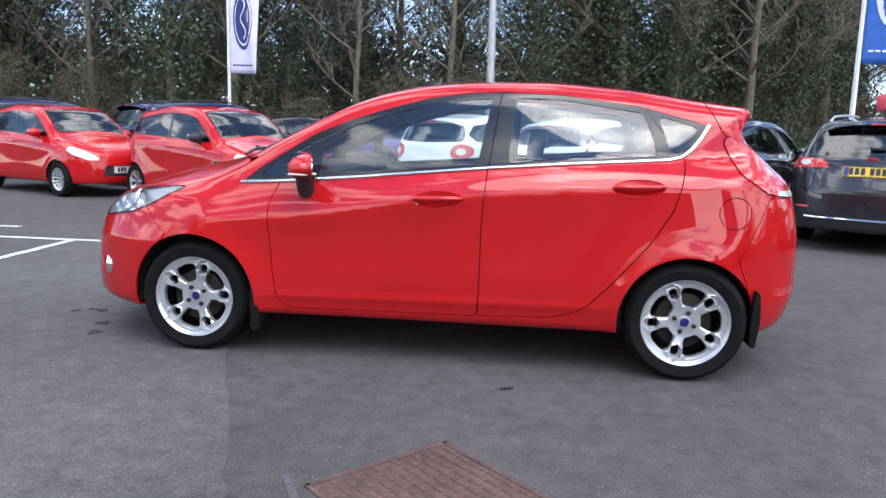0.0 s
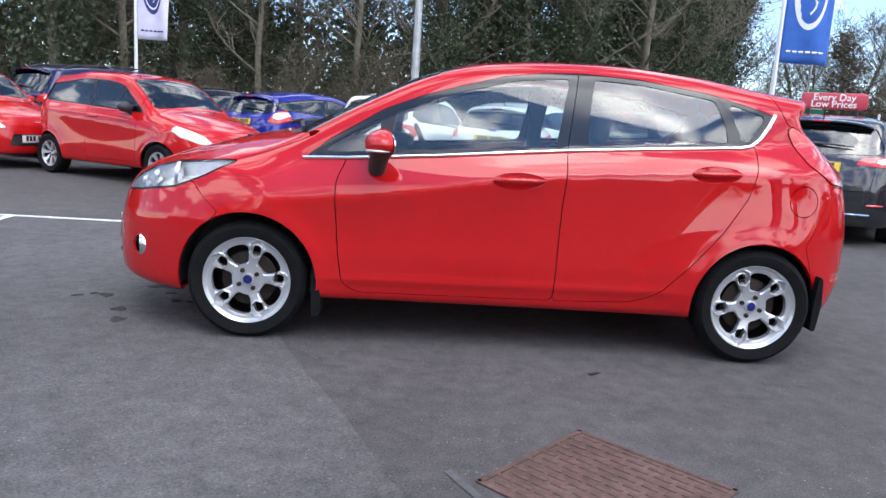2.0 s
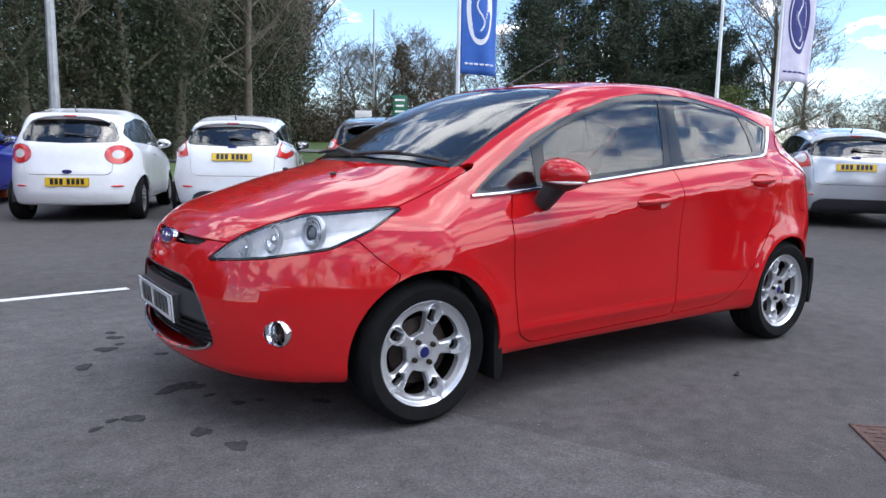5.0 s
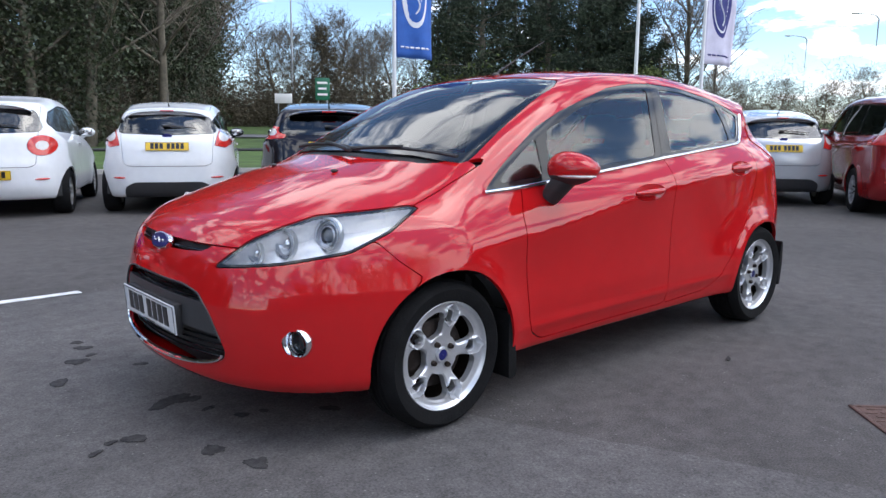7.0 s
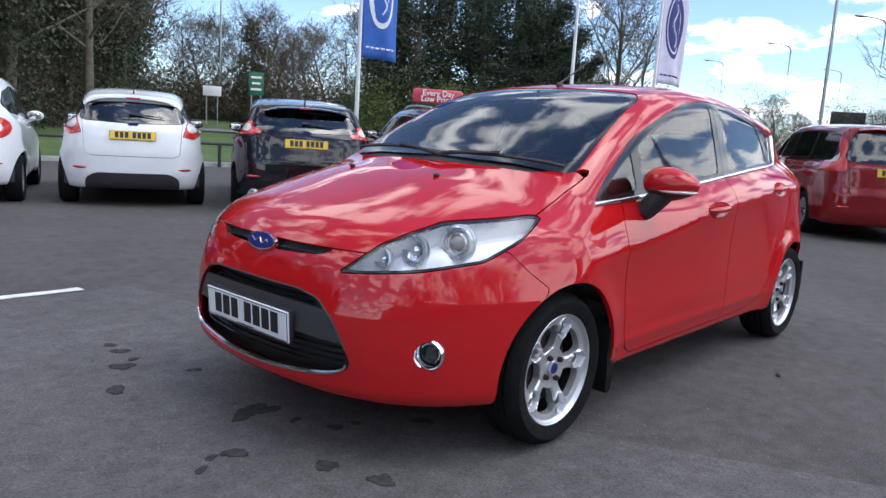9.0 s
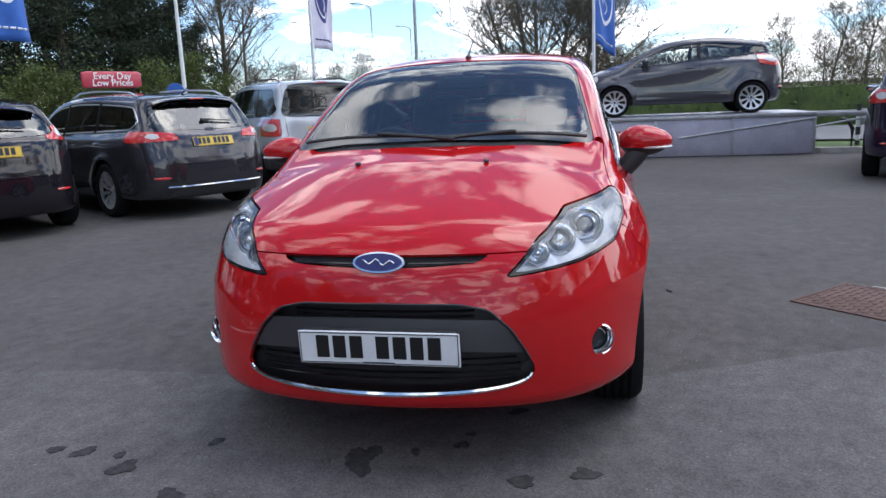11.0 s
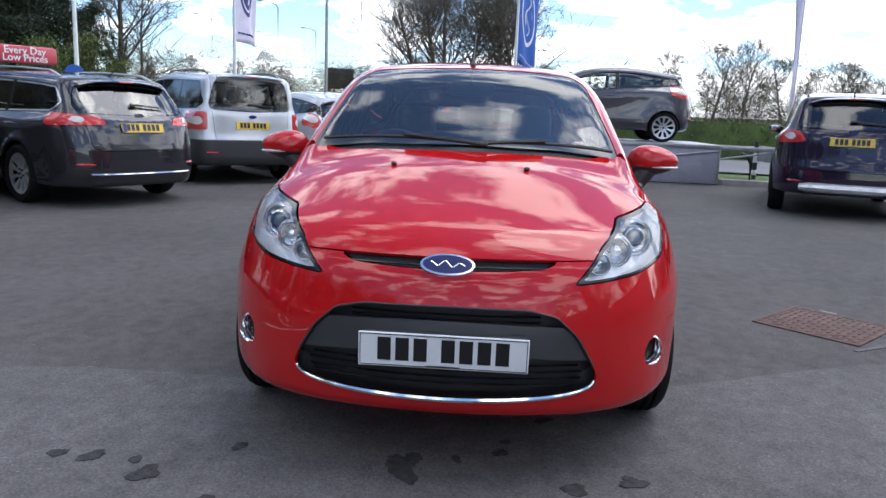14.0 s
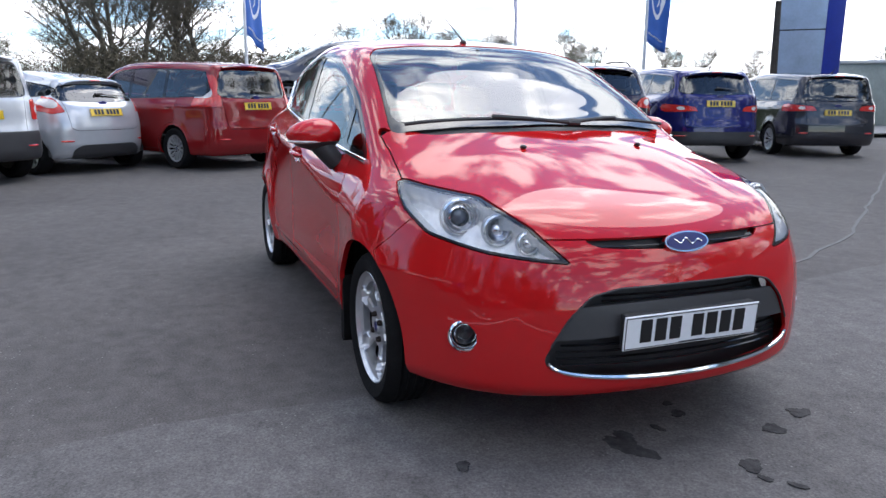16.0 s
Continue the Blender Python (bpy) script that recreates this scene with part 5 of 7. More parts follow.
def parked_car(name, label, P, colour, at, th, z=0.0, lamps=None, style="ten", rim=0.2, doors=5, dark_rear=0.0, plate=(0.0, 0.88), rails=False, trim=None, heads=True, glazing=None, visor=False, cap=None, res=(136, 124)):
    """A parked car of the given curves. lamps: outline of a tail lamp as (distance from the middle, height) pairs and how far it
    wraps round the side."""
    car = thing(name, label, "car", pose(at[0], at[1], z, 0, 0, th), "cars parked round the forecourt")
    F = body_field(P)
    body = skin_of(F, P, *res)
    xf, xr, hw, z0, z1, he, H, cowl, head, end = P["dims"]
    glz = glazing or DARK_GLASS

    def X(s): return s[0][:, 0]
    def Y(s): return np.abs(s[0][:, 1])
    def YY(s): return s[0][:, 1]
    def Z(s): return s[0][:, 2]
    for a, r in zip(P["axles"], P["arch"]):
        body = clip(body, -np.maximum(np.hypot(X(body) - a, Z(body) - P["hub"]) - r, hw * 0.62 - Y(body)))
    belt = curve(P["belt"])
    tops = curve(P["top"])
    # side glass
    x_back = end + (xr - end) * 0.10 - 0.02
    slope_f = (H - 0.06 - z0) / (head - cowl)
    lo = [(x, float(belt(x)) + 0.012) for x in np.linspace(cowl + 0.16, x_back - 0.12, 8)]
    hi = []
    for x in np.linspace(x_back - 0.16, cowl + 0.30, 12):
        top = min(float(tops(x)) - 0.125, z0 + 0.02 + (x - cowl - 0.16) * slope_f * 0.94)
        hi.append((x, max(top, float(belt(x)) + 0.03)))
    DLO = rounded(lo + [(x_back, float(belt(x_back)) + 0.10)] + hi, 0.03)
    dlo, body = cut(body, np.maximum(in_poly(X(body), Z(body), DLO), hw * 0.5 - Y(body)))
    b1 = 0.10 if doors == 5 else 0.32
    cuts = [b1 - 0.02] + ([b1 + 0.92] if doors == 5 else [])
    rest = dlo
    panes = []
    for c in cuts:
        gap = 0.035
        left, rest2 = clip(rest, X(rest) - (c - gap)), clip(rest, (c + gap) - X(rest))
        mid = clip(rest, np.abs(X(rest) - c) - gap)
        panes.append(left)
        for side in (-1.0, 1.0):
            panel("window_pillar", clip(mid, -YY(mid) * side), F, BLACK_TRIM, car, "", 0.01, -0.002)
        rest = rest2
    panes.append(rest)
    for k, p in enumerate(panes):
        for side in (-1.0, 1.0):
            h = clip(p, -YY(p) * side)
            if len(h[0]):
                inner = clip(h, in_poly(X(h), Z(h), DLO) + 0.016)
                edge = clip(h, -(in_poly(X(h), Z(h), DLO) + 0.016))
                panel("side_window", inner, F, GLASS if k == 0 else glz, car, "dark side window" if k else "clear front side window", 0.004, -0.004)
                if len(edge[0]):
                    panel("window_seal", edge, F, trim or BLACK_TRIM, car, "", 0.006, -0.001)
    # windscreen and rear window
    hr = hw * 0.70
    WS = rounded([(-hw * 0.74, z0 + 0.10), (0, z0 + 0.15), (hw * 0.74, z0 + 0.10), (hr * 0.93, H - 0.11), (hr * 0.6, H - 0.085), (0, H - 0.075), (-hr * 0.6, H - 0.085), (-hr * 0.93, H - 0.11)], 0.05)
    ws, body = cut(body, np.maximum(in_poly(YY(body), Z(body), WS), X(body) - head - 0.1), 0.004)
    panel("windscreen", ws, F, glz, car, "", 0.006, -0.004)
    rt = he - 0.07
    RW = rounded([(-hw * 0.60, rt - 0.025), (0, rt), (hw * 0.60, rt - 0.025), (hw * 0.715, z1 + 0.05), (hw * 0.66, z1 + 0.0), (0, z1 - 0.02), (-hw * 0.66, z1 + 0.0), (-hw * 0.715, z1 + 0.05)], 0.05)
    rw, body = cut(body, np.maximum(in_poly(YY(body), Z(body), RW), end - 0.25 - X(body)), 0.004)
    panel("rear_window", rw, F, glz, car, "", 0.006, -0.004)
    # tail lamps
    poly, wrap = lamps
    f_rear = in_poly(Y(body), Z(body), poly)
    zz = [q[1] for q in poly]
    zlo, zhi = min(zz), max(zz)
    f_wrap = np.maximum(np.maximum(np.abs(Z(body) - (zlo * 0.45 + zhi * 0.55)) - (zhi - zlo) * 0.36 * np.clip((X(body) - (xr - 0.10 - wrap)) / wrap, 0.02, 1), (xr - 0.10 - wrap) - X(body)), max(q[0] for q in poly) - 0.10 - Y(body))
    f = np.maximum(np.minimum(f_rear, f_wrap), xr - 0.55 - X(body))
    tl, body = cut(body, f, 0.002)
    for side in (-1.0, 1.0):
        h = clip(tl, -YY(tl) * side)
        y_mid = (min(q[0] for q in poly) + max(q[0] for q in poly)) / 2
        d = 0.05 * (np.hypot((Z(h) - (zlo + zhi) / 2) / ((zhi - zlo) * 0.23), (Y(h) - y_mid) / 0.066) - 1)
        white, red = cut(h, d)
        lamp = panel("tail_lamp", red, F, RED_LENS, car, "red tail lamp", 0.02, 0.006)
        if len(white[0]):
            panel("lamp_insert", white, F, WHITE_LENS, lamp, "pale reversing lens", 0.02, 0.007)
    # nose lamps and grille
    if heads:
        HLP = rounded([(hw * 0.50, 0.60), (hw * 0.62, 0.70), (hw * 0.88, 0.84), (hw * 0.93, 0.80), (hw * 0.88, 0.68), (hw * 0.70, 0.60)], 0.02)
        hl, body = cut(body, np.maximum(in_poly(Y(body), Z(body), HLP), X(body) - xf - 0.50), 0.002)
        for side in (-1.0, 1.0):
            h = clip(hl, -YY(hl) * side)
            lamp = panel("headlamp", h, F, WHITE_LENS, car, "clear headlamp", 0.03, 0.002)
        GRP = rounded([(-0.42, 0.34), (0.42, 0.34), (0.36, 0.52), (-0.36, 0.52)], 0.03)
        gr, body = cut(body, np.maximum(in_poly(YY(body), Z(body), GRP), X(body) - xf - 0.4))
        v = gr[0].copy()
        v[:, 0] += 0.04
        part("grille", (v, gr[1]), PLASTIC, car, "black lower grille")
        number_plate(car, pose(xf - 0.012, 0, 0.45), PLATE_WHITE)
    for side in (-1.0, 1.0):
        glint = on_skin(F, [(side * hw * (0.60 + 0.17 * t), 0.475) for t in np.linspace(0, 1, 5)], "x", 1.0, 0.004, 3.0)
        part("bumper_reflector", tube(glint, [0.006, 0.014, 0.015, 0.014, 0.006], 6), RED_LENS, car)
    # lower rear bumper in dark plastic
    if dark_rear:
        lowpoly = rounded([(-hw * 0.62, 0.1), (-hw * 0.62, dark_rear - 0.07), (-hw * 0.48, dark_rear), (hw * 0.48, dark_rear), (hw * 0.62, dark_rear - 0.07), (hw * 0.62, 0.1)], 0.04)
        if dark_rear > 0.5:
            lowpoly = [(-2, 0.1), (-2, dark_rear), (2, dark_rear), (2, 0.1)]
        lower, body = cut(body, np.maximum(in_poly(YY(body), Z(body), lowpoly), P["axles"][1] + 0.3 - X(body)))
        panel("rear_valance", lower, F, GREY_PLASTIC, car, "dark plastic lower bumper", 0.02, -0.002)
    # seams: tailgate, doors
    TG = [(-hw * 0.66, z1 + 0.02), (-hw * 0.62, 0.66), (-hw * 0.55, 0.62), (hw * 0.55, 0.62), (hw * 0.62, 0.66), (hw * 0.66, z1 + 0.02), (hw * 0.66, he + 0.2), (-hw * 0.66, he + 0.2)]
    gate, body = cut(body, np.maximum(in_poly(YY(body), Z(body), TG), end - 0.12 - X(body)), 0.003)
    panel("tailgate", gate, F, colour, car, "", 0.012)
    d0, d1 = cowl + 0.26, b1
    spans = [(d0, d1)] + ([(d1, P["axles"][1] + 0.02)] if doors == 5 else [(d1, d1 + 0.001)])[:1 if doors == 5 else 0]
    for a, b in spans:
        f = np.maximum(np.maximum(np.maximum(a - X(body), X(body) - b), np.maximum(0.30 - Z(body), Z(body) - 1.5)), hw * 0.6 - Y(body))
        f = np.maximum(f, P["arch"][0] + 0.04 - np.hypot(X(body) - P["axles"][1], Z(body) - P["hub"]))
        got, body = cut(body, f, 0.003)
        for side in (-1.0, 1.0):
            h = clip(got, -YY(got) * side)
            if len(h[0]):
                dr = panel("door", h, F, colour, car, "", 0.012)
                zc = float(belt(b)) - 0.13
                line = on_skin(F, [(b - 0.26 + 0.18 * t, zc) for t in np.linspace(0, 1, 5)], "y", side, 0.012, 1.4)
                part("door_handle", tube(line, [0.008, 0.014, 0.015, 0.014, 0.008], 8), trim and CHROME or colour, dr)
    panel("body_shell", body, F, colour, car, "", 0.02)
    if P["sill"] < 1:
        part("underbody", merge(block(P["axles"][1] * 1.55, hw * 1.6, 0.12, (0, 0, P["sill"] + 0.07), 0.02), block(L_of(P) * 0.88, hw * 1.16, 0.16, (0, 0, P["sill"] + 0.12), 0.03)), PLASTIC, car)
    for a in P["axles"]:
        for side in (-1.0, 1.0):
            arc = np.linspace(-0.1, math.pi + 0.1, 16)
            rr = P["arch"][0] + 0.006
            v = [(a + rr * math.cos(t), side * y, P["hub"] + rr * math.sin(t)) for y in (hw * 0.9, hw * 0.63) for t in arc]
            disc = [(a + rr * math.cos(t), side * hw * 0.63, P["hub"] + rr * math.sin(t)) for t in arc]
            part("wheel_arch_liner", merge((np.array(v), [(i, i + 1, i + 17, i + 16) for i in range(15)]), (np.array(disc), [tuple(range(16))])), PLASTIC, car)
    add_wheels(car, P, style, rim, 0.2)
    # mirrors, wiper, plate, badge, aerial
    for side in (-1.0, 1.0):
        y = side * (hw * (0.87) + 0.10)
        m = part("door_mirror", merge(ball(0.07, 0.11, 0.07, (cowl + 0.42, y, z0 + 0.10), 14, 10), tube([(cowl + 0.42, y - side * 0.02, z0 + 0.06), (cowl + 0.42, side * hw * 0.84, z0 + 0.0)], 0.03, 6)), cap or colour, car, "", 50)
        part("mirror_face", block(0.004, 0.15, 0.085, (cowl + 0.49, y, z0 + 0.10), 0.002), CHROME, m)
    px, pz = plate
    spot = on_skin(F, [(0.0, pz)], "x", 1.0, 0.012, 3.0)[0]
    sl = slope(F, spot[None])[0]
    number_plate(car, pose(spot[0], 0, pz, 0, 0, 180) @ pose(0, 0, 0, 0, -math.degrees(math.asin(max(-0.5, min(0.5, sl[2])))) * -1.0, 0), PLATE_YELLOW, band=name == "estate_car")
    oval = [(0.060 * math.cos(a), 0.026 * math.sin(a)) for a in np.linspace(0, 2 * math.pi, 20, endpoint=False)]
    bz = pz + 0.13
    bs = on_skin(F, [(0.0, bz)], "x", 1.0, 0.0, 3.0)[0]
    part("badge", prism([(a, b + bz) for a, b in oval], bs[0] - 0.01, bs[0] + 0.012, "x"), BADGE_BLUE if name != "estate_car" else CHROME, car)
    wip = on_skin(F, [(y, z1 + 0.055 + 0.03 * (1 - abs(y) / 0.4)) for y in np.linspace(-0.05, 0.36, 8)], "x", 1.0, 0.02, 3.0)
    part("rear_wiper", tube(wip, [0.022, 0.016, 0.012, 0.010, 0.010, 0.009, 0.008, 0.006], 6), PLASTIC, car)
    # roof spoiler
    wide = hw * 0.56
    ends = on_skin(F, [(end - 0.03, y) for y in np.linspace(-wide, wide, 13)], "z", 1.0, 0.003, 2.2)
    prof = [(-0.04, 0.0), (0.05, -0.004), (0.115, -0.022), (0.115, -0.034), (0.04, -0.045), (0.0, -0.035)]
    sv = np.array([(p[0] + a * (1 - 0.35 * (abs(p[1]) / wide) ** 4), p[1], p[2] + b) for p in ends for a, b in prof])
    sf = [(i * 6 + j, i * 6 + (j + 1) % 6, (i + 1) * 6 + (j + 1) % 6, (i + 1) * 6 + j) for i in range(12) for j in range(6)] + [tuple(range(6)), tuple(range(77, 71, -1))]
    part("roof_spoiler", (sv, sf), colour, car, "", 35)
    bl = [p + (0.116, 0, -0.028) for p in ends[5:8]]
    part("brake_light", tube(bl, 0.009, 6), RED_LENS, car)
    roof_at = on_skin(F, [(end - 0.25, 0.0)], "z", 1.0, 0.0, 2.2)[0]
    part("roof_aerial", tube([roof_at, roof_at + (0.10, 0, 0.05), roof_at + (0.22, 0, 0.12)], [0.012, 0.005, 0.003], 6), PLASTIC, car)
    if rails:
        for side in (-1.0, 1.0):
            pts = on_skin(F, [(x, side * hw * 0.60) for x in np.linspace(head + 0.25, end - 0.25, 10)], "z", 1.0, 0.0, 2.2)
            pts[1:-1, 2] += 0.045
            part("roof_rail", tube(pts, 0.014, 6), PLASTIC if rails == "dark" else ALLOY, car)
    # cabin
    fz = 0.36 + (H - 1.48) * 0.6
    for y in (-0.37, 0.37):
        seat(car, 0.0, y, CABIN, z0=fz)
    seat(car, 0.86, 0, CABIN, hw * 1.45, "rear_seat", 3, fz + 0.02)
    part("dashboard", prism([(cowl + 0.1, 0.6), (cowl + 0.15, z0), (cowl + 0.5, z0 - 0.01), (cowl + 0.55, 0.7)], -hw * 0.78, hw * 0.78), DASH, car)
    part("cabin_floor", block(end - cowl, hw * 1.5, 0.05, ((end + cowl) / 2, 0, 0.40), 0.01), CABIN, car)
    return car


def L_of(P):
    return P["dims"][1] - P["dims"][0]


SMALL = dict(HERO)
SMALL["dims"] = (-2.06, 1.885, 0.86, 0.93, 1.03, 1.345, 1.46, -1.10, -0.30, 1.55)
SMALL["rear"] = [(0.1, 1.70), (0.2, 1.78), (0.3, 1.85), (0.45, 1.885), (0.62, 1.885), (0.8, 1.86), (0.94, 1.815), (1.06, 1.72), (1.20, 1.615), (1.30, 1.57), (1.5, 1.45)]
SMALL["soft"], SMALL["k_tail"] = 0.024, 0.06
KA = car_params(3.62, 1.50, 1.66, 2.30, 0.70, 0.74, 1.02, -0.98, -0.30, 1.40, 0.10, 0.30, (0.92, 1.04), hub=0.285, arch=0.32, tail=(0.22, 1.3))
FOCUS = car_params(4.36, 1.475, 1.82, 2.65, 0.90, 0.72, 1.02, -1.25, -0.35, 1.72, 0.12, 0.35, (0.93, 1.04), hub=0.315, arch=0.36)
ESTATE = car_params(4.87, 1.49, 1.86, 2.85, 0.98, 0.72, 1.02, -1.30, -0.35, 2.02, 0.09, 0.4, (0.94, 1.02), hub=0.325, arch=0.37)
BOXY = car_params(4.22, 1.66, 1.79, 2.58, 0.85, 0.86, 1.12, -1.20, -0.55, 1.93, 0.05, 0.10, (1.02, 1.09), sill=0.28, hub=0.325, arch=0.37, tail=(0.06, 0.35), waist=0.90, roof=0.76)
MPV = car_params(4.59, 1.66, 1.83, 2.73, 0.90, 0.80, 1.10, -1.35, -0.45, 2.10, 0.08, 0.15, (1.0, 1.09), hub=0.315, arch=0.36, tail=(0.08, 0.4), waist=0.89, roof=0.72)
SUV = car_params(4.44, 1.69, 1.84, 2.69, 0.88, 0.86, 1.14, -1.25, -0.45, 1.82, 0.10, 0.30, (1.05, 1.17), sill=0.30, hub=0.345, arch=0.39, tail=(0.14, 0.8))
BIG_SUV = car_params(4.81, 1.70, 1.93, 2.85, 0.95, 0.90, 1.16, -1.30, -0.45, 2.05, 0.10, 0.35, (1.06, 1.20), sill=0.30, hub=0.36, arch=0.405, tail=(0.14, 0.7))

WHITE = paint("white car paint", (0.74, 0.76, 0.78))
SILVER = paint("silver car paint", (0.52, 0.54, 0.57), 0.45)
GREY = paint("metallic grey car paint", (0.042, 0.041, 0.048), 0.55)
RAMP_GREY = paint("grey metallic car paint", (0.075, 0.075, 0.088), 0.4)
BLACKISH = paint("black car paint", (0.012, 0.010, 0.014))
PLUM = paint("dark plum car paint", (0.020, 0.014, 0.032), 0.3)
BLUE = paint("bright blue car paint", (0.018, 0.022, 0.22), 0.2)
NAVY = paint("navy car paint", (0.012, 0.014, 0.062), 0.2)
ROYAL = paint("deep blue car paint", (0.014, 0.016, 0.115), 0.25)
CRIMSON = paint("dark red car paint", (0.22, 0.012, 0.014), 0.15)

TALL = [(0.57, 0.88), (0.60, 0.98), (0.64, 1.12), (0.72, 1.14), (0.80, 0.90), (0.70, 0.85)]
ROUND = [(0.58 + 0.15 * math.cos(a), 0.88 + 0.125 * math.sin(a)) for a in np.linspace(0, 2 * math.pi, 18, endpoint=False)]
WIDE = [(0.40, 0.90), (0.44, 0.98), (0.86, 1.02), (0.92, 0.95), (0.86, 0.88)]
SQUARE = [(0.66, 0.80), (0.66, 1.06), (0.90, 1.06), (0.90, 0.80)]
COLUMN = [(0.62, 0.95), (0.62, 1.42), (0.84, 1.42), (0.92, 0.95)]
LOBE = [(0.52, 0.99), (0.60, 1.12), (0.86, 1.16), (0.92, 1.05), (0.84, 0.96)]

def twin(src, label, at, th, z, swaps):
    """Another car of the same make: shares the meshes, in other colours."""
    car = copy_thing(src, pose(at[0], at[1], z, 0, 0, th))
    tagged(car, label)
    for o in car.children_recursive:
        for slot in (o.material_slots if o.type == "MESH" else ()):
            for old, fresh in swaps:
                if slot.material == old:
                    slot.link = "OBJECT"
                    slot.material = fresh
    return car


city = parked_car("hatchback_car", "white three-door city car with round tail lamps", KA, WHITE, (-0.64, 8.90), -113, lamps=(ROUND, 0.12), doors=3, plate=(0, 0.53), style="multi", rim=0.19)
twin(city, "red three-door city car showing its nose and white plate", (-7.87, 7.82), 154, 0, ((WHITE, RED),))
parked_car("hatchback_car", "red three-door city car with black door mirrors", KA, RED, (-4.43, 6.66), 149, lamps=(ROUND, 0.12), doors=3, plate=(0, 0.53), style="seven", rim=0.19, cap=PLASTIC)
five = parked_car("hatchback_car", "white five-door hatchback with a black rear valance", SMALL, WHITE, (1.36, 8.20), -116, lamps=(TALL, 0.25), dark_rear=0.42, plate=(0, 0.87), style="seven", rim=0.2, cap=BLACK_TRIM)
twin(five, "silver five-door hatchback with a dark rear valance", (9.51, 3.25), -141.6, 0, ((WHITE, SILVER),))
twin(five, "black hatchback half hidden behind other cars", (-4.75, 11.9), -124, 0, ((WHITE, BLACKISH),))
three = parked_car("hatchback_car", "metallic grey three-door hatchback standing on a display ramp", SMALL, RAMP_GREY, (11.55, -2.25), -90, z=0.775, lamps=(TALL, 0.3), doors=3, dark_rear=0.40, plate=(0, 0.87), style="ten", rim=0.225)
twin(three, "bright blue three-door hatchback with black spoiler", (-2.69, 10.71), -124, 0, ((RAMP_GREY, BLUE),))
parked_car("hatchback_car", "black five-door hatchback with wide red tail lamps", FOCUS, BLACKISH, (3.19, 6.87), -123, lamps=(LOBE, 0.25), plate=(0, 0.89), style="five", rim=0.22)
estate = parked_car("estate_car", "dark grey estate car with chrome window trim", ESTATE, GREY, (5.17, 5.84), -121.3, lamps=(WIDE, 0.30), plate=(0, 0.87), style="ten", rim=0.23, rails=True, trim=ALLOY, dark_rear=0.36)
bar = on_skin(body_field(ESTATE), [(y, 0.37) for y in np.linspace(-0.60, 0.60, 12)], "x", 1.0, 0.006, 3.0)
part("bumper_trim", tube(bar, 0.012, 8), CHROME, estate, "chrome strip along the lower bumper")
parked_car("suv_car", "silver boxy off-roader with dark lower bumper and roof rails", BOXY, SILVER, (8.23, 4.73), -140, lamps=(SQUARE, 0.15), plate=(0, 0.87), style="seven", rim=0.22, rails="dark", dark_rear=0.66)
parked_car("mpv_car", "dark red people carrier with tall column tail lamps", MPV, CRIMSON, (9.9, 1.16), -148, lamps=(COLUMN, 0.12), plate=(0, 0.96), style="multi", rim=0.21)
parked_car("mpv_car", "dark grey people carrier", MPV, GREY, (8.8, -11.6), 158, lamps=(WIDE, 0.25), plate=(0, 0.86), style="ten", rim=0.22)
plum = parked_car("suv_car", "dark plum off-roader with a silver rear skid plate", SUV, PLUM, (7.69, -5.49), 160, lamps=(LOBE, 0.22), plate=(0, 1.0), style="ten", rim=0.24, rails="dark", dark_rear=0.0)
skid = on_skin(body_field(SUV), [(y, 0.40) for y in np.linspace(-0.55, 0.55, 12)], "x", 1.0, 0.012, 3.0)
part("skid_plate", tube(skid, [0.05] + [0.075] * 10 + [0.05], 10, 0.9), ALLOY, plum, "silver rear skid plate")
for y in (-0.42, 0.42):
    part("exhaust_tip", moved(lathe([(0.045, -0.06), (0.05, -0.07), (0.05, 0.05)], 14), pose(2.20, y, 0.36, 0, 0, 90)), PLASTIC, plum)
twin(plum, "navy off-roader behind the red city cars", (-6.52, 10.92), -122, 0, ((PLUM, NAVY),))
twin(plum, "navy off-roader half hidden at the back", (-10.6, 11.2), -128, 0, ((PLUM, NAVY),))
parked_car("suv_car", "deep blue large off-roader", BIG_SUV, ROYAL, (8.75, -8.36), 164, lamps=(WIDE, 0.25), plate=(0, 1.03), style="ten", rim=0.26, dark_rear=0.55)

# ---- flags, poles, lamps, ramp, signs ----
POLE_WHITE = shader("white pole enamel", (0.68, 0.69, 0.70), 0.35, coat=0.3, spots=0.08, scale=5)
POLE_GREY = shader("galvanised steel", (0.36, 0.37, 0.38), 0.45, metal=0.7, spots=0.15, scale=6)
FLAG_BLUE = shader("blue flag cloth", (0.030, 0.115, 0.42), 0.8, spots=0.1, scale=5, bump=0.1, bump_scale=30)
FLAG_WHITE = shader("pale lilac flag cloth", (0.60, 0.58, 0.70), 0.8, spots=0.08, scale=5, bump=0.1, bump_scale=30)
FLAG_MARK = shader("navy flag print", (0.03, 0.035, 0.17), 0.8, spots=0.1)
FLAG_PALE = shader("white flag print", (0.72, 0.74, 0.78), 0.8, spots=0.05)
SIGN_RED = shader("crimson sign board", (0.50, 0.045, 0.075), 0.4, coat=0.3, spots=0.06)
SIGN_WHITE = shader("white sign lettering", (0.80, 0.78, 0.78), 0.5)
SIGN_GREEN = shader("green road sign", (0.01, 0.13, 0.07), 0.4, spots=0.05)
SIGN_BLUE = shader("blue road sign", (0.02, 0.10, 0.42), 0.4, spots=0.05)
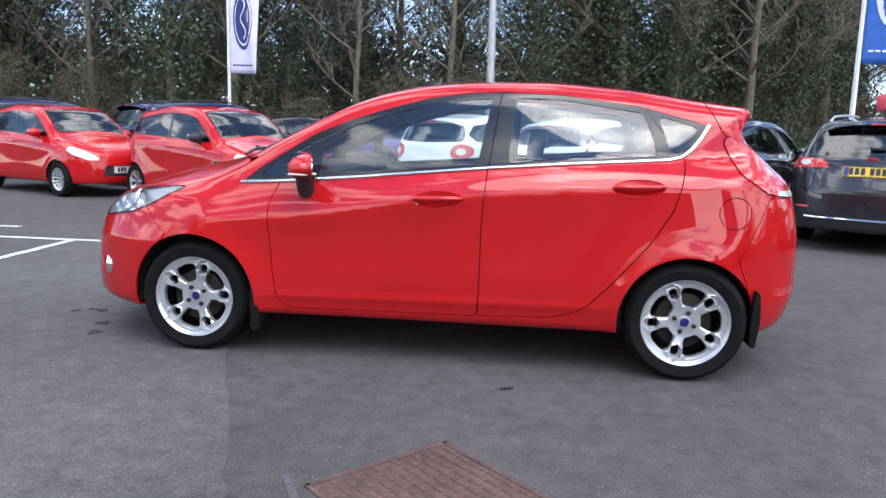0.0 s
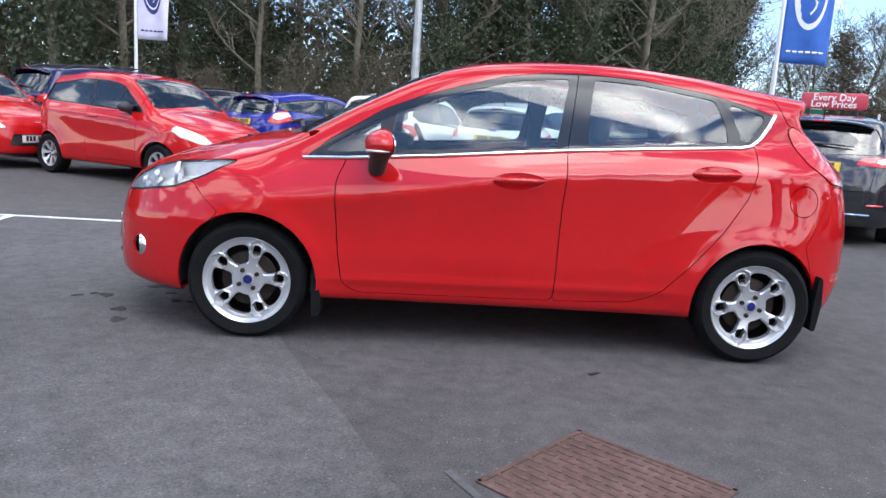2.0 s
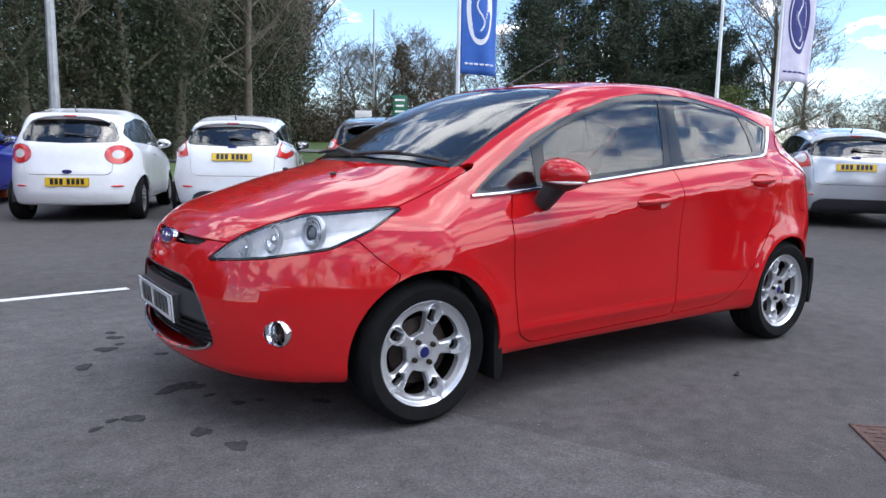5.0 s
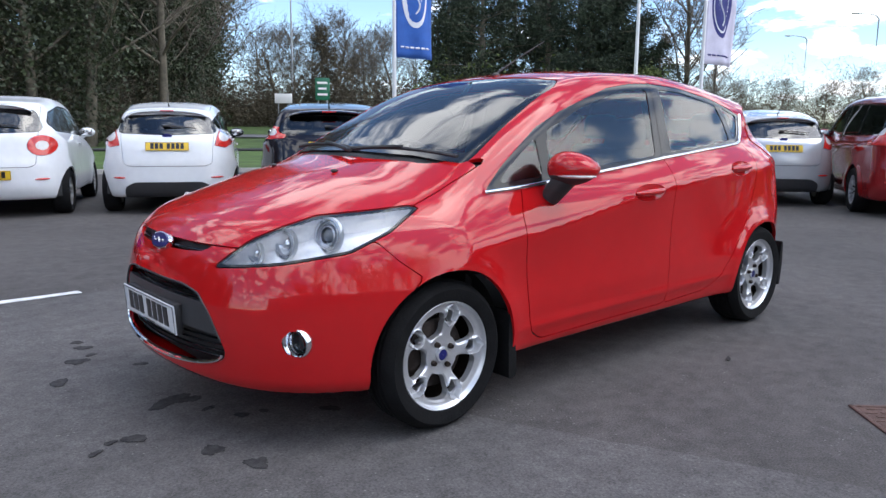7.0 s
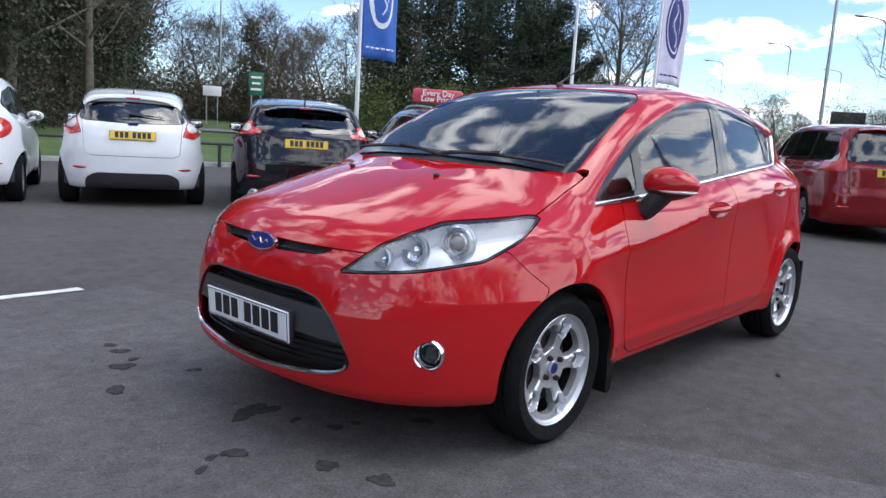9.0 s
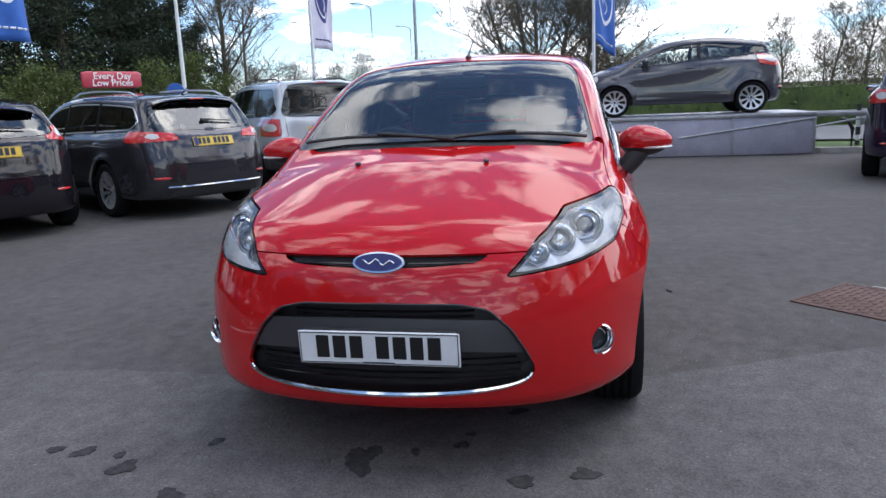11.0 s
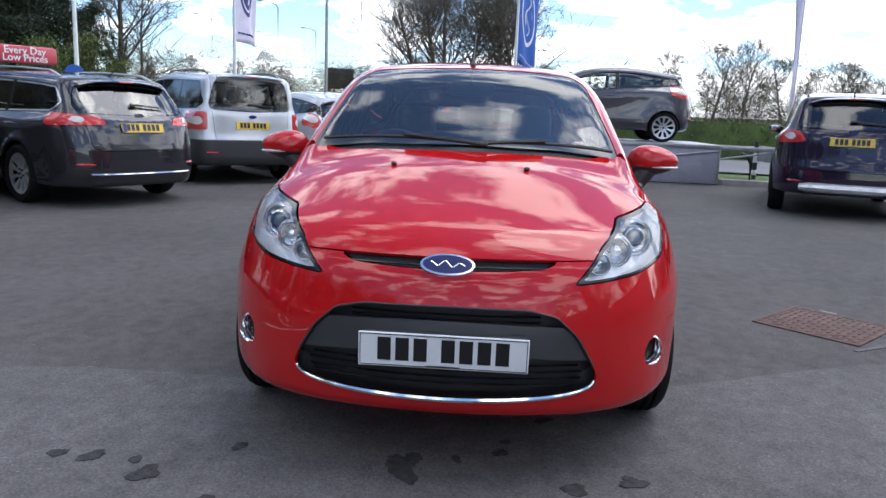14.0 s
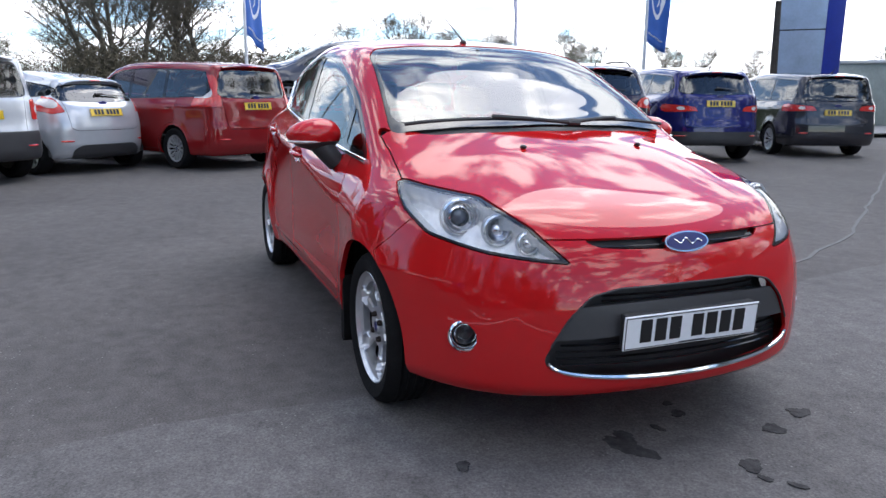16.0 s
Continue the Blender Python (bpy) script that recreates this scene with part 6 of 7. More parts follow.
RAMP_PANEL = shader("grey-lilac ramp panel", (0.36, 0.35, 0.42), 0.42, metal=0.3, spots=0.12, scale=3)


def flag_pole(x, y, cloth, bottom, high, wide, seed, droop=0.0, wind=-14, plain=False):
    """A white pole with a long banner streaming from it, with an oval print on the cloth."""
    is_blue = cloth is FLAG_BLUE
    f = thing("flag_pole", "white pole with a limp pale lilac banner" if plain else "white pole flying a tall %s banner with an oval print" % ("blue" if is_blue else "white"), "flag", pose(x, y, 0, 0, 0, wind), "banners round the forecourt")
    part("pole", tube([(0, 0, 0), (0, 0, 2), (0, 0, bottom + high + 0.25)], [0.045, 0.038, 0.022], 10), POLE_WHITE, f)
    part("pole_base", block(0.35, 0.35, 0.06, (0, 0, 0.03), 0.01), POLE_GREY, f)
    nu, nv = 14, 26

    def surf(u, v, lift=0.0):
        yy = 0.07 * math.sin(u * 4.2 + v * 2.0 + seed) * u + 0.04 * math.sin(u * 9 + seed * 2 + v * 5) * u + lift
        return (0.035 + wide * u * (1 - 0.10 * droop), yy, bottom + high * v - droop * u * 0.35 - 0.03 * u)
    v = [surf(i / nu, j / nv) for j in range(nv + 1) for i in range(nu + 1)]
    fs = [(j * (nu + 1) + i, j * (nu + 1) + i + 1, (j + 1) * (nu + 1) + i + 1, (j + 1) * (nu + 1) + i) for j in range(nv) for i in range(nu)]
    c = part("banner", (np.array(v), fs), cloth, f, "", 80)
    mod = c.modifiers.new("cloth", "SOLIDIFY")
    mod.thickness = 0.003
    # oval print, ring and stroke, on both faces
    for lift in (() if plain else (-0.006, 0.006)):
        for scale, mat, extra in ((1.0, FLAG_PALE if is_blue else FLAG_MARK, 0.0), (0.86, FLAG_BLUE if is_blue else FLAG_PALE, 0.4), (0.80, FLAG_BLUE if is_blue else FLAG_MARK, 0.8)):
            ring = [(0.5, 0.42)] + [(0.5 + 0.36 * scale * math.cos(a), 0.42 + 0.235 * scale * math.sin(a)) for a in np.linspace(0, 2 * math.pi, 28, endpoint=False)]
            rings = [ring[0]] + [((0.5 + (p[0] - 0.5) * k), 0.42 + (p[1] - 0.42) * k) for k in (0.5, 1.0) for p in ring[1:]]
            fv = [surf(u, w, lift * (1 + extra * 0.5)) for u, w in rings]
            ff = [(0, 1 + i, 1 + (i + 1) % 28) for i in range(28)] + [(1 + i, 29 + i, 29 + (i + 1) % 28, 1 + (i + 1) % 28) for i in range(28)]
            part("oval_print", (np.array(fv), ff), mat, c, "", 80)
        st = [surf(0.5 + 0.10 * math.sin(t * 9), 0.27 + 0.30 * t, lift * 1.9) for t in np.linspace(0, 1, 22)]
        part("print_stroke", tube(st, 0.016, 4), FLAG_PALE, c)
        for k in range(6):
            a, b2 = surf(0.12 + 0.13 * k, 0.065, lift * 1.2), surf(0.12 + 0.13 * k + 0.09, 0.065, lift * 1.2)
            part("print_bar", tube([a, b2], 0.018, 4), FLAG_PALE if is_blue else FLAG_MARK, c)
    return f


flag_pole(-6.86, 12.59, FLAG_WHITE, 2.45, 2.9, 0.80, 1.0)
flag_pole(5.31, 8.01, FLAG_BLUE, 2.38, 2.9, 0.74, 2.2)
flag_pole(11.0, 5.2, FLAG_WHITE, 2.45, 2.9, 0.85, 3.1)
flag_pole(13.6, -0.6, FLAG_BLUE, 2.45, 2.9, 0.95, 4.4, 0.9, -35)
flag_pole(11.0, -6.0, FLAG_WHITE, 2.1, 3.2, 0.52, 5.0, 1.8, 150, True)
flag_pole(10.2, -8.8, FLAG_BLUE, 2.35, 3.2, 0.75, 6.3, 0.6, -70)


def street_lamp(x, y, high, arm=1.2, turn=0.0, head=True, r=0.07, mat=None):
    s = thing("street_lamp", "slim grey street lamp with a bent arm" if head else "tall bare metal pole", "street lamp", pose(x, y, rise(x, y) if x > 12 or y > 15 else 0, 0, 0, turn), "street lamps along the road")
    pts = [(0, 0, 0), (0, 0, high * 0.5), (0, 0, high - 0.3)]
    rr = [r * 1.3, r, r * 0.7]
    if head:
        pts += [(arm * 0.15, 0, high - 0.08), (arm * 0.5, 0, high), (arm, 0, high + 0.02)]
        rr += [r * 0.6, r * 0.5, r * 0.45]
    part("pole", tube(pts, rr, 8), mat or POLE_GREY, s)
    if head:
        part("lamp_head", ball(0.38, 0.13, 0.07, (arm + 0.3, 0, high), 12, 8), POLE_GREY, s)
    part("pole_base", tube([(0, 0, 0), (0, 0, 0.9)], r * 1.7, 8), mat or POLE_GREY, s)
    return s


street_lamp(-0.69, 12.79, 7.0, head=False, r=0.085)
street_lamp(26.7, 17.5, 8.6, head=False, r=0.085, mat=POLE_WHITE)
for rng, bear, h, tn in ((48, 10.4, 8.0, 150), (61, 16.4, 8.0, 150), (83, 13.6, 8.0, 150), (40, 13.0, 12.5, 0), (55, 26.0, 7.0, 150), (75, 21.0, 8.0, 150)):
    street_lamp(-4.18 + rng * math.cos(radians(bear)), -0.355 + rng * math.sin(radians(bear)), h, 1.6, tn, head=h < 12, r=0.075)
for rng, bear, h in ((62, 60.0, 11.0), (58, 57.4, 7.5)):
    street_lamp(-3.03 + rng * math.cos(radians(bear)), -2.82 + rng * math.sin(radians(bear)), h, head=False, r=0.08)


# roof board on the estate car
board = thing("roof_sign", "crimson advertising board with white lettering on a car roof", "sign", pose(5.17, 5.84, 0, 0, 0, -121.3))
part("board", merge(block(0.05, 0.83, 0.20, (-0.15, 0, 1.70), 0.02, 3), block(0.044, 0.76, 0.225, (-0.15, 0, 1.70), 0.02, 3)), SIGN_RED, board)
for y in (-0.3, 0.3):
    part("bracket", tube([(-0.15, y, 1.46), (-0.15, y, 1.60)], 0.018, 6), PLASTIC, board)


def lettering(text, size, m, material, parent, name="lettering"):
    """Raised lettering in the built-in font, as a mesh."""
    cu = bpy.data.curves.new("text", "FONT")
    cu.body, cu.size, cu.extrude, cu.align_x, cu.align_y, cu.resolution_u = text, size, 0.002, "CENTER", "CENTER", 3
    cu.offset = size * 0.012
    tmp = new("text", cu)
    me = bpy.data.meshes.new_from_object(tmp.evaluated_get(bpy.context.evaluated_depsgraph_get()))
    bpy.data.objects.remove(tmp)
    bpy.data.curves.remove(cu)
    me.materials.clear()
    me.materials.append(material)
    ob = new(name, me)
    ob.parent, ob.matrix_basis = parent, m
    return ob


for line, z in (("Every Day", 1.747), ("Low Prices", 1.655)):
    lettering(line, 0.128, pose(-0.122, 0, z, 90, 0, 90), SIGN_WHITE, board)

# display ramp: box platform, sloping end, rail
ramp = thing("display_ramp", "grey-lilac metal display ramp with a hooped end rail", "ramp", pose(0, 0, 0))
part("deck", block(2.1, 5.6, 0.06, (11.55, -1.75, 0.745), 0.01), RAMP_PANEL, ramp)
for k in range(4):
    part("side_panel", block(0.03, 1.385, 0.70, (10.53, -3.87 + 1.4 * k, 0.365), 0.008), RAMP_PANEL, ramp, "grey-lilac cladding panel")
part("end_panel", block(2.05, 0.03, 0.70, (11.55, -4.56, 0.365), 0.008), RAMP_PANEL, ramp)
for k in range(5):
    part("panel_rib", block(0.02, 0.05, 0.72, (10.508, -4.56 + 1.4 * k, 0.37), 0.006), POLE_GREY, ramp)
part("deck_edge", block(0.05, 5.65, 0.07, (10.50, -1.75, 0.735), 0.008), POLE_GREY, ramp, "galvanised edge channel")
part("panel_brace", tube([(10.500, -2.2, 0.36), (10.500, -4.56, 0.66)], 0.022, 6), POLE_GREY, ramp, "slanting brace across the cladding")
for x in (10.55, 11.4):
    part("rail", block(0.06, 1.05, 0.075, (x, -5.07, 0.715), 0.008), POLE_GREY, ramp, "open channel rail past the cladding")
part("rail_end", block(0.90, 0.05, 0.30, (10.98, -5.60, 0.62), 0.01), POLE_GREY, ramp)
part("rail_brace", tube([(10.56, -4.58, 0.50), (10.56, -5.56, 0.66)], 0.02, 6), POLE_GREY, ramp)
part("hoop", tube([(10.75, -5.26, 0.0), (10.75, -5.27, 0.42), (10.75, -5.20, 0.56), (10.75, -5.05, 0.62)], 0.038, 8), PLASTIC, ramp, "black bent support tube")
post = thing("marker_post", "black and white banded marker post", "post", pose(11.35, -5.55, 0.08))
part("shaft", tube([(0, 0, 0), (0, 0, 0.78)], 0.045, 10), PLASTIC, post)
part("band", tube([(0, 0, 0.35), (0, 0, 0.55)], 0.048, 10), POLE_WHITE, post)
part("band", tube([(0, 0, 0.10), (0, 0, 0.20)], 0.048, 10), POLE_WHITE, post)

# knee rail along the verge
for a, b in (((-3.5, 16.6), (1.5, 15.6)), ((2.0, 15.4), (7.2, 13.0)), ((7.6, 12.8), (11.8, 9.6))):
    fence = thing("knee_rail", "low black metal knee rail along the grass", "fence")
    a3, b3 = np.array((*a, 0.0)), np.array((*b, 0.0))
    part("rail", tube([a3 + (0, 0, 0.55), b3 + (0, 0, 0.55)], 0.035, 8), PLASTIC, fence)
    for k in range(5):
        p = a3 + (b3 - a3) * k / 4
        part("post", tube([p, p + (0, 0, 0.56)], 0.04, 8), PLASTIC, fence)

# road signs
def road_sign(x, y, w, h, z, mat, label, turn, bars=3, mount=None):
    s = thing("road_sign", label, "sign", pose(x, y, rise(x, y), 0, 0, turn))
    part("panel", block(0.03, w, h, (0, 0, z), 0.01), mat, s)
    for k in range(bars):
        part("text_bar", block(0.012, w * (0.7 - 0.15 * (k % 2)), h * 0.09, (-0.018, 0, z + h * (0.28 - 0.26 * k)), 0), SIGN_WHITE, s)
    for y0 in (-w * 0.3, w * 0.3):
        part("post", tube([(0.03, y0, 0), (0.03, y0, z + h * 0.4)], 0.035, 6), POLE_GREY, s)


road_sign(18.2, 30.9, 0.75, 1.15, 2.55, SIGN_GREEN, "green direction sign with pale text bars", 56)
road_sign(21.0, 40.0, 1.1, 0.6, 2.1, SIGN_WHITE, "white road sign seen from behind", 56, 0)
road_sign(44.8, 10.0, 1.85, 1.3, 2.4, PLASTIC, "dark back of a large road sign", 20, 0)
bs = thing("road_sign", "round blue traffic sign on a grey post", "sign", pose(15.5, 11.2, rise(15.5, 11.2), 0, 0, 35))
part("disc", moved(lathe([(0.001, -0.02), (0.24, -0.02), (0.25, 0.0), (0.24, 0.02), (0.001, 0.02)], 24), pose(0, 0, 1.72, 0, 0, 90)), SIGN_BLUE, bs)
part("post", tube([(0.03, 0, 0), (0.03, 0, 1.7)], 0.03, 6), POLE_GREY, bs)

# totem sign and dark stump
totem = thing("totem_sign", "tall blue and silver totem sign tower", "sign", pose(11.6, -15.0, 0, 0, 0, -47))
part("silver_face", block(0.5, 1.15, 6.4, (0, 0.12, 3.2), 0.03), shader("pale blue totem cladding", (0.38, 0.47, 0.60), 0.3, metal=0.2, spots=0.1, scale=2), totem)
part("blue_edge", block(0.52, 0.42, 6.5, (0, -0.66, 3.25), 0.03), shader("strong blue totem edge", (0.02, 0.04, 0.30), 0.35, spots=0.1, scale=2), totem)
for z in (2.9, 3.9):
    part("panel_joint", block(0.515, 1.16, 0.03, (0, 0.12, z), 0), PLASTIC, totem)
tp = thing("wooden_post", "tall dark weathered timber post", "post", pose(10.6, -13.0, 0))
part("shaft", tube([(0, 0, 0), (0.02, 0, 1.8), (0.05, 0.02, 3.45)], [0.10, 0.085, 0.07], 8), shader("weathered timber", (0.05, 0.042, 0.035), 0.9, spots=0.3, scale=12, bump=0.3), tp)
# traffic cone beside the blue hatchback
cone = thing("traffic_cone", "orange and white traffic cone on a car roof height stand", "cone", pose(-1.72, 12.3, 0))
part("body", moved(lathe([(0.20, 0.0), (0.16, -0.25), (0.03, -1.45), (0.005, -1.47)], 16), pose(0, 0, 0, -90, 0, 0)), shader("orange cone plastic", (0.60, 0.10, 0.02), 0.5, spots=0.1), cone)
part("sleeve", moved(lathe([(0.105, -0.80), (0.066, -1.15)], 16), pose(0, 0, 0, -90, 0, 0)), POLE_WHITE, cone)
# grey cabins beyond the far cars
cabin = thing("cabin", "low pale green and white site cabin beyond the verge", "building", pose(17.5, -24.5, 0.1, 0, 0, -50))
part("wall", block(2.4, 5.0, 2.3, (0, 0, 1.15), 0.03), shader("pale cabin cladding", (0.30, 0.33, 0.30), 0.6, spots=0.12, scale=2), cabin)
part("roof", block(2.6, 5.2, 0.12, (0, 0, 2.36), 0.03), shader("white cabin roof", (0.6, 0.6, 0.6), 0.6, spots=0.1), cabin)
part("window", block(0.02, 1.2, 0.7, (-1.21, 0.8, 1.45), 0.01), DARK_GLASS, cabin)


# plain unseen wall behind the walk, added for the car's paint to mirror
CLADDING = shader("grey showroom cladding", (0.30, 0.30, 0.31), 0.5, spots=0.1, scale=1.5)
wall_south = part("wall_south", merge(block(34.0, 0.3, 5.2, (-28.0, -19.0, 2.6), 0.02), block(34.0, 0.5, 0.25, (-28.0, -19.0, 5.3), 0.02), block(18.0, 0.28, 3.7, (-2.0, -19.0, 1.85), 0.02), block(18.0, 0.48, 0.22, (-2.0, -19.0, 3.8), 0.02)), CLADDING, None, "plain grey wall added for the paint to mirror", 30)
tagged(wall_south, "plain grey clad wall, unseen, added for reflections", "wall", "", "structure")

# ---- trees ----
BARK = shader("grey-brown bark", (0.115, 0.098, 0.075), 0.95, spots=0.35, scale=6, bump=0.6, bump_scale=40)
TWIG = shader("brown winter twigs", (0.122, 0.103, 0.082), 0.95, spots=0.3, scale=3)
IVY = shader("dark ivy leaves", (0.034, 0.046, 0.020), 0.6, spots=0.5, scale=1.2)
BUSH = shader("budding bush leaves", (0.080, 0.108, 0.022), 0.7, spots=0.4, scale=1.0)
NEEDLE = shader("dark pine needles", (0.026, 0.040, 0.020), 0.8, spots=0.45, scale=0.8)
THICKET = shader("brown undergrowth", (0.085, 0.070, 0.046), 0.9, spots=0.45, scale=0.7)
HEDGE = shader("clipped green hedge leaves", (0.070, 0.105, 0.024), 0.75, spots=0.4, scale=1.5)


def limb(r, p, d, length, rad, level, out, sides, kids, curl=0.25, lift=0.08):
    """Grow a limb and, from it, thinner ones; collects tubes and tip places."""
    last = level + 1 >= len(kids)
    n = 4 if level < 2 else 2
    pts, rs = [np.array(p, float)], [rad]
    d = np.array(d, float)
    for k in range(n):
        d = d + np.array([r.gauss(0, curl) for _ in range(3)]) * (0.35 if level == 0 else 1.0) + np.array((0, 0, lift))
        d /= np.linalg.norm(d)
        pts.append(pts[-1] + d * length / n)
        rs.append(max(rad * (1 - 0.62 * (k + 1) / n), 0.006))
    if last and level >= 2:
        # the finest twigs are single slim blades
        u = np.cross(d, (r.gauss(0, 1), r.gauss(0, 1), r.gauss(0, 1)))
        u *= (0.011 if level < 3 else 0.008) / (np.linalg.norm(u) + 1e-9)
        out[0].append((np.array([pts[0] - u, pts[0] + u, pts[-1]]), [(0, 1, 2)]))
    else:
        out[0].append(tube(pts, rs, sides[level], 1.0, False))
    out[1].append((pts, level))
    if level + 1 < len(kids):
        for c in range(kids[level]):
            t = r.uniform(0.30 if level else 0.35, 1.0)
            i = min(int(t * n), n - 1)
            q = pts[i] + (pts[i + 1] - pts[i]) * (t * n - i)
            a = r.uniform(0, 2 * math.pi)
            side = np.array((math.cos(a), math.sin(a), r.uniform(0.0, 0.7)))
            nd = d * 0.55 + side * 0.8
            limb(r, q, nd / np.linalg.norm(nd), length * r.uniform(0.42, 0.68), max(rs[i] * 0.52, 0.007), level + 1, out, sides, kids, curl, lift)


def leaf_cloud(r, places, count, size, spread, slim=0.55):
    """Many small leaf blades round the given places."""
    g = np.random.default_rng(r.randrange(1 << 30))
    c = np.array(places)[g.integers(0, len(places), count)] + g.normal(0, spread, (count, 3))
    a, b = g.normal(0, 1, (count, 3)), g.normal(0, 1, (count, 3))
    a /= np.linalg.norm(a, axis=1)[:, None]
    b -= a * (a * b).sum(1)[:, None]
    b /= np.linalg.norm(b, axis=1)[:, None]
    s = size * g.uniform(0.6, 1.4, (count, 1))
    v = np.stack([c - a * s, c + a * s * 0.6 - b * s * slim, c + a * s * 0.6 + b * s * slim], 1).reshape(-1, 3)
    return v, [(3 * i, 3 * i + 1, 3 * i + 2) for i in range(count)]


def tree(seed, high, rad, kids, ivy=0, label="bare deciduous tree with fine twigs", clear=0.3, curl=0.25, lean=0.02, leaves=None, leaf=0.09, reach=1.0):
    r = random.Random(seed)
    t = thing("tree", label, "tree", None, "trees round the forecourt")
    out = ([], [])
    trunk = [np.array((0, 0, -0.1))]
    d = np.array((r.uniform(-lean, lean), r.uniform(-lean, lean), 1.0))
    for k in range(6):
        d = d + np.array((r.gauss(0, 0.05), r.gauss(0, 0.05), 0))
        d /= np.linalg.norm(d)
        trunk.append(trunk[-1] + d * high * 0.14)
    rs = [rad * (1.25 if k == 0 else 1 - 0.1 * k) for k in range(7)]
    part("trunk", tube(trunk, rs, 10, 1, False), BARK, t, "", 80)
    sides = (6, 5, 4, 3, 3)
    n = kids[0]
    for c in range(n):
        f = clear + (1 - clear) * (c + r.random()) / n
        i = min(int(f * 6), 5)
        p = trunk[i] + (trunk[i + 1] - trunk[i]) * (f * 6 - i)
        a = r.uniform(0, 2 * math.pi)
        up = 0.35 + 0.9 * f
        v = np.array((math.cos(a), math.sin(a), up))
        limb(r, p, v / np.linalg.norm(v), high * reach * r.uniform(0.24, 0.42) * (1.15 - 0.5 * f), rad * (0.42 - 0.2 * f), 0, out, sides, kids[1:], curl)
    part("crown", merge(*out[0]), TWIG, t, "", 80)
    if ivy:
        spots = [q for q in trunk[:6]] + [trunk[k] + (trunk[k + 1] - trunk[k]) * u for k in range(5) for u in (0.25, 0.5, 0.75)]
        spots += [p for pts, lv in out[1] if lv == 0 for p in pts[:3]]
        part("ivy", leaf_cloud(r, spots, ivy, 0.075, rad * 1.3 + 0.30), IVY, t, "dark ivy climbing the trunk", 0)
    if leaves:
        spots = [p for pts, lv in out[1] if lv >= 1 for p in pts[1:]]
        part("leaves", leaf_cloud(r, spots, leaves[0], leaf, leaves[2]), leaves[1], t, "", 0)
    return t


def pine(seed, high, wide, count, mat, label, low=0.25):
    r = random.Random(seed)
    t = thing("tree", label, "tree", None, "trees round the forecourt")
    part("trunk", tube([(0, 0, -0.1), (0.1, 0, high * 0.5), (0.05, 0.1, high * 0.97)], [0.22, 0.14, 0.03], 8, 1, False), BARK, t)
    sticks, spots = [], []
    for k in range(46):
        f = low + (1 - low) * k / 46
        a = r.uniform(0, 2 * math.pi)
        reach = wide * (1.08 - f) ** 0.7 * r.uniform(0.55, 1.1)
        p = np.array((0.08, 0.03, high * f))
        q = p + np.array((math.cos(a) * reach, math.sin(a) * reach, r.uniform(-0.1, 0.35) * reach))
        sticks.append(tube([p, (p + q) / 2 + (0, 0, 0.08), q], [0.05, 0.03, 0.01], 4, 1, False))
        spots += [p + (q - p) * u for u in (0.45, 0.65, 0.85, 1.0)]
    part("crown", merge(*sticks), BARK, t)
    part("needles", leaf_cloud(r, spots, count, 0.16, 0.30, 0.2), mat, t, "", 0)
    return t


def put(src, x, y, turn, size, tall=1.0, z=None):
    """A copy of a tree at a place."""
    zz = rise(x, y) - 0.05 if z is None else z
    return copy_thing(src, pose(x, y, zz, 0, 0, turn) @ Matrix.Diagonal((size, size, size * tall, 1)))


def seat_tree(src, x, y, turn, size):
    src.matrix_basis = pose(x, y, rise(x, y) - 0.05, 0, 0, turn) @ Matrix.Diagonal((size, size, size, 1))


oak = tree(11, 12.0, 0.21, (15, 7, 7, 7), 0)
ash = tree(12, 12.0, 0.15, (15, 7, 7, 6), 0, clear=0.25)
ivied = tree(13, 12.0, 0.19, (13, 6, 6, 6), 9000, "tall bare tree thick with dark ivy", clear=0.22)
ivied_b = tree(14, 11.0, 0.15, (13, 6, 6, 6), 8000, "slender bare tree wrapped in ivy", clear=0.2)
scrub = tree(15, 5.0, 0.10, (15, 6, 5), 0, "small bare scrub tree with brown leaves", clear=0.08, leaves=(3600, THICKET, 0.3), leaf=0.05)
scots = pine(16, 8.6, 3.0, 9000, NEEDLE, "dark green pine tree", 0.18)
cone_tree = pine(17, 7.4, 2.1, 7000, THICKET, "rusty brown conical conifer", 0.06)
bush_tree = tree(18, 4.2, 0.10, (16, 7, 4), 0, "budding bright green bush", clear=0.05, leaves=(5200, BUSH, 0.28), leaf=0.08)

round_tree = tree(19, 6.4, 0.12, (18, 7, 6, 4, 1), 0, "round-crowned bare tree with fine twigs", clear=0.16, curl=0.34, reach=1.25)

# the wood behind the forecourt
WOOD = [(-60, 12), (-42, 16.5), (-25, 20.5), (-12, 23), (-2, 25), (5, 27.0), (9.5, 30.5), (16.0, 43.0), (26.0, 64.0), (33.0, 77.0)]
wr_ = random.Random(40)
line = dense(WOOD, 1.0)
first = {id(t): True for t in (oak, ash, ivied, ivied_b, scrub, scots, cone_tree, bush_tree, round_tree)}


def plant(src, x, y, turn, size):
    if first.pop(id(src), None):
        seat_tree(src, x, y, turn, size)
    else:
        put(src, x, y, turn, size, wr_.uniform(0.92, 1.1))


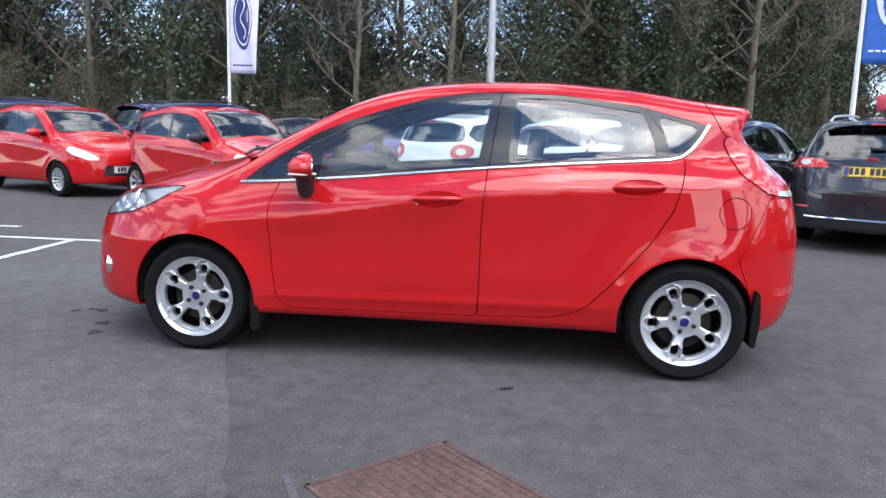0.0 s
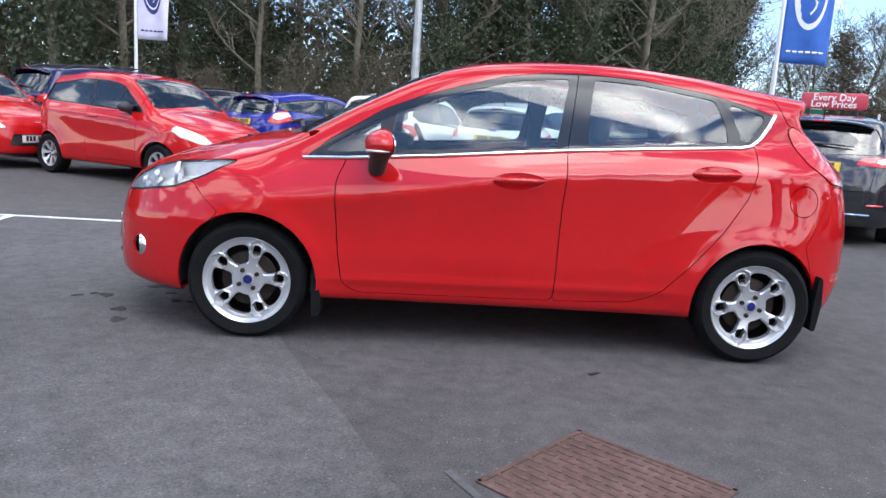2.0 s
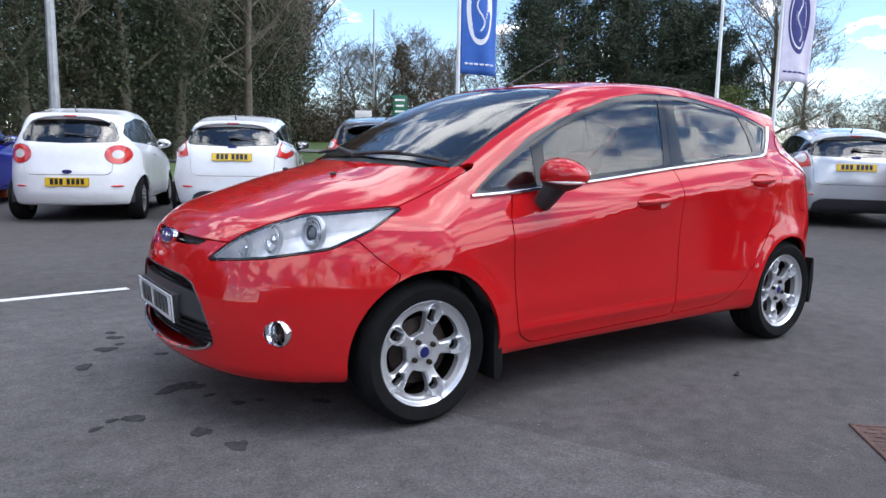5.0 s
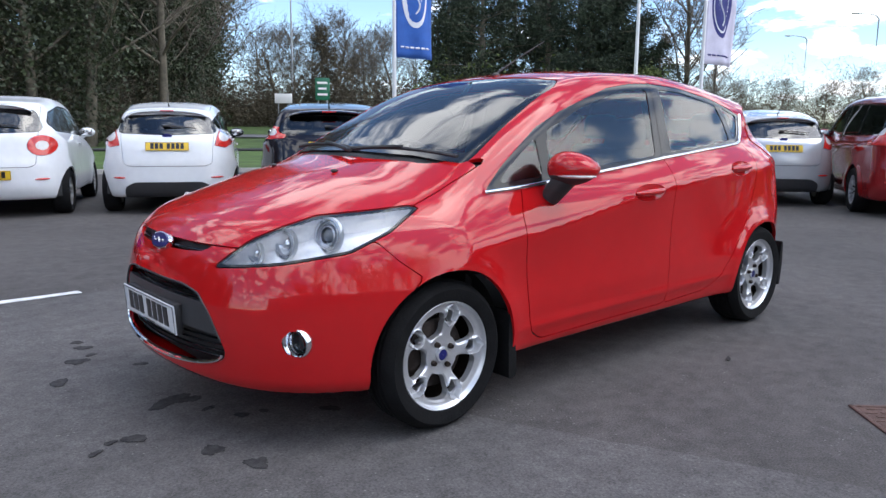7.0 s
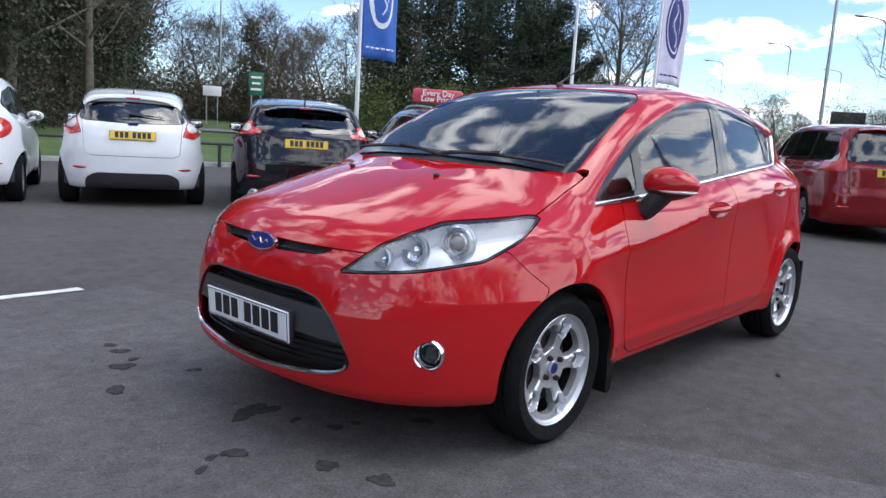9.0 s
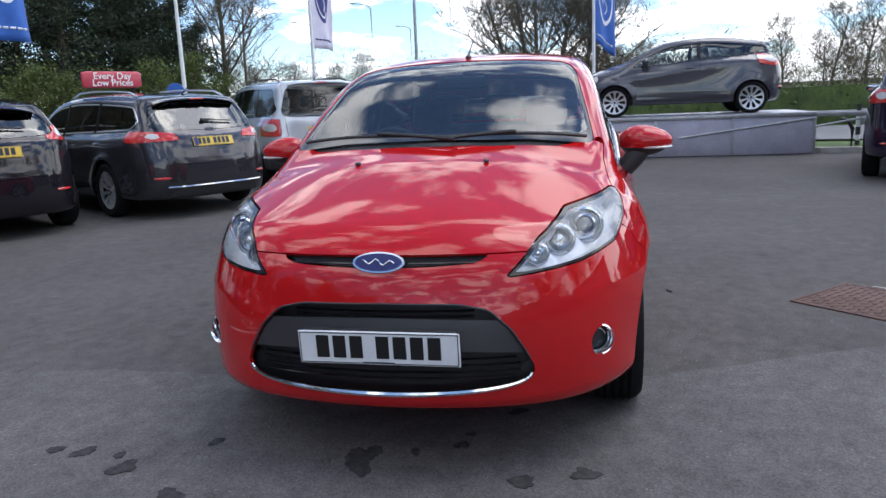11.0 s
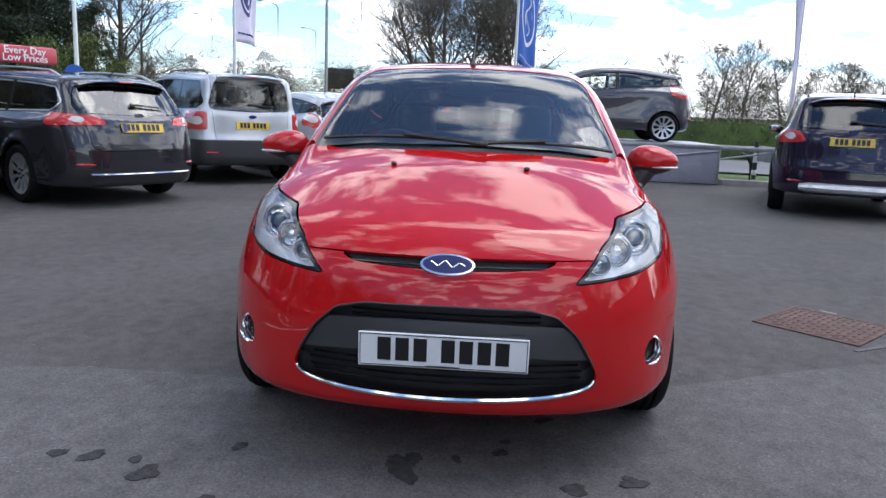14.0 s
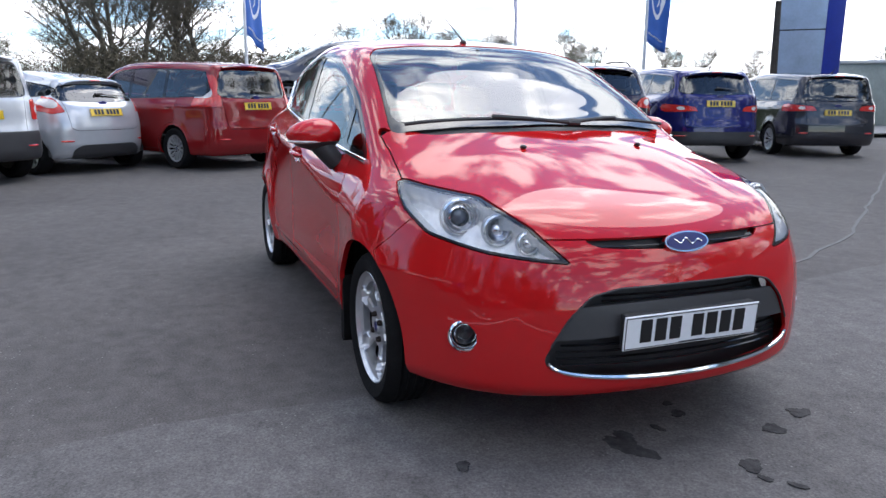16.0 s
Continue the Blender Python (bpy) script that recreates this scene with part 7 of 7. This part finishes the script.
along = 0.0
while along < len(line) - 1:
    p = line[int(along)]
    for depth in (0.5, 4.5, 9.5):
        kind = wr_.choice((ivied, ivied_b, ivied, ash, oak, scots if depth > 2 else ivied_b))
        plant(kind, p[0] + wr_.uniform(-1.2, 1.2), p[1] + depth + wr_.uniform(-1.0, 1.0), wr_.uniform(0, 360), wr_.uniform(0.85, 1.2) * (1.0 if p[0] < 12 else 1.2))
    along += wr_.uniform(2.6, 3.8)
for k in range(26):
    p = line[wr_.randrange(len(line))]
    plant(scrub, p[0] + wr_.uniform(-1, 1), p[1] + wr_.uniform(-0.6, 1.6), wr_.uniform(0, 360), wr_.uniform(0.6, 1.0))
# undergrowth, past counting
ug = random.Random(41)
spots = []
for p in dense(WOOD, 0.5):
    for k in range(7):
        spots.append((p[0] + ug.uniform(-0.5, 0.5), p[1] + ug.uniform(0.3, 8.0), rise(p[0], p[1]) + abs(ug.gauss(0, 1.7))))
for mat, count, size, slim, text in ((TWIG, 80000, 0.40, 0.025, "brown bare twigs of undergrowth below the trees"), (THICKET, 60000, 0.085, 0.5, "brown bramble undergrowth below the trees"), (IVY, 60000, 0.075, 0.5, "dark evergreen undergrowth below the trees")):
    u = part("undergrowth", leaf_cloud(ug, spots, count, size, 0.5, slim), mat, None, text, 0)
    tagged(u, text, "undergrowth", "", "stuff")

# fine twigs of the wood's crowns, past counting
spots = []
for p in dense(WOOD, 0.5):
    for k in range(12):
        spots.append((p[0] + ug.uniform(-0.6, 0.6), p[1] + ug.uniform(2.0, 13.0), rise(p[0], p[1]) + ug.uniform(1.5, 8.5)))
for mat, count, size, slim, text in ((TWIG, 90000, 0.45, 0.022, "fine brown twigs filling the wood's crowns"), (IVY, 40000, 0.12, 0.5, "dark evergreen leaves deep in the wood")):
    u = part("twigs", leaf_cloud(ug, spots, count, size, 0.6, slim), mat, None, text, 0)
    tagged(u, text, "twigs", "", "stuff")

spots = [(p[0] + ug.uniform(-0.6, 0.6), p[1] + ug.uniform(9.0, 17.0), rise(p[0], p[1]) + ug.uniform(0.5, 5.6)) for p in dense(WOOD, 0.5) for k in range(10)]
u = part("foliage", leaf_cloud(ug, spots, 60000, 0.26, 0.7, 0.5), IVY, None, "dark foliage in the depth of the wood", 0)
tagged(u, "dark foliage in the depth of the wood", "foliage", "", "stuff")

# trees beyond the road
def polar(rng, bear):
    return -4.0 + rng * math.cos(radians(bear)), -1.0 + rng * math.sin(radians(bear))


for rng, bear, size in ((50, 46, 1.0), (47, 43.5, 1.1), (52, 41, 1.05), (49, 38.5, 1.1), (46, 36.2, 1.0), (48, 34.2, 0.95), (53, 44.5, 1.2), (55, 39.5, 1.2), (45, 35.2, 0.85), (44, 32.8, 0.88), (43, 31.2, 0.72), (42, 29.8, 0.55)):
    plant(scots, *polar(rng, bear), rng * 37, size)
for rng, bear, size in ((40, 41, 0.75), (41, 39, 0.9), (40, 37, 0.85), (42, 35.5, 0.85), (38, 43, 0.55), (62, 66, 0.8), (37, 33.2, 1.05), (39, 30.8, 1.1), (41, 28.6, 0.9)):
    plant(bush_tree, *polar(rng, bear), rng * 31, size)
plant(cone_tree, *polar(56, 56.0), 10, 1.0)
plant(round_tree, *polar(44, 28.2), 70, 1.5)
plant(ash, *polar(52, 26.5), 130, 0.7)
for k in range(11):
    bear, rng = 61.0 - 1.3 * k, 66 + (k * 7) % 13
    if k % 3 == 0:
        plant(ash, *polar(rng, bear), k * 47, 0.66 + 0.05 * (k % 2))
    else:
        plant(round_tree, *polar(rng, bear), k * 47, 0.98 if k % 3 == 1 else 0.84)
for bear, rng, size in ((6.6, 46, 0.58), (5.2, 47, 0.68), (3.4, 45, 0.66), (1.4, 47, 0.62), (-0.8, 46, 0.60), (4.6, 52, 0.72), (0.4, 53, 0.68)):
    plant(round_tree, *polar(rng, bear), bear * 50, size * 1.5)
for k in range(52):
    bear = 27 - k * 1.75
    plant((round_tree, round_tree, scrub)[k % 3], *polar(76 + (k * 17) % 34, bear + (k % 4) * 0.5), k * 61, (0.50 if bear > -5 else 0.46 if bear > -22 else 0.55) * (1.0, 0.9, 1.1)[k % 3])
for k, (bear, rng, size) in enumerate(((-12.5, 75, 0.62), (-15.5, 73, 0.70), (-17.5, 76, 0.78), (-20, 74, 0.66), (-24, 75, 0.62), (-29, 78, 0.66))):
    plant(round_tree, *polar(rng, bear), k * 83, size)
# bare trees above the added wall, behind the walk, mirrored in the paint
for k in range(13):
    plant((round_tree, ash, round_tree)[k % 3], -34 + 3.2 * k, -24.5 - (k * 5) % 7, k * 71, (1.25, 0.75, 1.45)[k % 3])
fr = random.Random(43)
for bears, rng, tall, mat, count, text in (((27, -24), 46, 1.3, THICKET, 110000, "brown twiggy hedge beyond the road"), ((64, -62), 90, 2.1, THICKET, 110000, "distant brown scrub along the skyline"), ((48, 32), 44, 1.6, BUSH, 12000, "green scrub below the pines"), ((8, -9), 41, 0.9, THICKET, 70000, "dense brown hedge below the bare trees"), ((67, 45), 58, 1.7, THICKET, 60000, "dense brown scrub at the feet of the far trees")):
    sp = []
    for k in range(1500):
        x, y = polar(rng + fr.uniform(-2, 5), fr.uniform(min(bears), max(bears)))
        sp.append((x, y, rise(x, y) + abs(fr.gauss(0, tall))))
    u = part("scrub", leaf_cloud(fr, sp, count, (0.20 if rng < 60 else 0.34) if mat is THICKET else 0.12, 0.4 + rng * 0.003, (0.16 if rng in (41, 58) else 0.045) if mat is THICKET else 0.5), mat, None, text, 0)
    tagged(u, text, "scrub", "", "stuff")
# clipped hedge across the road
hedge_line = dense([(18.9, -40), (19.0, -20), (19.2, -8), (21.5, 1.0)], 0.25)
hs = []
for p in hedge_line:
    for k in range(10):
        hs.append((p[0] + fr.uniform(-0.4, 0.4), p[1] + fr.uniform(-0.15, 0.15), rise(p[0], p[1]) + fr.uniform(0.05, 1.12)))
core = dense([(18.9, -40), (19.0, -20), (19.2, -8), (21.5, 1.0)], 1.5)
hv, hf = [], []
for i, p in enumerate(core):
    z = rise(p[0], p[1])
    hv += [(p[0] - 0.36, p[1], z), (p[0] - 0.32, p[1], z + 1.1), (p[0] + 0.32, p[1], z + 1.1), (p[0] + 0.36, p[1], z)]
    if i:
        a, b = (i - 1) * 4, i * 4
        hf += [(a, a + 1, b + 1, b), (a + 1, a + 2, b + 2, b + 1), (a + 2, a + 3, b + 3, b + 2)]
hedge = thing("hedge", "long clipped green hedge beyond the road", "hedge")
part("hedge_core", (np.array(hv), hf), HEDGE, hedge, "", 30)
part("leaves", leaf_cloud(fr, hs, 16000, 0.06, 0.07), HEDGE, hedge, "", 0)
